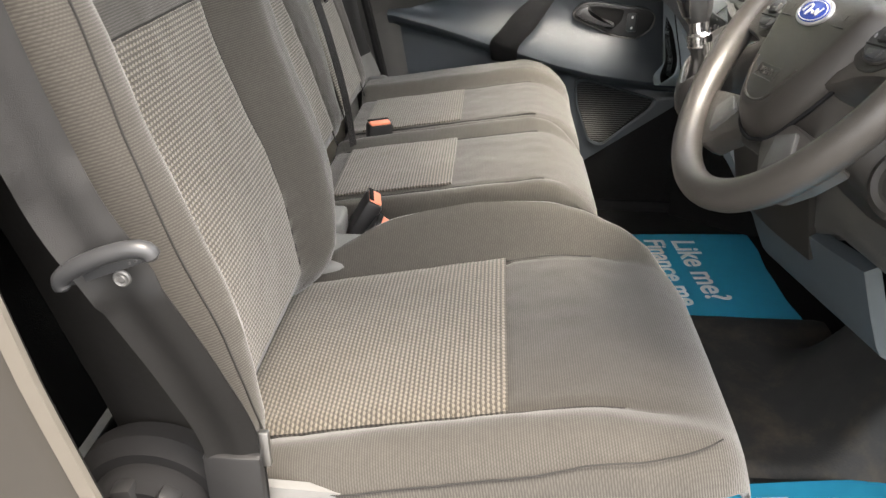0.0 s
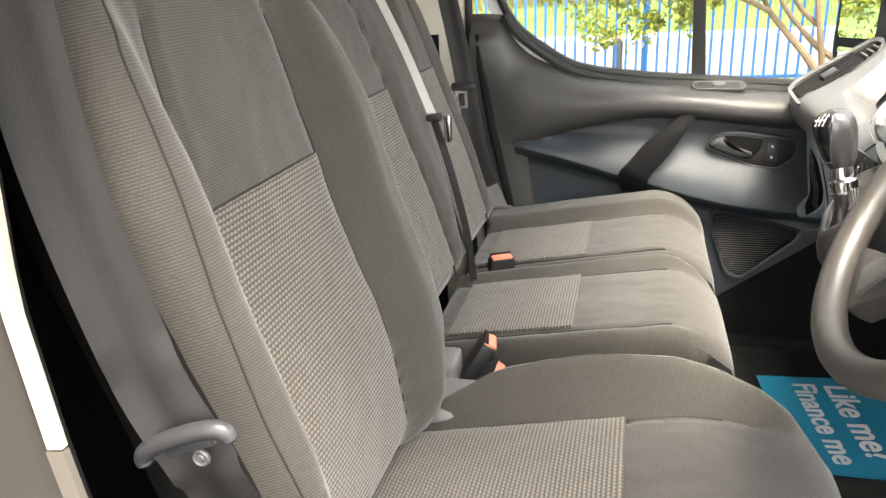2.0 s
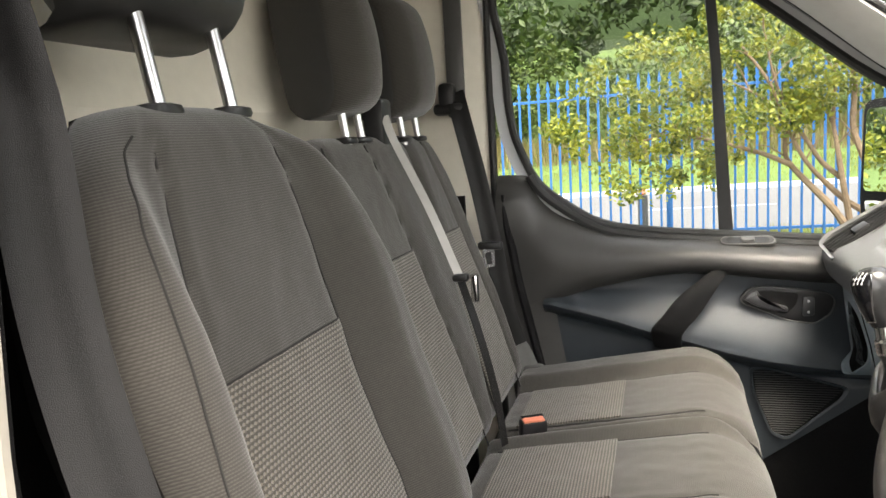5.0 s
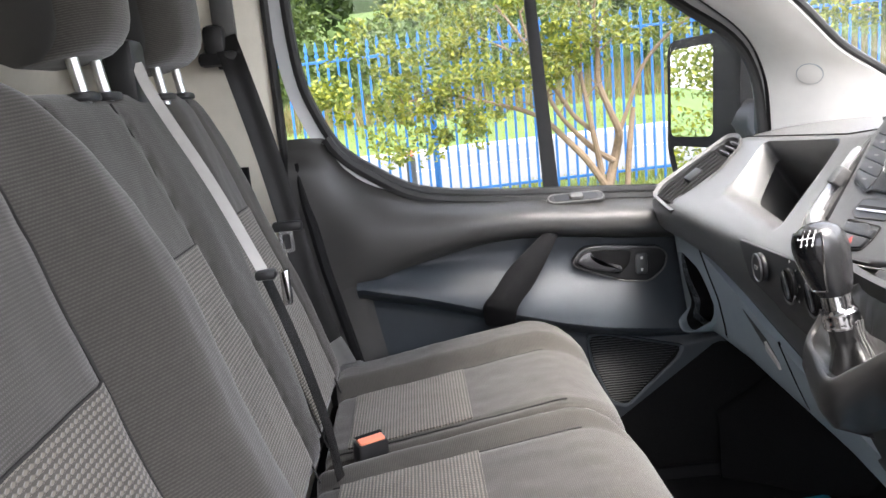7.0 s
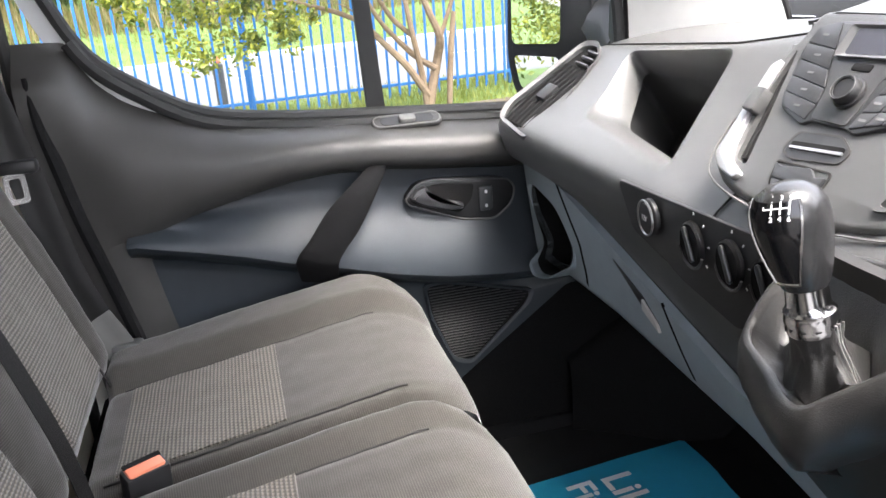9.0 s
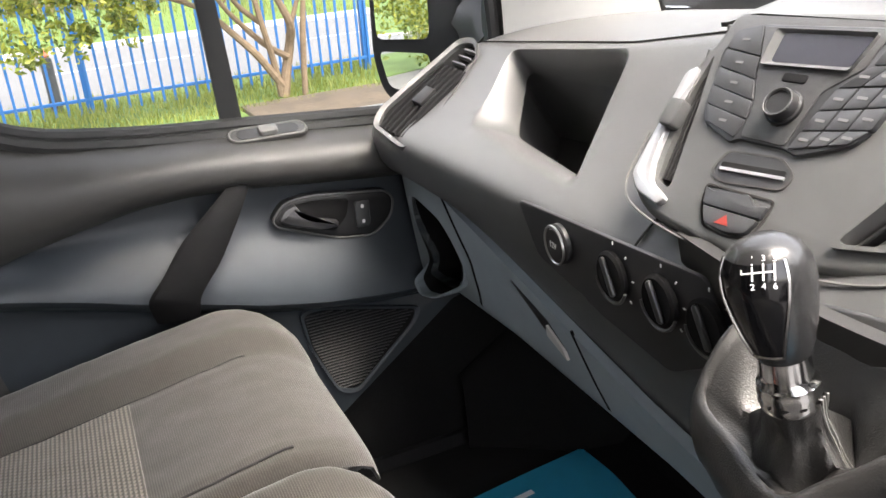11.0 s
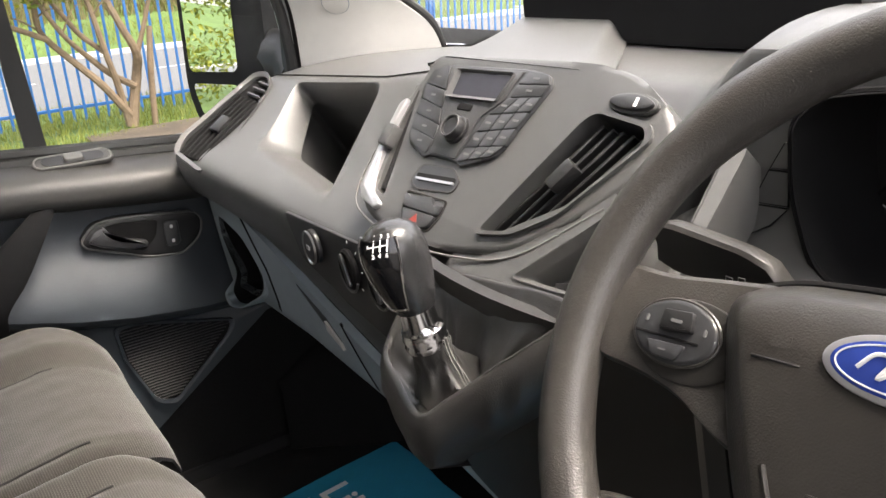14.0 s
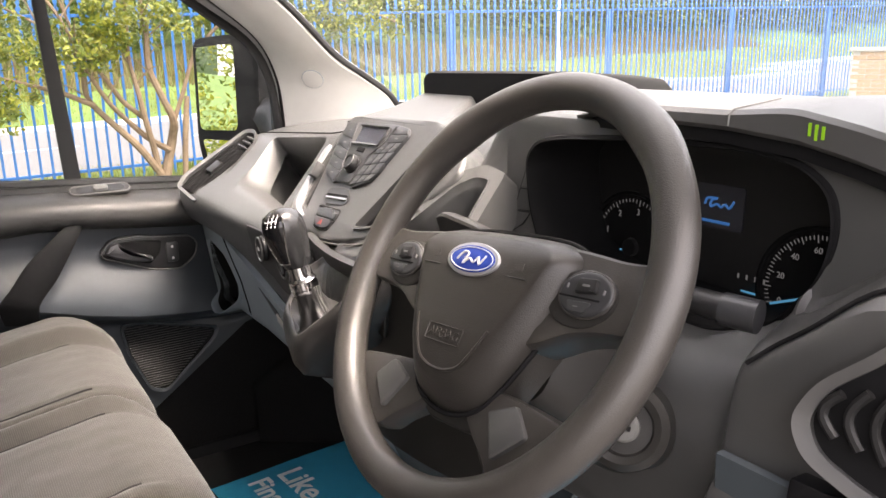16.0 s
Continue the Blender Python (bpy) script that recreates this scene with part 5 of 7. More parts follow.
    part("pocket_rim", loft(rings, wrap=False, caps=False), "dash_low", ob, "pale moulded rim of the drop pocket")
    # knob panel
    km = axes((0.7125, 0.119, 0.629), (0, -1, 0), (-0.06, 0, 1))
    kp = smooth_poly([(-0.175, 0.034), (0.10, 0.042), (0.13, -0.02), (0.06, -0.062), (-0.045, -0.044), (-0.065, -0.036), (-0.142, -0.020)], 0.010, 4)
    part("control_panel", prism(kp, 0.004, km, 0.0015), "charcoal", ob, "black heater control panel")
    def dial(a, b, r, mat, name, label):
        dm = km @ Matrix.Translation((a, b, 0.004)) @ Matrix.Rotation(radians(-6), 4, "Y")
        d = part(name, lathe([(0.001, 0), (r, 0), (r * 0.98, 0.004), (r * 0.86, 0.006), (r * 0.80, 0.005), (0.001, 0.005)], 32, dm), mat, ob, label)
        return dm, d
    dm, d = dial(-0.095, 0.009, 0.021, "black", "power_socket", "12 volt socket with a bright rim")
    part("socket_ring", tube([dm @ Vector((0.0195 * math.cos(t), 0.0195 * math.sin(t), 0.0085)) for t in span(0, 2 * math.pi, 36)[:-1]], 0.0013, 6, loop=True), "steel", d)
    part("socket_cap", lathe([(0.001, 0.0068), (0.0165, 0.0068), (0.016, 0.009), (0.001, 0.0095)], 28, dm), "black", d)
    writing("cap_print", "12V", 0.009, dm @ Matrix.Translation((0, 0, 0.0098)), "print", d)
    for a, b in ((-0.013, 0.004), (0.050, 0.004), (0.104, 0.003)):
        dm, d = dial(a, b, 0.0235, "matt_black", "heater_dial", "round black heater dial")
        part("dial_grip", box((-0.0040, -0.019, 0.004), (0.0040, 0.019, 0.0095), 0.0030, 2, dm @ Matrix.Rotation(radians(30), 4, "Z")), "button", d)
        part("dial_ring", tube([dm @ Vector((0.0255 * math.cos(t), 0.0255 * math.sin(t), 0.004)) for t in span(radians(200), radians(340), 16)], 0.0016, 6), "dash", d)
        for t in range(-120, 121, 40):
            part("dial_mark", box((-0.0007, 0.030, 0), (0.0007, 0.0330, 0.0008), 0, 1, dm @ Matrix.Rotation(radians(t), 4, "Z")), "print", ob, smooth=False)
    # side vent at the door end
    sv = axes((0.785, 0.672, 0.705), (0.82, 0.12, 0.52), (-0.20, 0.92, 0.20))
    so = smooth_poly([(-0.098, -0.048), (-0.085, 0.040), (-0.055, 0.056), (0.115, 0.040), (0.125, 0.012), (0.095, -0.02), (-0.05, -0.056)], 0.014, 4)
    si = [(x * 0.93 + 0.001, y * 0.88) for x, y in so]
    v = part("side_vent", frame_plate(so, si, 0.012, sv, -0.004), "dash", ob, "grey framed air vent")
    part("vent_well", prism(si, 0.001, sv), "matt_black", v)
    for k in range(6):
        y = -0.026 + 0.0105 * k
        part("vane", tube([sv @ Vector((x, y + 0.004 * math.cos(x * 18), 0.005)) for x in span(-0.080, 0.062, 8)], 0.0034, 8, squash=1.6), "matt_black", v)
    part("vent_tab", box((-0.022, -0.010, 0.004), (0.012, 0.012, 0.016), 0.003, 2, sv), "black", v)
    for k in range(3):
        part("demist_vane", box((0.070 + 0.014 * k, -0.012, 0.003), (0.074 + 0.014 * k, 0.016, 0.010), 0.001, 1, sv), "dash", v)
    # dash top tray with its black hood
    def cowl(u, v):
        h = step(v, 0, 0.16) * step(v, 1.0, 0.86)
        y0, y1 = 0.150 + 0.040 * u, -0.118 + 0.118 * u
        low, high = 0.838 + 0.016 * u, 0.8475 + 0.029 * u - 0.004 * math.sin(math.pi * u)
        return (0.836 + 0.155 * u, y0 + (y1 - y0) * v, low + (high - low) * h)
    part("cowl", sheet(cowl, span(0, 1, 20), span(0, 1, 44), 0.004), "dash", ob, "raised grey cowl above the radio", sharp=25)
    tr = smooth_poly([(0.158, 0.014), (0.160, 0.040), (0.146, 0.050), (-0.17, 0.053), (-0.24, 0.048), (-0.26, -0.002), (-0.10, -0.006), (0.0, -0.006), (0.04, -0.002)], 0.010, 4)
    rings = []
    for x, k, dz in ((0.985, 1.0, 0.0), (1.00, 1.02, 0.003), (1.12, 1.0, -0.005), (1.20, 0.9, -0.03)):
        rings.append([(x, y * k, 0.858 + z * (1 if x < 1.15 else 0.6) + dz) for y, z in tr])
    part("top_tray", loft(rings), "matt_black", ob, "raised black tray on the dash top")
    return ob


dash = dashboard()
STACK = axes((0.728, 0.03, 0.71), (0, -1, 0), (0.62, 0, 0.785))


def centre_stack():
    ob = thing("centre_console", "grey centre console with radio, vents and buttons", "console", (0.75, 0.03, 0.75))
    out = [(-0.112, 0.006), (-0.08, -0.014), (0.0, -0.022), (0.076, -0.016), (0.144, 0.004), (0.206, 0.062), (0.246, 0.112), (0.236, 0.140), (0.208, 0.160), (0.172, 0.180), (0.12, 0.182), (-0.103, 0.178), (-0.106, 0.150), (-0.117, 0.115), (-0.117, 0.054)]
    body = part("console_panel", prism(smooth_poly(out, 0.02, 4), 0.08, STACK @ Matrix.Translation((0, 0, -0.08)), 0.007, 3), "dash", ob, "satin grey console facing")
    # A thin pale tube stands in for the highlight along the console edge.
    foot_line = spline([(x * 1.02, y * 1.02 - 0.0025, -0.001) for x, y in ((-0.120, 0.054), (-0.114, 0.006), (-0.08, -0.014), (0.0, -0.022), (0.076, -0.016), (0.144, 0.004), (0.206, 0.062))], 6)
    part("edge_highlight", tube([STACK @ p for p in foot_line], 0.0011, 6), "frame_grey", ob, "fine pale line drawn as the highlight on the console edge")
    # slanting vents
    rv = [(0.096, 0.010), (0.150, 0.127), (0.160, 0.136), (0.214, 0.130), (0.220, 0.118), (0.172, 0.046), (0.137, 0.020)]
    rs = smooth_poly(rv, 0.008, 3)
    cut(body, prism(rs, 0.08, STACK @ Matrix.Translation((0, 0, -0.045))))
    rim_o = [(0.155 + (x - 0.155) * 1.08, 0.075 + (y - 0.075) * 1.07) for x, y in rs]
    v = part("driver_vent", frame_plate(rim_o, rs, 0.004, STACK), "dash", ob, "slanting centre air vent")
    part("vent_back", prism([(0.155 + (x - 0.155) * 1.02, 0.075 + (y - 0.075) * 1.02) for x, y in rs], 0.002, STACK @ Matrix.Translation((0, 0, -0.044))), "matt_black", v)
    for k in range(5):
        o = 0.010 * k
        a = Vector((0.104 + o * 1.25, 0.014 + o * 0.30, -0.010))
        b = Vector((0.164 + o * 1.15, 0.130 - o * 0.12, -0.010))
        part("vane", box((-0.0018, 0, -0.014), (0.0018, (b - a).length, 0.004), 0.001, 1, STACK @ Matrix.Translation(a) @ Matrix.Rotation(-math.atan2((b - a).x, (b - a).y), 4, "Z")), "black", v)
    part("vent_tab", box((-0.007, -0.014, -0.006), (0.007, 0.014, 0.008), 0.003, 2, STACK @ Matrix.Translation((0.157, 0.077, 0)) @ Matrix.Rotation(radians(-27), 4, "Z")), "black", v)
    lv = smooth_poly([(-0.100, 0.135), (-0.084, 0.083), (-0.064, 0.010), (-0.082, 0.014), (-0.101, 0.09)], 0.006, 3)
    cut(body, prism(lv, 0.06, STACK @ Matrix.Translation((0, 0, -0.03))))
    v = part("passenger_vent", prism(lv, 0.002, STACK @ Matrix.Translation((0, 0, -0.028))), "matt_black", ob, "slanting centre air vent")
    for k in range(4):
        x = -0.004 * k
        part("vane", tube([STACK @ Vector((q[0] + x, q[1], -0.006)) for q in ((-0.092, 0.125), (-0.084, 0.085), (-0.070, 0.018))], 0.0016, 6), "black", v)
    sl = smooth_poly([(-0.104, 0.120), (-0.1145, 0.112), (-0.1085, 0.012), (-0.093, -0.001), (-0.063, -0.007), (-0.057, 0.001), (-0.083, 0.011), (-0.092, 0.026), (-0.103, 0.075)], 0.005, 3)
    part("silver_strip", prism(sl, 0.006, STACK, 0.002), "silver", ob, "bright silver vent trim")
    part("vent_tab", prism(rounded(0.017, 0.025, 0.003, 3, -0.099, 0.072), 0.012, STACK, 0.002), "dash", v)
    # radio
    R = STACK @ Matrix.Translation((0, 0, -0.002))
    radio = part("radio_panel", prism(smooth_poly([(-0.088, 0.155), (-0.062, 0.164), (0.058, 0.168), (0.087, 0.165), (0.095, 0.154), (0.076, 0.097), (0.070, 0.078), (0.031, 0.061), (0.020, 0.0645), (-0.023, 0.0645), (-0.030, 0.060), (-0.065, 0.071), (-0.074, 0.082), (-0.089, 0.133)], 0.005, 3), 0.0055, R, 0.0015), "button", ob, "black radio panel full of keys")
    mid = smooth_poly([(-0.060, 0.1615), (0.054, 0.1655), (0.048, 0.150), (0.046, 0.134), (0.024, 0.112), (0.020, 0.066), (-0.022, 0.066), (-0.027, 0.095), (-0.038, 0.115), (-0.046, 0.133)], 0.004, 2)
    part("radio_face", prism(mid, 0.0068, R, 0.001), "radio_face", radio)
    sf = smooth_poly([(-0.044, 0.1585), (0.044, 0.1610), (0.0375, 0.1295), (-0.041, 0.1268)], 0.003, 3)
    si = smooth_poly([(-0.036, 0.1565), (0.0405, 0.1590), (0.0355, 0.1335), (-0.034, 0.1308)], 0.003, 3)
    part("screen_rim", frame_plate(sf, si, 0.010, R, -0.003), "dash", radio)
    part("radio_screen", prism(si, 0.0072, R), "lcd", radio, "blank dark radio display")
    def key(pts, name="key", mat="button", lift=0.0070, mark=True):
        c = (sum(p[0] for p in pts) / len(pts), sum(p[1] for p in pts) / len(pts))
        q = [(c[0] + (x - c[0]) * 0.965, c[1] + (y - c[1]) * 0.94) for x, y in pts]
        k = part(name, prism(smooth_poly(q, 0.002, 2), lift, R, 0.0005, 2), mat, radio)
        if mark:
            part("key_print", prism(rounded(0.008, 0.0022, 0.0005, 1, *c), lift + 0.0003, R), "key_print", radio, smooth=False)
    edge = [((-0.086, 0.156), (-0.061, 0.1635)), ((-0.0865, 0.1385), (-0.047, 0.1340)), ((-0.082, 0.1215), (-0.039, 0.1140)), ((-0.079, 0.1045), (-0.029, 0.0960)), ((-0.0725, 0.0875), (-0.025, 0.0800)), ((-0.062, 0.0725), (-0.027, 0.0635))]
    for (a, b), (c, d) in zip(edge, edge[1:]):
        key([a, b, d, c])
    redge = [((0.0590, 0.1665), (0.0870, 0.1635)), ((0.052, 0.151), (0.094, 0.1545)), ((0.050, 0.1368), (0.0912, 0.1422)), ((0.034, 0.1165), (0.0857, 0.126)), ((0.0297, 0.0972), (0.0800, 0.1085)), ((0.0261, 0.0800), (0.0765, 0.0899)), ((0.0235, 0.0640), (0.0660, 0.0770))]
    for r, ((a, b), (c, d)) in enumerate(zip(redge, redge[1:])):
        n = 1 if r < 2 else 3
        for k in range(n):
            t0, t1 = k / n, (k + 1) / n
            f = lambda p, q, t: (p[0] + (q[0] - p[0]) * t, p[1] + (q[1] - p[1]) * t)
            key([f(a, b, t0), f(a, b, t1), f(c, d, t1), f(c, d, t0)])
    part("card_slot", prism(rounded(0.022, 0.0075, 0.002, 3, -0.004, 0.1198), 0.0078, R, 0.001), "matt_black", radio)
    part("radio_knob", lathe([(0.001, 0), (0.0145, 0), (0.0145, 0.003), (0.0128, 0.004), (0.0124, 0.010), (0.0112, 0.0120), (0.0095, 0.0116), (0.0092, 0.0106), (0.001, 0.0106)], 40, R @ Matrix.Translation((0.003, 0.0945, 0.0065))), "black", radio, "ridged round volume knob")
    part("knob_ring", tube([R @ Vector((0.003 + 0.0112 * math.cos(t), 0.0945 + 0.0112 * math.sin(t), 0.0184)) for t in span(0, 2 * math.pi, 40)[:-1]], 0.0006, 6, loop=True), "dash", radio)
    # disc slot and switch row
    so = smooth_poly([(-0.029, 0.0545), (0.022, 0.0590), (0.040, 0.0475), (0.036, 0.0345), (-0.020, 0.0275), (-0.035, 0.0345)], 0.006, 3)
    part("slot_surround", frame_plate(so, [(0.003 + (x - 0.003) * 0.93, 0.043 + (y - 0.043) * 0.90) for x, y in so], 0.0012, STACK), "wheel", ob)
    part("slot_panel", prism([(0.003 + (x - 0.003) * 0.93, 0.043 + (y - 0.043) * 0.90) for x, y in so], 0.001, STACK), "button", ob, "black disc slot panel")
    part("disc_slot", prism(smooth_poly([(-0.0265, 0.0440), (0.032, 0.0490), (0.033, 0.0440), (-0.0255, 0.0390)], 0.0015, 2), 0.0022, STACK), "matt_black", ob)
    # Silver sliver painted in as the glint on the slot's lower lip.
    part("slot_glint", prism([(-0.0255, 0.0395), (0.033, 0.0445), (0.033, 0.0420), (-0.0250, 0.0372)], 0.0030, STACK), "silver", ob, smooth=False)
    sw = smooth_poly([(-0.027, 0.0215), (-0.018, 0.0190), (0.0143, 0.0245), (0.0239, 0.0170), (0.0348, 0.0200), (0.0335, 0.0093), (-0.021, 0.0070)], 0.002, 2)
    part("blank_switch", prism(sw, 0.004, STACK, 0.001), "button", ob, "blank black switch")
    hz = smooth_poly([(-0.0205, 0.0062), (0.0334, 0.0080), (0.0290, -0.0045), (0.012, -0.0085), (-0.0105, -0.0070)], 0.003, 2)
    hb = part("hazard_switch", prism(hz, 0.004, STACK, 0.001), "button", ob, "black hazard switch with a red triangle")
    tri = [(0.0065, 0.0045), (-0.0005, -0.0045), (0.0125, -0.0035)]
    part("triangle", prism(tri, 0.0045, STACK), "dark_red", hb, smooth=False)
    so2 = smooth_poly([(-0.031, 0.0245), (0.0365, 0.0265), (0.037, 0.0085), (0.031, -0.0075), (0.012, -0.0115), (-0.0125, -0.0095), (-0.024, 0.004)], 0.005, 3)
    part("switch_surround", frame_plate(so2, [(0.004 + (x - 0.004) * 0.94, 0.008 + (y - 0.008) * 0.92) for x, y in so2], 0.001, STACK), "piping", ob)
    # small thumb wheel above the vent
    part("wheel_surround", prism([(0.191 + 0.025 * math.cos(t), 0.1485 + 0.0095 * math.sin(t)) for t in span(0, 2 * math.pi, 32)[:-1]], 0.004, STACK, 0.001), "dash", ob)
    part("thumb_wheel", prism([(0.191 + 0.022 * math.cos(t), 0.1485 + 0.0070 * math.sin(t)) for t in span(0, 2 * math.pi, 32)[:-1]], 0.0075, STACK, 0.002), "button", ob, "ridged thumb wheel")
    part("wheel_mark", box((0.196, 0.144, 0.007), (0.199, 0.152, 0.0082), 0, 1, STACK), "print", ob, smooth=False)
    # open tray and shelf under the driver's vent
    CH = axes((0.731, -0.114, 0.711), (-0.137, -0.989, -0.060), (0.652, -0.135, 0.746))
    well = smooth_poly([(0.013, -0.018), (0.069, -0.007), (0.110, 0.001), (0.166, 0.012), (0.150, 0.074), (0.136, 0.134), (0.112, 0.132), (0.090, 0.112), (0.064, 0.0605), (0.036, 0.014)], 0.008, 4)
    rim = smooth_poly([(-0.070, -0.056), (0.069, -0.024), (0.112, -0.018), (0.186, -0.060), (0.166, 0.074), (0.152, 0.148), (0.112, 0.150), (0.078, 0.130), (0.046, 0.080), (-0.070, -0.024)], 0.008, 4)
    inset = lambda k: [(0.095 + (x - 0.095) * k, 0.042 + (y - 0.042) * k) for x, y in well]
    def lean(x, y, z):
        """The cheek bends back towards the dash on the driver's side."""
        return CH @ Vector((x, y, z)) + Vector((1, 0.97, -0.27)) * 0.055 * step(x, 0.06, 0.21)
    rings = [[lean(x, y, -0.05) for x, y in rim]]
    rings += [[lean(x + (u - x) * k, y + (w - y) * k, 0) for (x, y), (u, w) in zip(rim, well)] for k in (0, 0.2, 0.4, 0.6, 0.8, 0.97)]
    part("console_cheek", loft(rings, caps=False), "dash", ob, "smooth grey console cheek beside the lever")
    rings = [[lean(x, y, z) for x, y in inset(k)] for k, z in ((1.004, 0.0), (1.0, 0.0012), (0.985, 0.0012), (0.965, -0.002), (0.90, -0.006), (0.86, -0.010), (0.80, -0.040), (0.05, -0.042))]
    part("tray_well", loft(rings, caps=False), "dash", ob, "open tray with a rounded lip", sharp=30)
    part("tray_box", loft([[lean(x, y, z) for x, y in ((0.047, -0.001), (0.062, -0.006), (0.150, 0.008), (0.146, 0.030), (0.105, 0.018))] for z in (-0.040, -0.012)]), "matt_black", ob, "black box set in the tray", smooth=False)
    # dark lower body
    def body_low(u, v):
        y = 0.06 - 0.36 * u
        z = 0.43 + 0.265 * v
        return (0.785 - 0.06 * v - 0.03 * math.sin(math.pi * u), y, z)
    part("lower_body", sheet(body_low, span(0, 1, 20), span(0, 1, 14), 0.01), "shroud", ob, "dark lower console under the lever")
    return ob


centre_stack()


# ---- gear lever ----
def gear_lever():
    ob = thing("gear_lever", "black gear lever with chrome collar and leather gaiter", "gear lever", (0.64, -0.12, 0.62))
    base, top = Vector((0.635, -0.122, 0.669)), Vector((0.614, -0.113, 0.770))
    ez = (top - base).normalized()
    ex = Vector((0, -1, 0))
    ex = (ex - ez * ex.dot(ez)).normalized()
    m = axes(base, ex, ez.cross(ex))
    part("collar", lathe([(0.001, -0.006), (0.0168, -0.006), (0.0178, -0.002), (0.0168, 0.001), (0.0178, 0.004), (0.0168, 0.007), (0.0172, 0.010), (0.0150, 0.013), (0.0142, 0.016), (0.0134, 0.036), (0.001, 0.036)], 32, m), "chrome", ob, "bright chrome lever collar")
    # knob: egg-shaped with a flat gloss face
    rings = []
    prof = [(0.0115, 0.026), (0.0155, 0.028), (0.0185, 0.036), (0.0215, 0.048), (0.0240, 0.062), (0.0252, 0.075), (0.0240, 0.086), (0.0195, 0.0945), (0.0115, 0.0995), (0.002, 0.101)]
    for r, h in prof:
        ring = []
        for j in range(36):
            a = 2 * math.pi * j / 36
            x, y = r * math.cos(a) * 0.90, r * math.sin(a) * 1.0
            ring.append(m @ Vector((x, y - 0.004 * (h - 0.03) / 0.08, h)))
        rings.append(ring)
    part("knob", loft(rings), "knob", ob, "rounded black gear knob")
    # gloss face towards the seats, framed by a thin bright line
    def face(u, v):
        h = 0.036 + 0.0585 * v
        r = lerp(h, [(b, a) for a, b in prof])
        a = radians(-68 + 56 * u * (0.5 + 0.5 * v))
        return m @ Vector(((r + 0.0008) * math.cos(a) * 0.90, (r + 0.0008) * math.sin(a) * 1.0 - 0.004 * (h - 0.03) / 0.08, h))
    gf = part("shift_face", sheet(face, span(-1, 1, 16), span(0, 1, 14), 0.0006), "piano", ob, "gloss black face with the shift pattern")
    line = [face(-1, v) for v in span(1, 0, 10)] + [face(u, 0) for u in span(-0.9, 0.9, 6)] + [face(1, v) for v in span(0, 1, 10)]
    part("bright_line", tube(line, 0.0011, 6), "chrome", gf)
    tm = face(0.3, 0.94)
    nn = (tm - (m @ Vector((0, 0, 0.068)))).normalized()
    fx = Vector((0.79, -0.61, 0))
    fx = (fx - nn * fx.dot(nn)).normalized()
    F = axes(tm + nn * 0.0014, fx, nn.cross(fx)) @ Matrix.Diagonal((0.85, 0.85, 0.85, 1))
    def bend(bm):
        for q in bm.verts:
            d = q.co.x
            q.co.z -= d * d * 18 + max(0, q.co.y) ** 2 * 24
        bm.transform(F)
        return bm
    for x0, y0, x1, y1 in ((-0.0095, -0.0005, 0.0095, 0.0005), (-0.0100, -0.0005, -0.0090, 0.0045), (-0.0035, -0.0055, -0.0025, 0.0055), (0.0029, -0.0055, 0.0039, 0.0055), (0.0090, -0.0055, 0.0100, 0.0055)):
        part("shift_line", bend(box((x0, y0, 0), (x1, y1, 0.0005))), "print", gf, smooth=False)
    for ch, x, y in (("R", -0.0095, 0.008), ("1", -0.003, 0.0088), ("3", 0.0034, 0.0088), ("5", 0.0095, 0.0085), ("2", -0.003, -0.009), ("4", 0.0034, -0.009), ("6", 0.0095, -0.009)):
        writing("shift_digit", ch, 0.0055, F @ Matrix.Translation((x, y, -x * x * 18 - max(0, y) ** 2 * 24)), "print", gf)
    # gaiter
    loop = spline([(0.690, -0.046, 0.678), (0.664, -0.042, 0.659), (0.641, -0.048, 0.629), (0.628, -0.085, 0.619), (0.616, -0.136, 0.615), (0.631, -0.156, 0.634), (0.649, -0.176, 0.655), (0.666, -0.192, 0.672), (0.685, -0.206, 0.688), (0.702, -0.214, 0.701), (0.705, -0.195, 0.705), (0.704, -0.142, 0.699), (0.702, -0.09, 0.692), (0.699, -0.062, 0.685)], 5, loop=True)
    n = len(loop)
    mid = sum(loop, Vector()) / n
    c0 = m @ Vector((0, 0, 0.0))
    down = Vector((0, 0, -1))
    outs, rays = [], []
    for k, p in enumerate(loop):
        d = loop[(k + 1) % n] - loop[k - 1]
        o = d.cross(Vector((-0.35, 0.25, 1)))
        o = o if o.dot(p - mid) > 0 else -o
        outs.append(o.normalized())
        r = p - c0
        rays.append((r - ez * r.dot(ez)).normalized())
    soft = lambda i, s, f=0.28: noise.noise((math.cos(2 * math.pi * i / n) * n * f / 6, math.sin(2 * math.pi * i / n) * n * f / 6, s))
    rings = []
    lipline = ((-0.030, 0.080), (-0.008, 0.056), (0.003, 0.038), (0.0070, 0.022), (0.0065, 0.009), (0.0035, 0.001), (0.0010, -0.001), (-0.0020, 0.000), (-0.0040, 0.006))
    for k, (off, dn) in enumerate(lipline):
        rings.append([p + outs[i] * (off + 0.003 * soft(i, 2 + 0.3 * k, 0.4) * (dn > 0.015)) + down * (dn + 0.002 * soft(i, 7, 0.3)) + Vector((0.022 if k == 0 else 0.0, 0, 0)) for i, p in enumerate(loop)])
    inner = rings[-1]
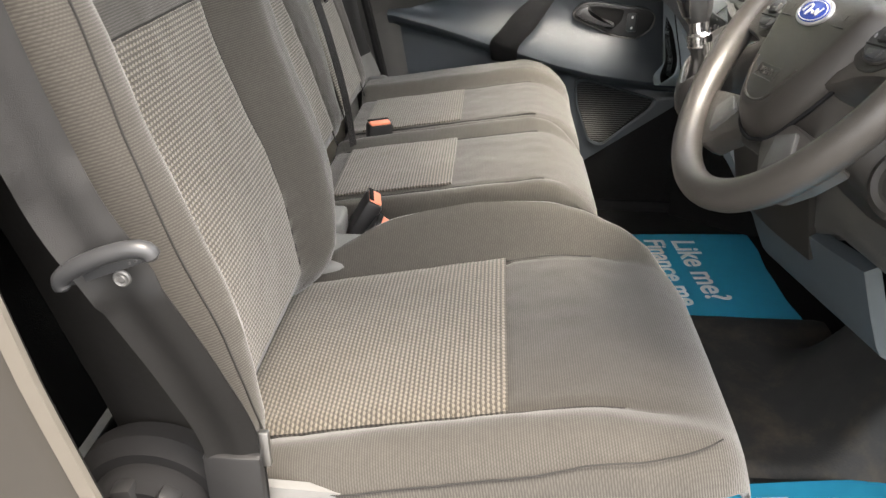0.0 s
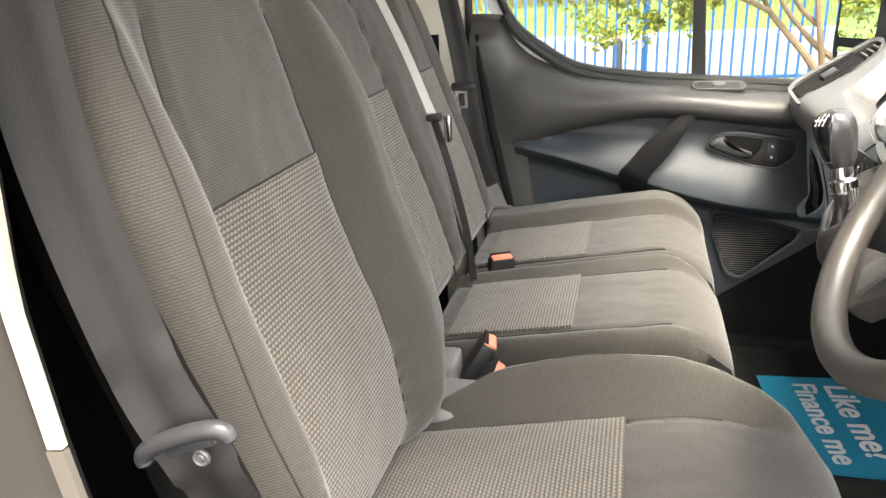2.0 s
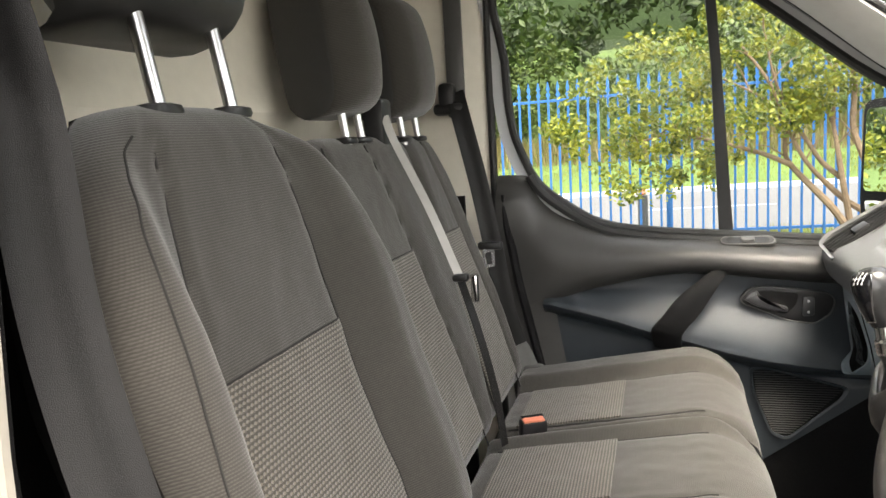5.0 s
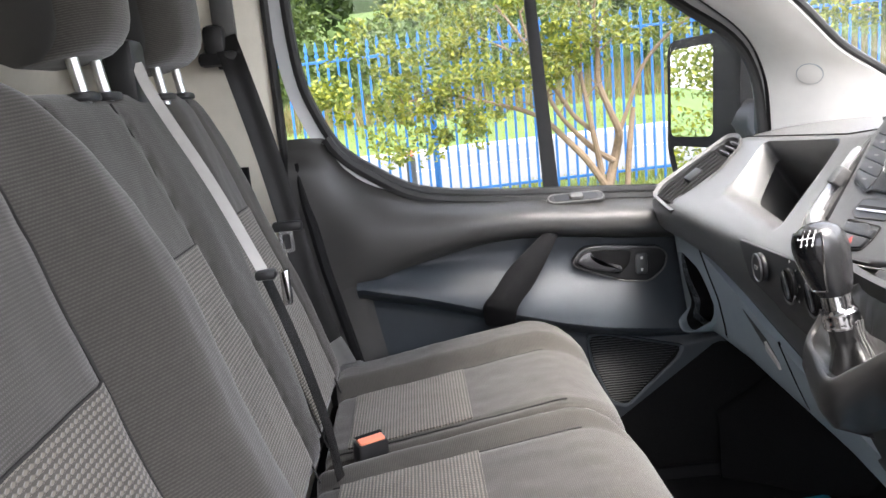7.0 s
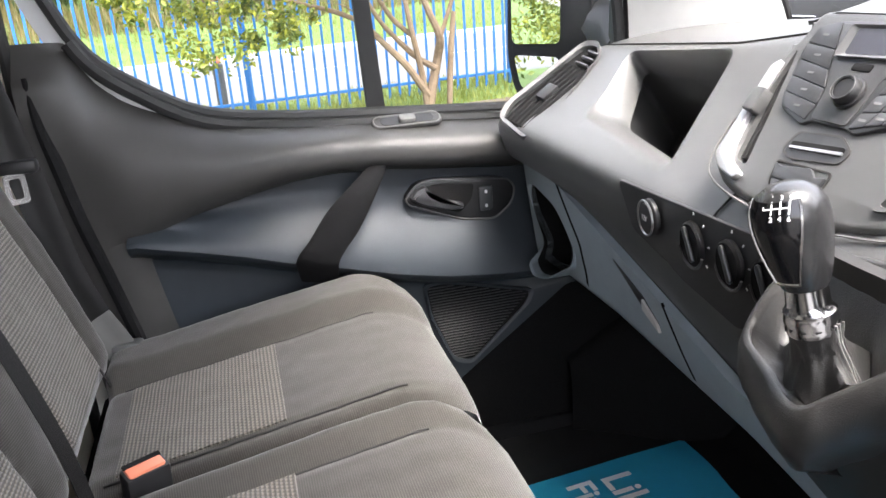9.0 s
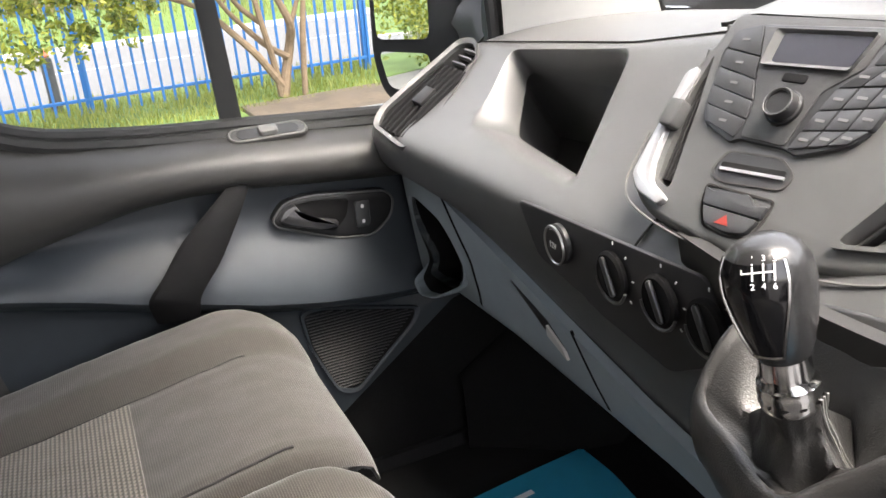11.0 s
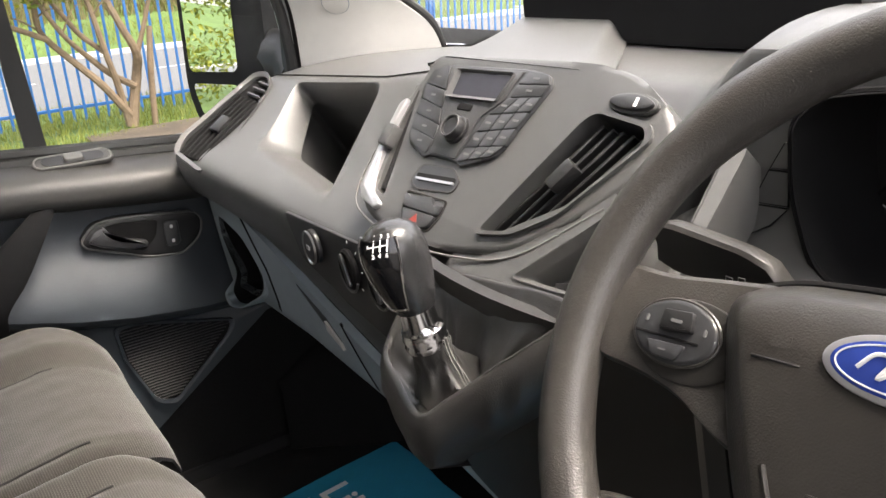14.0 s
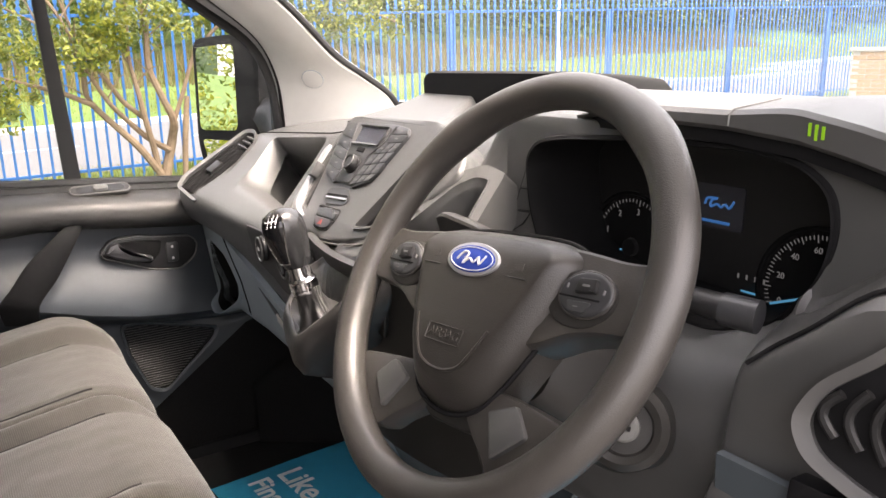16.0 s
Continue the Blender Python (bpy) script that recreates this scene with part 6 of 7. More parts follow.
    for k in range(1, 25):
        t = k / 24
        ring = []
        for i in range(n):
            a = math.atan2(rays[i].dot(m.col[1].to_3d()), rays[i].dot(m.col[0].to_3d()))
            b = a - radians(40)
            square = 0.707 / max(abs(math.cos(b)), abs(math.sin(b)))
            away = (inner[i] - c0 - ez * (inner[i] - c0).dot(ez)).length
            foot = c0 + rays[i] * min(0.040 * square, 0.75 * away) - ez * (0.056 - 0.022 * (square - 0.707) / 0.293)
            if t < 0.5:
                q = t / 0.5
                d = foot - inner[i]
                flat = Vector((d.x, d.y, 0))
                deep = max(0, flat.length - 0.03)
                p = inner[i] + flat * (1 - (1 - q) ** 1.4) + Vector((0, 0, d.z)) * q ** 1.3 + down * 2.4 * deep * q * q * (1 - q)
                p += outs[i] * 0.004 * soft(i, 3 + 2 * q, 0.5) * math.sin(math.pi * q)
            else:
                q = (t - 0.5) / 0.5
                p = foot.lerp(c0 + rays[i] * 0.0170, q)
                p -= rays[i] * 0.006 * math.sin(math.pi * q) * square
                p += rays[i] * (0.0012 * math.sin(11 * a) * step(q, 0.5, 0.95) + 0.003 * soft(i, 11 + 3 * q, 0.6) * math.sin(math.pi * q))
            ring.append(p)
        rings.append(ring)
    part("gaiter", loft(rings, caps=False), "leather", ob, "creased black leather gaiter", sharp=70)
    part("stitching", tube([rings[6][i] + Vector((-0.0004, 0, 0.0006)) for i in range(30, 46)], 0.0006, 5), "dash", ob)
    cone = rings[-12:]
    for want in (20, 30, 42):
        j = min(range(n), key=lambda i: abs(math.degrees(math.atan2(rays[i].dot(m.col[1].to_3d()), rays[i].dot(m.col[0].to_3d()))) - want))
        part("stitching", tube([r[j] + (r[j] - c0).normalized() * 0.0012 for r in cone], 0.0008, 5), "frame_grey", ob)
    return ob


gear_lever()

# ---- steering wheel ----
WC = Vector((0.671, -0.457, 0.747))
WHEEL = axes(WC, (0, -1, 0), (0.537, 0, 0.843)) @ Matrix.Rotation(radians(6), 4, "Z")


def crown(y):
    """How far the wheel's centre falls away towards its top edge."""
    return 10.0 * max(0.0, y - 0.010) ** 2


def steering_wheel():
    ob = thing("steering_wheel", "grey plastic four-spoke steering wheel with airbag cover", "steering wheel", tuple(WC))
    R = 0.182
    angles = span(0, 2 * math.pi, 96)[:-1]
    rim = [WHEEL @ Vector((R * math.cos(a), R * math.sin(a), 0.012)) for a in angles]
    rad = [0.0165 + 0.0018 * math.exp(-((math.sin(a) - 0.75) / 0.12) ** 2) for a in angles]
    part("rim", tube(rim, rad, 18, loop=True), "wheel", ob, "smooth dark grey wheel rim")
    def mirrored(h):
        return h + [(-x, y) for x, y in reversed(h)]
    outer = smooth_poly(mirrored([(0.030, 0.050), (0.072, 0.047), (0.101, 0.034), (0.092, -0.002), (0.080, -0.036), (0.062, -0.074), (0.042, -0.104), (0.014, -0.114)]), 0.014, 4)
    inner = smooth_poly(mirrored([(0.030, 0.036), (0.066, 0.034), (0.083, 0.024), (0.071, -0.006), (0.058, -0.036), (0.044, -0.064), (0.030, -0.084), (0.010, -0.090)]), 0.012, 4)
    rings = []
    for f, z in ((0, -0.028), (0, 0.004), (0.10, 0.0115), (0.35, 0.0185), (0.70, 0.0250), (0.92, 0.0278), (1.0, 0.0285)):
        rings.append([(x + (u - x) * f, y + (w - y) * f, z) for (x, y), (u, w) in zip(outer, inner)])
    for k, z in ((0.93, 0.0291), (0.7, 0.0298), (0.35, 0.0304), (0.08, 0.0305)):
        rings.append([(u * k, -0.015 + (w + 0.015) * k, z) for u, w in inner])
    fall = lambda x, y, z: WHEEL @ Vector((x, y, z - crown(y) - 0.10 * max(0, -y - 0.06)))
    part("airbag_cover", loft([[fall(*p) for p in r] for r in rings]), "wheel_pad", ob, "domed grey airbag cover")
    part("cover_gap", tube([WHEEL @ Vector((x * 1.012, y * 1.012, 0.0035 - 0.6 * crown(y))) for x, y in outer], 0.0022, 6, loop=True), "matt_black", ob, "dark gap round the airbag cover")
    low = [p for p in inner if p[1] < -0.045]
    part("cover_crease", tube([fall(x * 0.90, y * 0.94, 0.0293) for x, y in low], 0.0016, 6), "wheel_pad", ob)
    for s in (-1, 1):
        # wide upper spoke with its button pod
        q = smooth_poly([(s * x, y) for x, y in ((0.070, 0.044), (0.105, 0.041), (0.140, 0.037), (0.176, 0.040), (0.182, 0.000), (0.172, -0.020), (0.140, -0.022), (0.110, -0.028), (0.080, -0.044), (0.060, -0.050))], 0.012, 4)
        cx, cy = 0.118 * s, 0.004
        part("spoke", loft([[WHEEL @ Vector((0.12 * s + (a - 0.12 * s) * k, 0.0 + b * k, z - 0.6 * crown(b))) for a, b in q] for k, z in ((0.95, -0.022), (1.0, -0.010), (1.0, 0.002), (0.97, 0.009), (0.90, 0.0125), (0.70, 0.0135))]), "wheel", ob, "broad upper spoke")
        ov = [(cx + 0.0255 * math.cos(t) - s * 0.004 * math.sin(t), cy + 0.0175 * math.sin(t) + s * 0.003 * math.cos(t)) for t in span(0, 2 * math.pi, 37)[:-1]]
        well = [(cx - 0.006 * s + (x - cx) * 1.28, cy - 0.003 + (y - cy) * 1.30) for x, y in ov]
        part("pod_well", prism(well, 0.0146, WHEEL, 0.002), "shroud", ob)
        sw = part("switch_pod", prism(ov, 0.0185, WHEEL, 0.003, 3), "button", ob, "black button pod on the spoke")
        part("pod_rim", tube([WHEEL @ Vector((x, y, 0.0160)) for x, y in ov], 0.0012, 6, loop=True), "wheel", sw)
        part("key", prism(smooth_poly([(cx - 0.008, cy + 0.011), (cx + 0.010, cy + 0.012), (cx + 0.012, cy + 0.001), (cx - 0.008, cy - 0.001)], 0.002, 3), 0.0218, WHEEL, 0.0015), "black", sw)
        part("key", prism(smooth_poly([(cx - 0.014, cy - 0.007), (cx + 0.010, cy - 0.006), (cx + 0.006, cy - 0.0150), (cx - 0.009, cy - 0.0150)], 0.002, 2), 0.0200, WHEEL, 0.0008), "button", sw)
        for ox, oy, w, h in ((0.002, 0.0055, 0.007, 0.0018), (-0.003, -0.0108, 0.005, 0.0010), (-0.0175, 0.004, 0.0010, 0.004), (0.0185, 0.003, 0.0010, 0.004)):
            part("key_print", prism(rounded(w, h, 0.0006, 1, cx + ox, cy + oy), 0.0222 if abs(ox) < 0.01 and oy > 0 else 0.0203, WHEEL), "key_print", sw, smooth=False)
        part("key_gap", tube([WHEEL @ Vector((x, cy - 0.0035, 0.0186)) for x in (cx - 0.023, cx - 0.005, cx + 0.016)], 0.0008, 5), "matt_black", sw)
        # slim lower spoke with a lighter facet
        lo = smooth_poly([(s * x, y) for x, y in ((0.024, -0.108), (0.052, -0.082), (0.086, -0.084), (0.122, -0.088), (0.150, -0.092), (0.128, -0.122), (0.098, -0.148), (0.078, -0.152), (0.062, -0.136), (0.040, -0.122))], 0.008, 3)
        part("spoke", loft([[WHEEL @ Vector((0.09 * s + (a - 0.09 * s) * k, -0.112 + (b + 0.112) * k, z)) for a, b in lo] for k, z in ((0.94, -0.024), (1.0, -0.014), (1.0, -0.002), (0.95, 0.003), (0.88, 0.0042))]), "wheel", ob, "slim lower spoke")
        part("spoke_inlay", prism(smooth_poly([(s * x, y) for x, y in ((0.056, -0.100), (0.084, -0.088), (0.104, -0.108), (0.076, -0.134))], 0.004, 3), 0.0085, WHEEL, 0.002), "dash", ob, "lighter grey facet on the lower spoke")
    lower = smooth_poly(mirrored([(0.030, -0.088), (0.058, -0.076), (0.052, -0.110), (0.026, -0.124)]), 0.008, 3)
    part("hub_tail", prism(lower, 0.014, WHEEL @ Matrix.Translation((0, 0, -0.020)), 0.004), "shroud", ob)
    bm = WHEEL @ Matrix.Translation((-0.002, 0.011, 0.0295))
    ell = lambda a, b: [(a * math.cos(t), b * math.sin(t)) for t in span(0, 2 * math.pi, 48)[:-1]]
    part("badge_rim", prism(ell(0.0335, 0.0150), 0.003, bm, 0.001), "silver", ob, "bright oval badge rim")
    bd = part("badge", prism(ell(0.0300, 0.0122), 0.0036, bm, 0.001), "blue_oval", ob, "blue oval badge with a pale band")
    part("badge_rule", tube([bm @ Vector((x, y, 0.0036)) for x, y in ell(0.0275, 0.0102)], 0.0005, 5, loop=True), "print", bd)
    wave = [(-0.018, -0.002, 0), (-0.012, 0.005, 0), (-0.005, 0.004, 0), (-0.009, -0.005, 0), (-0.002, 0.0, 0), (0.004, -0.003, 0), (0.009, 0.002, 0), (0.012, -0.004, 0), (0.018, 0.004, 0)]
    part("badge_stroke", tube([bm @ Vector((p.x, p.y, 0.0038)) for p in spline(wave, 5)], 0.0010, 6), "print", bd)
    for x in (-0.056, 0.054):
        part("horn_line", box((x - 0.012, 0.002, 0.027), (x + 0.012, 0.0032, 0.0303), 0.0004, 1, WHEEL), "black", ob)
        part("horn_mark", prism(rounded(0.010, 0.006, 0.001, 2, x, 0.012), 0.0300, WHEEL), "wheel", ob)
    part("cover_print_frame", tube([fall(x, y, 0.0302) for x, y in rounded(0.046, 0.014, 0.001, 2, -0.003, -0.056)], 0.0005, 5, loop=True), "wheel_pad", ob)
    writing("cover_print", "AIRBAG", 0.0115, WHEEL @ Matrix.Translation((-0.003, -0.056, 0.0302)), "wheel_pad", ob, 0.0004, "moulded safety wording")
    # column shroud
    col = []
    for t, w, h in ((0.0, 0.055, 0.05), (0.04, 0.07, 0.06), (0.10, 0.078, 0.07), (0.18, 0.085, 0.08), (0.26, 0.08, 0.08)):
        col.append([WHEEL @ Vector((x * w / 0.05, y * h / 0.05 - 0.035, -0.045 - t)) for x, y in rounded(0.1, 0.1, 0.025, 4)])
    part("column_shroud", loft(col), "shroud", ob, "grey steering column shroud")
    return ob


steering_wheel()


def ignition():
    ob = thing("ignition_lock", "grey ignition barrel in the steering column", "ignition lock", (0.765, -0.535, 0.615))
    m = axes((0.724, -0.563, 0.643), (0.45, -0.86, -0.2), (0.45, 0.0, 0.9))
    part("shroud_ring", lathe([(0.001, -0.06), (0.040, -0.06), (0.036, 0.0), (0.030, 0.006), (0.024, 0.004), (0.022, 0.0), (0.001, 0.0)], 36, m), "shroud", ob)
    part("barrel", lathe([(0.001, 0), (0.0125, 0.0), (0.0125, 0.006), (0.0105, 0.008), (0.001, 0.008)], 32, m), "dull_steel", ob, "dull steel lock face")
    part("key_slot", box((-0.006, -0.002, 0.0075), (0.006, 0.002, 0.0088), 0.0005, 1, m), "matt_black", ob)
    return ob


ignition()


def stalks():
    ob = thing("indicator_stalk", "black indicator stalk behind the steering wheel", "stalk", (0.75, -0.33, 0.76))
    def paddle(t):
        y = lerp(t, [(0, -0.40), (0.5, -0.322), (1, -0.244)])
        top = lerp(t, [(0, 0.700), (0.30, 0.722), (0.42, 0.738), (0.50, 0.754), (0.60, 0.760), (0.85, 0.766), (0.95, 0.768), (1, 0.764)])
        low = lerp(t, [(0, 0.680), (0.40, 0.712), (0.60, 0.728), (0.9, 0.728), (1, 0.734)])
        x = lerp(t, [(0, 0.785), (0.5, 0.760), (1, 0.748)])
        return [Vector((x, y, top - 0.004)), Vector((x + 0.002, y, top - 0.001)), Vector((x + 0.006, y, top)), Vector((x + 0.016, y, top - 0.002)), Vector((x + 0.022, y, top - 0.010)), Vector((x + 0.022, y, low + 0.004)), Vector((x + 0.014, y, low)), Vector((x + 0.006, y, low + 0.003)), Vector((x + 0.004, y, (top + low) / 2)), Vector((x + 0.002, y, top - 0.011))]
    part("lever", loft([paddle(t) for t in span(0, 1, 24)]), "shroud", ob, sharp=35)
    for y, z in ((-0.300, 0.738), (-0.309, 0.740)):
        part("print_mark", tube([(0.7555, y + 0.0025 * a, z + 0.002 * b) for a, b in ((-1, -1), (-1, 1), (1, 1), (1, -1))], 0.0004, 5, loop=True), "key_print", ob, smooth=False)
    ob = thing("wiper_stalk", "black wiper stalk with a grey end cap", "stalk", (0.79, -0.57, 0.74))
    part("lever", tube(spline([(0.775, -0.50, 0.742), (0.785, -0.55, 0.742), (0.795, -0.60, 0.74)], 5), [0.010] * 4 + [0.014] * 7, 14, squash=0.8), "black", ob)
    part("end_cap", tube([(0.793, -0.597, 0.740), (0.80, -0.625, 0.739)], 0.0135, 16), "button", ob)
    for k in range(3):
        part("print_mark", box((0.765, -0.568 - 0.008 * k, 0.746), (0.766, -0.563 - 0.008 * k, 0.752)), "print", ob, smooth=False)


stalks()


def cluster():
    ob = thing("instrument_cluster", "dark instrument cluster with two dials and a blue display", "instrument cluster", (0.957, -0.475, 0.78))
    part("panel", box((0.961, -0.665, 0.675), (0.967, -0.262, 0.868)), "black", ob, "black instrument panel")
    cm = axes((0.960, -0.475, 0.783), (0, -1, 0), (0.04, 0, 1))
    for cx, n, big in ((-0.130, 7, ("0", "1", "2", "3", "4", "5", "6")), (0.105, 15, ("0", "20", "40", "60", "80", "100", "120", "140"))):
        at = cm @ Matrix.Translation((cx, -0.068, 0))
        d = part("dial", lathe([(0.001, 0), (0.066, 0), (0.066, 0.004), (0.063, 0.004), (0.061, 0.001), (0.001, 0.001)], 48, at), "matt_black", ob, "round black dial")
        a0, a1 = 200, -38
        for k in range(43 if n == 7 else 57):
            t = k / (42 if n == 7 else 56)
            long = k % 7 == 0 if n == 7 else k % 4 == 0
            part("dial_tick", box((0.050 if long else 0.053, -0.0005, 0.0012), (0.057, 0.0005, 0.0016), 0, 1, at @ Matrix.Rotation(radians(a0 + (a1 - a0) * t), 4, "Z")), "lit_white", d, smooth=False)
        for i, tx in enumerate(big):
            a = radians(a0 + (a1 - a0) * i / (len(big) - 1))
            writing("dial_digit", tx, 0.0105 if n == 7 else 0.0085, at @ Matrix.Translation((0.0425 * math.cos(a), 0.0425 * math.sin(a), 0.0014)), "lit_white", d)
        part("needle", box((0.012, -0.0012, 0.005), (0.050, 0.0012, 0.006), 0.0003, 1, at @ Matrix.Rotation(radians(a0 + 2), 4, "Z")), "lit_needle", d, "lit blue needle")
        part("needle_hub", lathe([(0.001, 0.001), (0.011, 0.001), (0.010, 0.007), (0.001, 0.007)], 20, at), "black", d)
    part("display", prism(rounded(0.058, 0.046, 0.003, 3, -0.013, -0.002), 0.002, cm), "lcd", ob, "small dark message display")
    # the maker's mark and the line under it, as plain strokes
    pts = [(-0.012, 0.020), (-0.008, 0.028), (0.006, 0.029), (-0.002, 0.026), (-0.003, 0.018), (0.006, 0.022), (0.012, 0.019), (0.018, 0.023), (0.024, 0.019), (0.030, 0.028)]
    part("display_stroke", tube([cm @ Vector((-0.021 + p.x * 0.85, -0.018 + p.y * 0.85, 0.0026)) for p in spline([(x, y, 0) for x, y in pts], 4)], 0.0013, 5), "lit_blue", ob, "lit blue strokes on the display")
    part("display_bar", box((-0.034, -0.0195, 0.002), (0.001, -0.0165, 0.0026), 0, 1, cm), "lit_blue", ob, smooth=False)
    for x, y in ((-0.055, -0.083), (0.032, -0.083)):
        part("gauge_needle", box((x - 0.009, y - 0.0010, 0.002), (x + 0.009, y + 0.0010, 0.003), 0, 1, cm), "lit_needle", ob, smooth=False)
        for k in range(4):
            part("gauge_mark", box((x - 0.016 + 0.010 * k, y + 0.012, 0.001), (x - 0.014 + 0.010 * k, y + 0.017, 0.0016), 0, 1, cm), "lit_white", ob, smooth=False)
    return ob


cluster()


def driver_vent():
    ob = thing("driver_air_vent", "grey framed air vent at the driver's door end", "air vent", (0.75, -0.72, 0.71))
    m = axes((0.748, -0.775, 0.697), (0.10, -0.99, 0.0), (0.16, 0.0, 0.98))
    o = smooth_poly([(-0.078, 0.005), (-0.066, -0.017), (-0.03, -0.032), (0.06, -0.05), (0.10, 0.0), (0.085, 0.115), (-0.018, 0.080), (-0.034, 0.062), (-0.066, 0.033)], 0.018, 5)
    i = [(0.02 + (x - 0.02) * 0.89, 0.024 + (y - 0.024) * 0.87) for x, y in o]
    part("vent_housing", prism([(x * 0.99, y * 0.99) for x, y in o], 0.07, m @ Matrix.Translation((0, 0, -0.070))), "dash", ob)
    part("vent_frame", frame_plate(o, i, 0.010, m, -0.004), "dash", ob, "grey vent frame")
    part("vent_well", prism(i, 0.001, m @ Matrix.Translation((0, 0, 0.0005))), "matt_black", ob)
    for k in range(7):
        x = -0.048 + 0.016 * k
        part("vane", tube([m @ Vector((x - 0.010 * math.sin(math.pi * t), lerp(x, [(-0.05, 0.003), (0.08, -0.020)]) + t * lerp(x, [(-0.05, 0.028), (0.08, 0.095)]), 0.007)) for t in span(0, 1, 8)], 0.0035, 8), "black", ob)
    part("vent_tab", box((-0.012, 0.012, 0.006), (0.012, 0.032, 0.018), 0.004, 2, m), "black", ob)
    part("control_plate", box((-0.074, -0.13, -0.03), (0.08, -0.036, 0.002), 0.003, 2, m), "piano", ob, "black light switch plate")
    part("light_switch", lathe([(0.001, 0), (0.020, 0), (0.019, 0.010), (0.014, 0.012), (0.001, 0.012)], 28, m @ Matrix.Translation((-0.030, -0.066, 0.002))), "chrome", ob, "round light switch with a bright ring")
    part("switch_cap", lathe([(0.001, 0.011), (0.015, 0.011), (0.014, 0.014), (0.001, 0.014)], 28, m @ Matrix.Translation((-0.030, -0.066, 0.002))), "black", ob)
    return ob


driver_vent()


# ---- floor things ----
def paper_mat(o, ang, w, l, text=True):
    ob = thing("paper_floor_mat", "blue paper floor mat printed Like me? Finance me", "floor mat", o, group="paper floor mats")
    m = Matrix.Translation(o) @ Matrix.Rotation(radians(ang), 4, "Z")
    rise = lambda u, v: 0.004 + 0.0025 * noise.noise((u * 8, v * 8, o[1]))
    part("sheet", sheet(lambda u, v: m @ Vector((u, v, rise(u, v))), span(-w / 2, w / 2, 20), span(-l / 2, l / 2, 20), 0.0008), "paper", ob)
    turn = Matrix.Rotation(radians(-90), 4, "Z")
    for words, u, v0, size in (("Like me?", -0.045, 0.185, 0.084), ("Finance me", -0.118, 0.190, 0.071)):
        cu = bpy.data.curves.new("words", "FONT")
        cu.body, cu.size, cu.extrude, cu.offset, cu.align_y = words, size, 0.0006, 0.0013, "CENTER"
        tmp = new("letters", cu)
        bpy.context.view_layer.update()
        me = bpy.data.meshes.new_from_object(tmp.evaluated_get(bpy.context.evaluated_depsgraph_get()))
        bpy.data.objects.remove(tmp)
        bm = bmesh.new()
        bm.from_mesh(me)
        bm.transform(m @ Matrix.Translation((u, v0, 0.0075)) @ turn)
        part("print", bm, "paper_ink", ob, "white printed words", smooth=False)
    return ob


paper_mat((0.915, 0.410, 0.0), 5, 0.42, 0.45)
paper_mat((0.95, -0.475, 0.0), 7, 0.43, 0.44)


# ---- shell round the cab ----
def far_pillar():
    ob = thing("b_pillar_left", "cream painted door pillar beside the passenger seat", "pillar", (-0.15, 0.82, 0.0), kind="structure")
    part("inner_panel", loft([[(-0.36, 0.86, z), (-0.36, 0.80, z), (-0.09, 0.80, z), (-0.045, 0.835, z), (-0.045, 0.87, z)] for z in span(0.0, 1.42, 6)]), "cream", ob)
    part("dark_trim", loft([[(-0.33, 0.80, z), (-0.33, 0.785, z), (-0.115, 0.785, z), (-0.115, 0.80, z)] for z in span(0.0, 0.80, 4)]), "matt_black", ob, "black lower pillar trim")
    part("door_seal", tube([(-0.042, 0.825, z) for z in span(0.02, 1.40, 12)], 0.010, 8), "rubber", ob, "black rubber door seal")
    return ob


far_pillar()


def near_pillar():
    ob = thing("b_pillar_right", "open driver's doorway pillar in pale painted steel", "pillar", (-0.05, -0.80, 0.0), kind="structure")
    def edge(z):
        return lerp(z, [(-0.2, 0.155), (0.30, 0.090), (0.45, 0.053), (0.55, 0.031), (0.654, 0.015), (0.76, 0.004), (0.9, 0.013), (1.02, 0.026), (1.42, 0.042)])
    zs = span(-0.10, 1.42, 40)
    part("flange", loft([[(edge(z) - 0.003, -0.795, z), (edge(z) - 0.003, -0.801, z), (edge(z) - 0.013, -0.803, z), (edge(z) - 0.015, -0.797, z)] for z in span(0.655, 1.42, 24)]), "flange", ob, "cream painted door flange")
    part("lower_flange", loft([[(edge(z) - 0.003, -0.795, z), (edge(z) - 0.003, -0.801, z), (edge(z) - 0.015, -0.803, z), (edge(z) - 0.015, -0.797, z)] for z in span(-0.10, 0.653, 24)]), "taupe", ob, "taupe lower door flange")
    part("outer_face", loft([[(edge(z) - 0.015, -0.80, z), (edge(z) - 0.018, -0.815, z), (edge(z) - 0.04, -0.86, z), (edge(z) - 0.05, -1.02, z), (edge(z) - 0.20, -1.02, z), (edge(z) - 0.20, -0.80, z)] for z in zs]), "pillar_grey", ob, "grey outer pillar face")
    part("inner_trim", loft([[(edge(z) - 0.01, -0.785, z), (edge(z) - 0.01, -0.795, z), (-0.36, -0.80, z), (-0.36, -0.785, z)] for z in zs]), "carpet", ob, "dark carpeted inner pillar trim")
    return ob


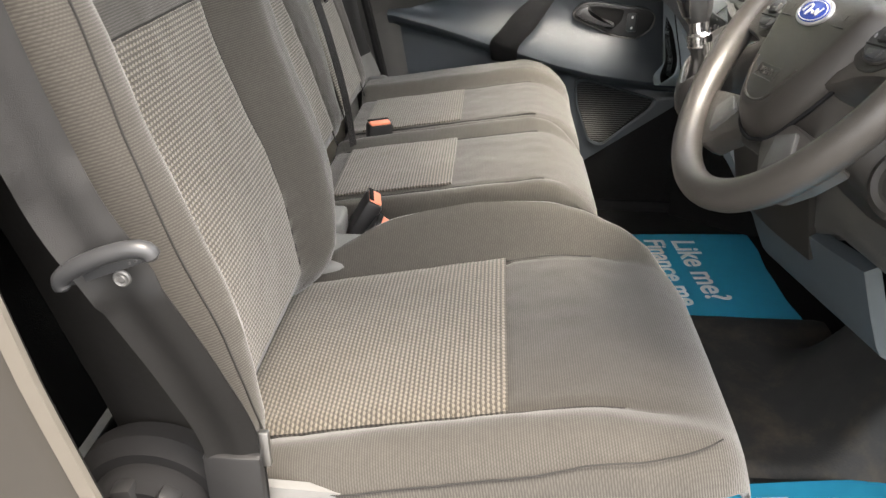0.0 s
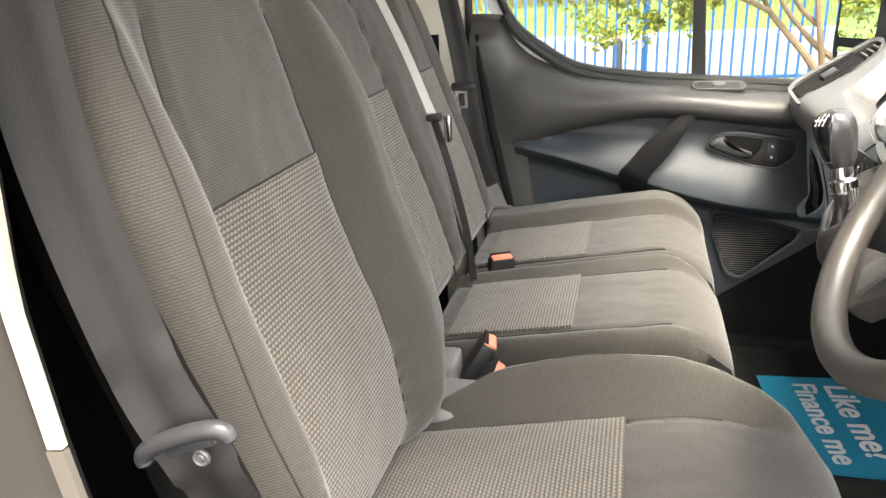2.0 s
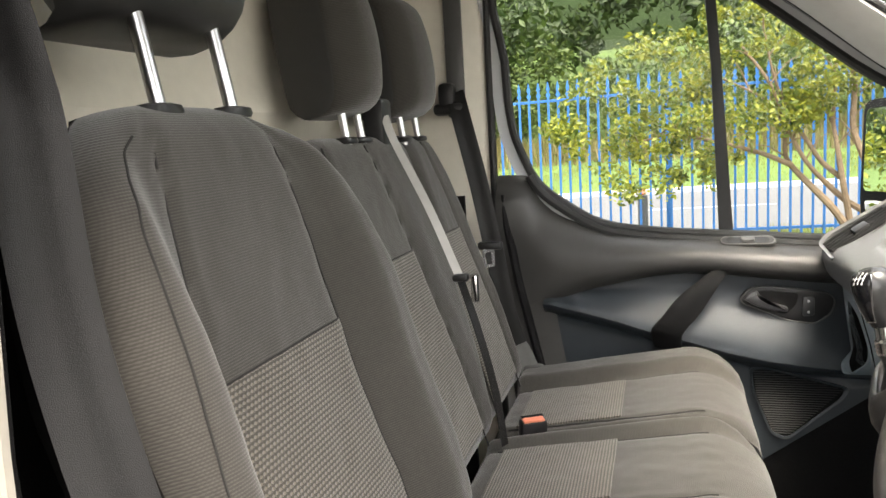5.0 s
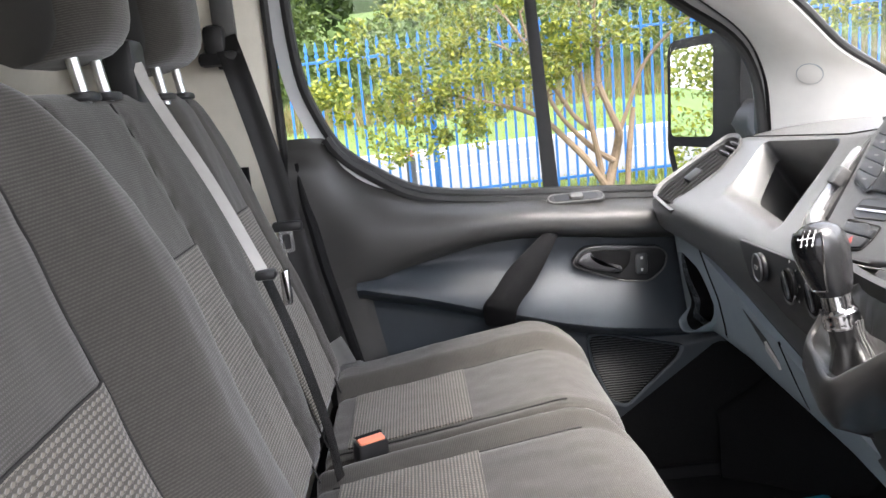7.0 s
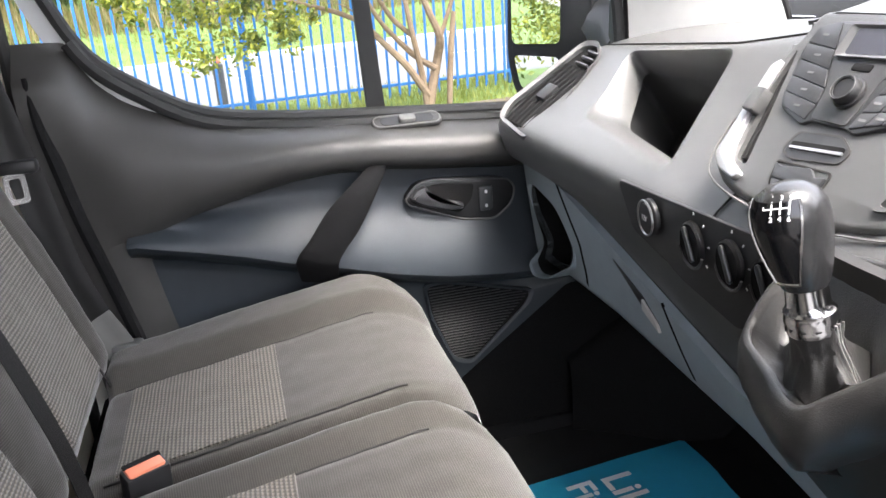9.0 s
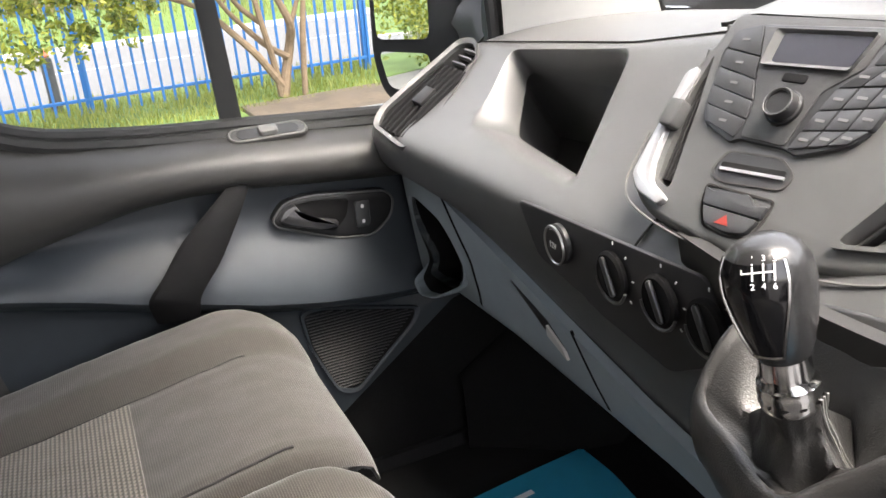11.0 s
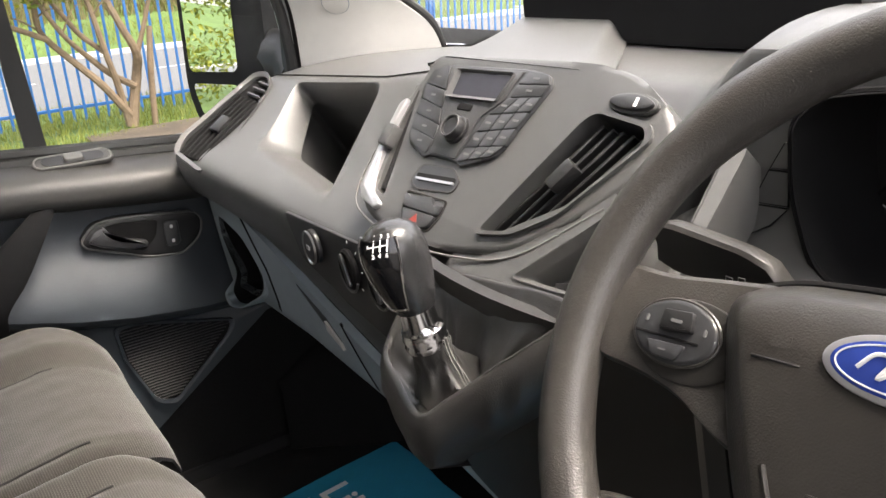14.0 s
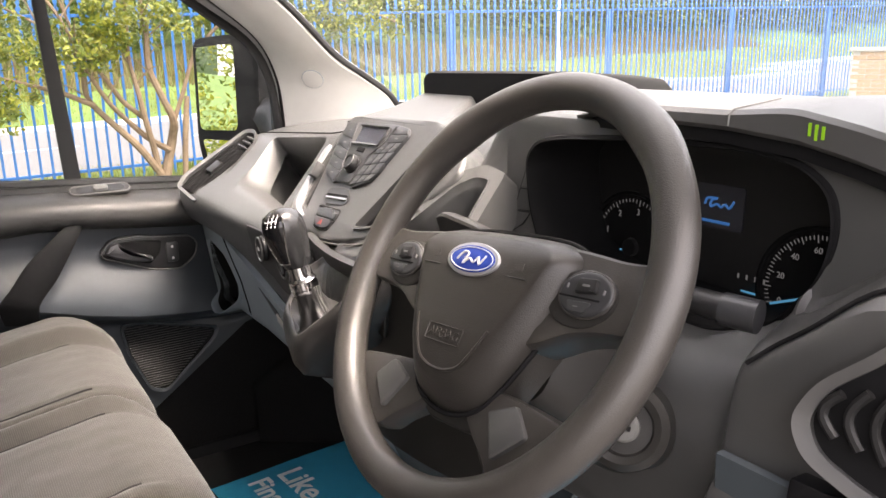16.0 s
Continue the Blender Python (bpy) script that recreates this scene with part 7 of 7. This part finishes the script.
near_pillar()
solid("rear_trim", box((-0.335, -0.785, 0.0), (-0.315, 0.785, 0.90), 0.006), "carpet", "black carpet trim on the lower bulkhead", "trim", "structure")
solid("sill_right", box((0.10, -0.90, -0.12), (1.05, -0.78, -0.01), 0.015), "black", "black plastic driver's door sill", "sill", "structure")
solid("sill_left", box((-0.05, 0.78, -0.12), (1.05, 0.90, 0.03), 0.015), "matt_black", "black plastic passenger door sill", "sill", "structure")
solid("side_lining", loft([[(0.45, y, 0.0), (1.25, y, 0.0), (1.25, y, 0.62), (0.80, y, 0.62), (0.80, y, 0.30)] for y in (0.792, 0.80)]), "carpet", "black footwell side lining", "trim", "structure")


def wheel_arch():
    def arch(u, v):
        a = radians(90 * v)
        return (0.86 + 0.36 * u, 0.79 - 0.20 * math.sin(a) * step(u, -0.2, 0.9), 0.36 * math.cos(a) * (0.4 + 0.6 * u))
    return solid("wheel_arch", sheet(arch, span(0, 1, 14), span(0, 1, 14), 0.01), "carpet", "black wheel arch bulge in the footwell", "trim", "structure")


wheel_arch()


def a_pillar(side):
    name = "a_pillar_left" if side > 0 else "a_pillar_right"
    ob = thing(name, "pale grey windscreen pillar trim", "pillar", (1.0, 0.75 * side, 0.9), kind="structure")
    door_side = spline([(1.0, 0.815, 0.60), (0.998, 0.812, 0.80), (0.982, 0.805, 0.905), (0.932, 0.795, 0.99), (0.812, 0.775, 1.08), (0.63, 0.755, 1.225), (0.42, 0.735, 1.36)], 6)
    glass_side = spline([(1.27, 0.735, 0.78), (1.22, 0.705, 0.838), (1.14, 0.685, 0.888), (1.055, 0.662, 0.938), (0.93, 0.63, 1.045), (0.72, 0.60, 1.20), (0.50, 0.58, 1.345)], 6)
    def f(u, v):
        i = round(u)
        a, b = door_side[i], glass_side[i]
        p = a.lerp(b, v)
        bulge = 0.02 * math.sin(math.pi * v)
        return (p.x - bulge, (p.y - bulge * 0.6) * side, p.z - bulge * 0.3)
    part("trim", sheet(f, [float(i) for i in range(len(door_side))], span(0, 1, 12), 0.008), "pillar", ob, "pale grey grained pillar trim")
    part("seal", tube([(p.x + 0.004, (p.y + 0.008) * side, p.z) for p in door_side], 0.012, 8), "rubber", ob, "black rubber door seal")
    part("outer_pillar", tube([(p.x + 0.035, (p.y + 0.045) * side, p.z + 0.01) for p in door_side], 0.034, 10), "paint", ob, "silver painted outer pillar")
    part("glass_band", tube([(p.x + 0.006, p.y * side, p.z + 0.004) for p in glass_side], 0.008, 8), "rubber", ob, "black windscreen edge band")
    if side > 0:
        i, v = min(((i, v) for i in range(2, len(door_side) - 2) for v in span(0.2, 0.8, 12)), key=lambda q: (Vector(f(*q)) - Vector((1.034, 0.729, 0.889))).length)
        c = Vector(f(i, v))
        du, dv = Vector(f(i + 1, v)) - Vector(f(i - 1, v)), Vector(f(i, v + 0.05)) - Vector(f(i, v - 0.05))
        nrm = du.cross(dv).normalized()
        nrm = nrm if nrm.y < 0 else -nrm
        m = axes(c + nrm * 0.0090, du.normalized(), nrm.cross(du.normalized()))
        part("round_cap", lathe([(0.001, 0), (0.024, 0), (0.024, 0.002), (0.022, 0.0025), (0.001, 0.003)], 36, m), "pillar", ob, "round blanking cap")
        part("cap_ring", tube([m @ Vector((0.0242 * math.cos(t), 0.0242 * math.sin(t), 0.0005)) for t in span(0, 2 * math.pi, 36)[:-1]], 0.0014, 5, loop=True), "dash_low", ob)
    return ob, glass_side


_, edge_line = a_pillar(1)
a_pillar(-1)


def windscreen():
    def f(u, v):
        p = edge_line[round(v)]
        y = p.y * (1 - 2 * u)
        return (p.x + 0.012 + 0.10 * (1 - (1 - 2 * u) ** 2), y, p.z + 0.012)
    o = solid("windscreen", sheet(f, span(0, 1, 16), [float(i) for i in range(len(edge_line))], 0.004), "dusty_glass", "clear laminated windscreen with pale glare mixed into the glass", "windscreen", "structure")
    o.visible_shadow = False
    return o


windscreen()
solid("scuttle", loft([[(1.27, y, 0.70), (1.30, y, 0.82), (1.42, y, 0.80), (1.55, y, 0.74), (1.55, y, 0.60)] for y in span(-0.80, 0.80, 8)]), "black", "black plastic scuttle below the windscreen", "scuttle", "structure")
solid("bonnet", sheet(lambda u, v: (1.50 + 0.70 * u, -0.78 + 1.56 * v, 0.72 - 0.28 * u - 0.05 * (2 * v - 1) ** 2), span(0, 1, 14), span(0, 1, 20), 0.02), "paint", "silver painted sloping bonnet", "bonnet", "structure")


def door_mirror():
    ob = thing("door_mirror", "large black door mirror with a small wide-angle glass below", "mirror", (0.95, 1.0, 0.80))
    m = axes((0.930, 1.062, 0.848), (0.40, -0.90, 0), (0.04, 0.0, 1.0)) @ Matrix.Diagonal((1.12, 1.16, 1, 1))
    # mirror faces back towards the driver
    def prof(k):
        return smooth_poly([(-0.086 * k, 0.117 * k), (0.125 * k, 0.128 * k), (0.125 * k, -0.16 * k), (0.05 * k, -0.20 * k), (-0.06 * k, -0.185 * k), (-0.085 * k, -0.12 * k)], 0.03, 5)
    rings = [[m @ Vector((x, y, z)) for x, y in prof(k)] for k, z in ((0.93, 0.012), (1.0, 0.008), (1.0, -0.03), (0.9, -0.08), (0.6, -0.12))]
    part("housing", loft(rings), "matt_black", ob, "black plastic mirror housing")
    up = smooth_poly([(-0.070, 0.098), (0.056, 0.104), (0.058, -0.082), (-0.068, -0.085)], 0.016, 4)
    part("mirror_glass", prism(up, 0.002, m @ Matrix.Translation((0, 0, 0.0125))), "mirror", ob, "rectangular mirror glass", smooth=False)
    lo = smooth_poly([(-0.064, -0.105), (0.056, -0.105), (0.058, -0.150), (0.02, -0.172), (-0.043, -0.165)], 0.014, 4)
    part("wide_glass", prism(lo, 0.002, m @ Matrix.Translation((0, 0, 0.0125))), "mirror", ob, "small wide-angle mirror glass", smooth=False)
    part("arm", tube([m @ Vector((0.0, -0.05, -0.05)), (1.01, 0.90, 0.78), (1.0, 0.86, 0.74)], 0.035, 12, squash=1.6), "black", ob, "black mirror arm")
    part("sail_panel", prism([(0.972, 0.66), (1.03, 0.66), (1.02, 0.86), (0.978, 0.92)], 0.02, axes((0, 0.85, 0), (1, 0, 0), (0, 0, 1))), "black", ob)
    return ob


door_mirror()


def van_body():
    """The load body behind the cab, which the mirror shows."""
    ob = thing("van_body", "white painted van side behind the cab", "van body", (-1.6, 0.0, 0.0), kind="structure")
    for s in (-1, 1):
        part("side_panel", sheet(lambda u, v: (-3.4 + 3.3 * u, s * (0.97 - 0.10 * step(v, 0.5, 1.0) * v), -0.28 + 1.75 * v), span(0, 1, 10), span(0, 1, 14), 0.02), "white", ob)
    part("roof", box((-3.4, -0.88, 1.45), (-0.36, 0.88, 1.48), 0.01), "white", ob)
    return ob


van_body()


def floor_tunnel():
    def f(u, v):
        side = step(v, 0.245, 0.215) * step(v, -0.262, -0.232)
        rise = 0.22 * step(u, 0.90, 1.10) * step(v, 0.12, -0.02) * step(v, -0.262, -0.20)
        return (u, v, -0.003 + 0.016 * side + rise + 0.004 * noise.noise((u * 9, v * 9, 2)) * side)
    return solid("floor_tunnel", sheet(f, span(0.40, 1.25, 44), span(0.25, -0.27, 40), 0.006), "mat_rubber", "worn dusty rubber covering over the floor tunnel", "floor covering", "structure")


floor_tunnel()


def knee_panel():
    def f(u, v):
        y = -0.100 - 0.33 * u
        x = lerp(v, [(0, 0.85), (0.06, 0.815), (0.16, 0.793), (0.5, 0.782), (1.0, 0.768)]) + 0.02 * (1 - v)
        return (x + 0.03 * u, y, 0.335 + 0.03 * u + (0.105 + 0.02 * u) * v)
    return solid("knee_panel", sheet(f, span(0, 1, 16), span(0, 1, 20), 0.02), "dash_dark", "blue-grey plastic panel under the steering column, coloured as in shade", "trim", "structure")


knee_panel()
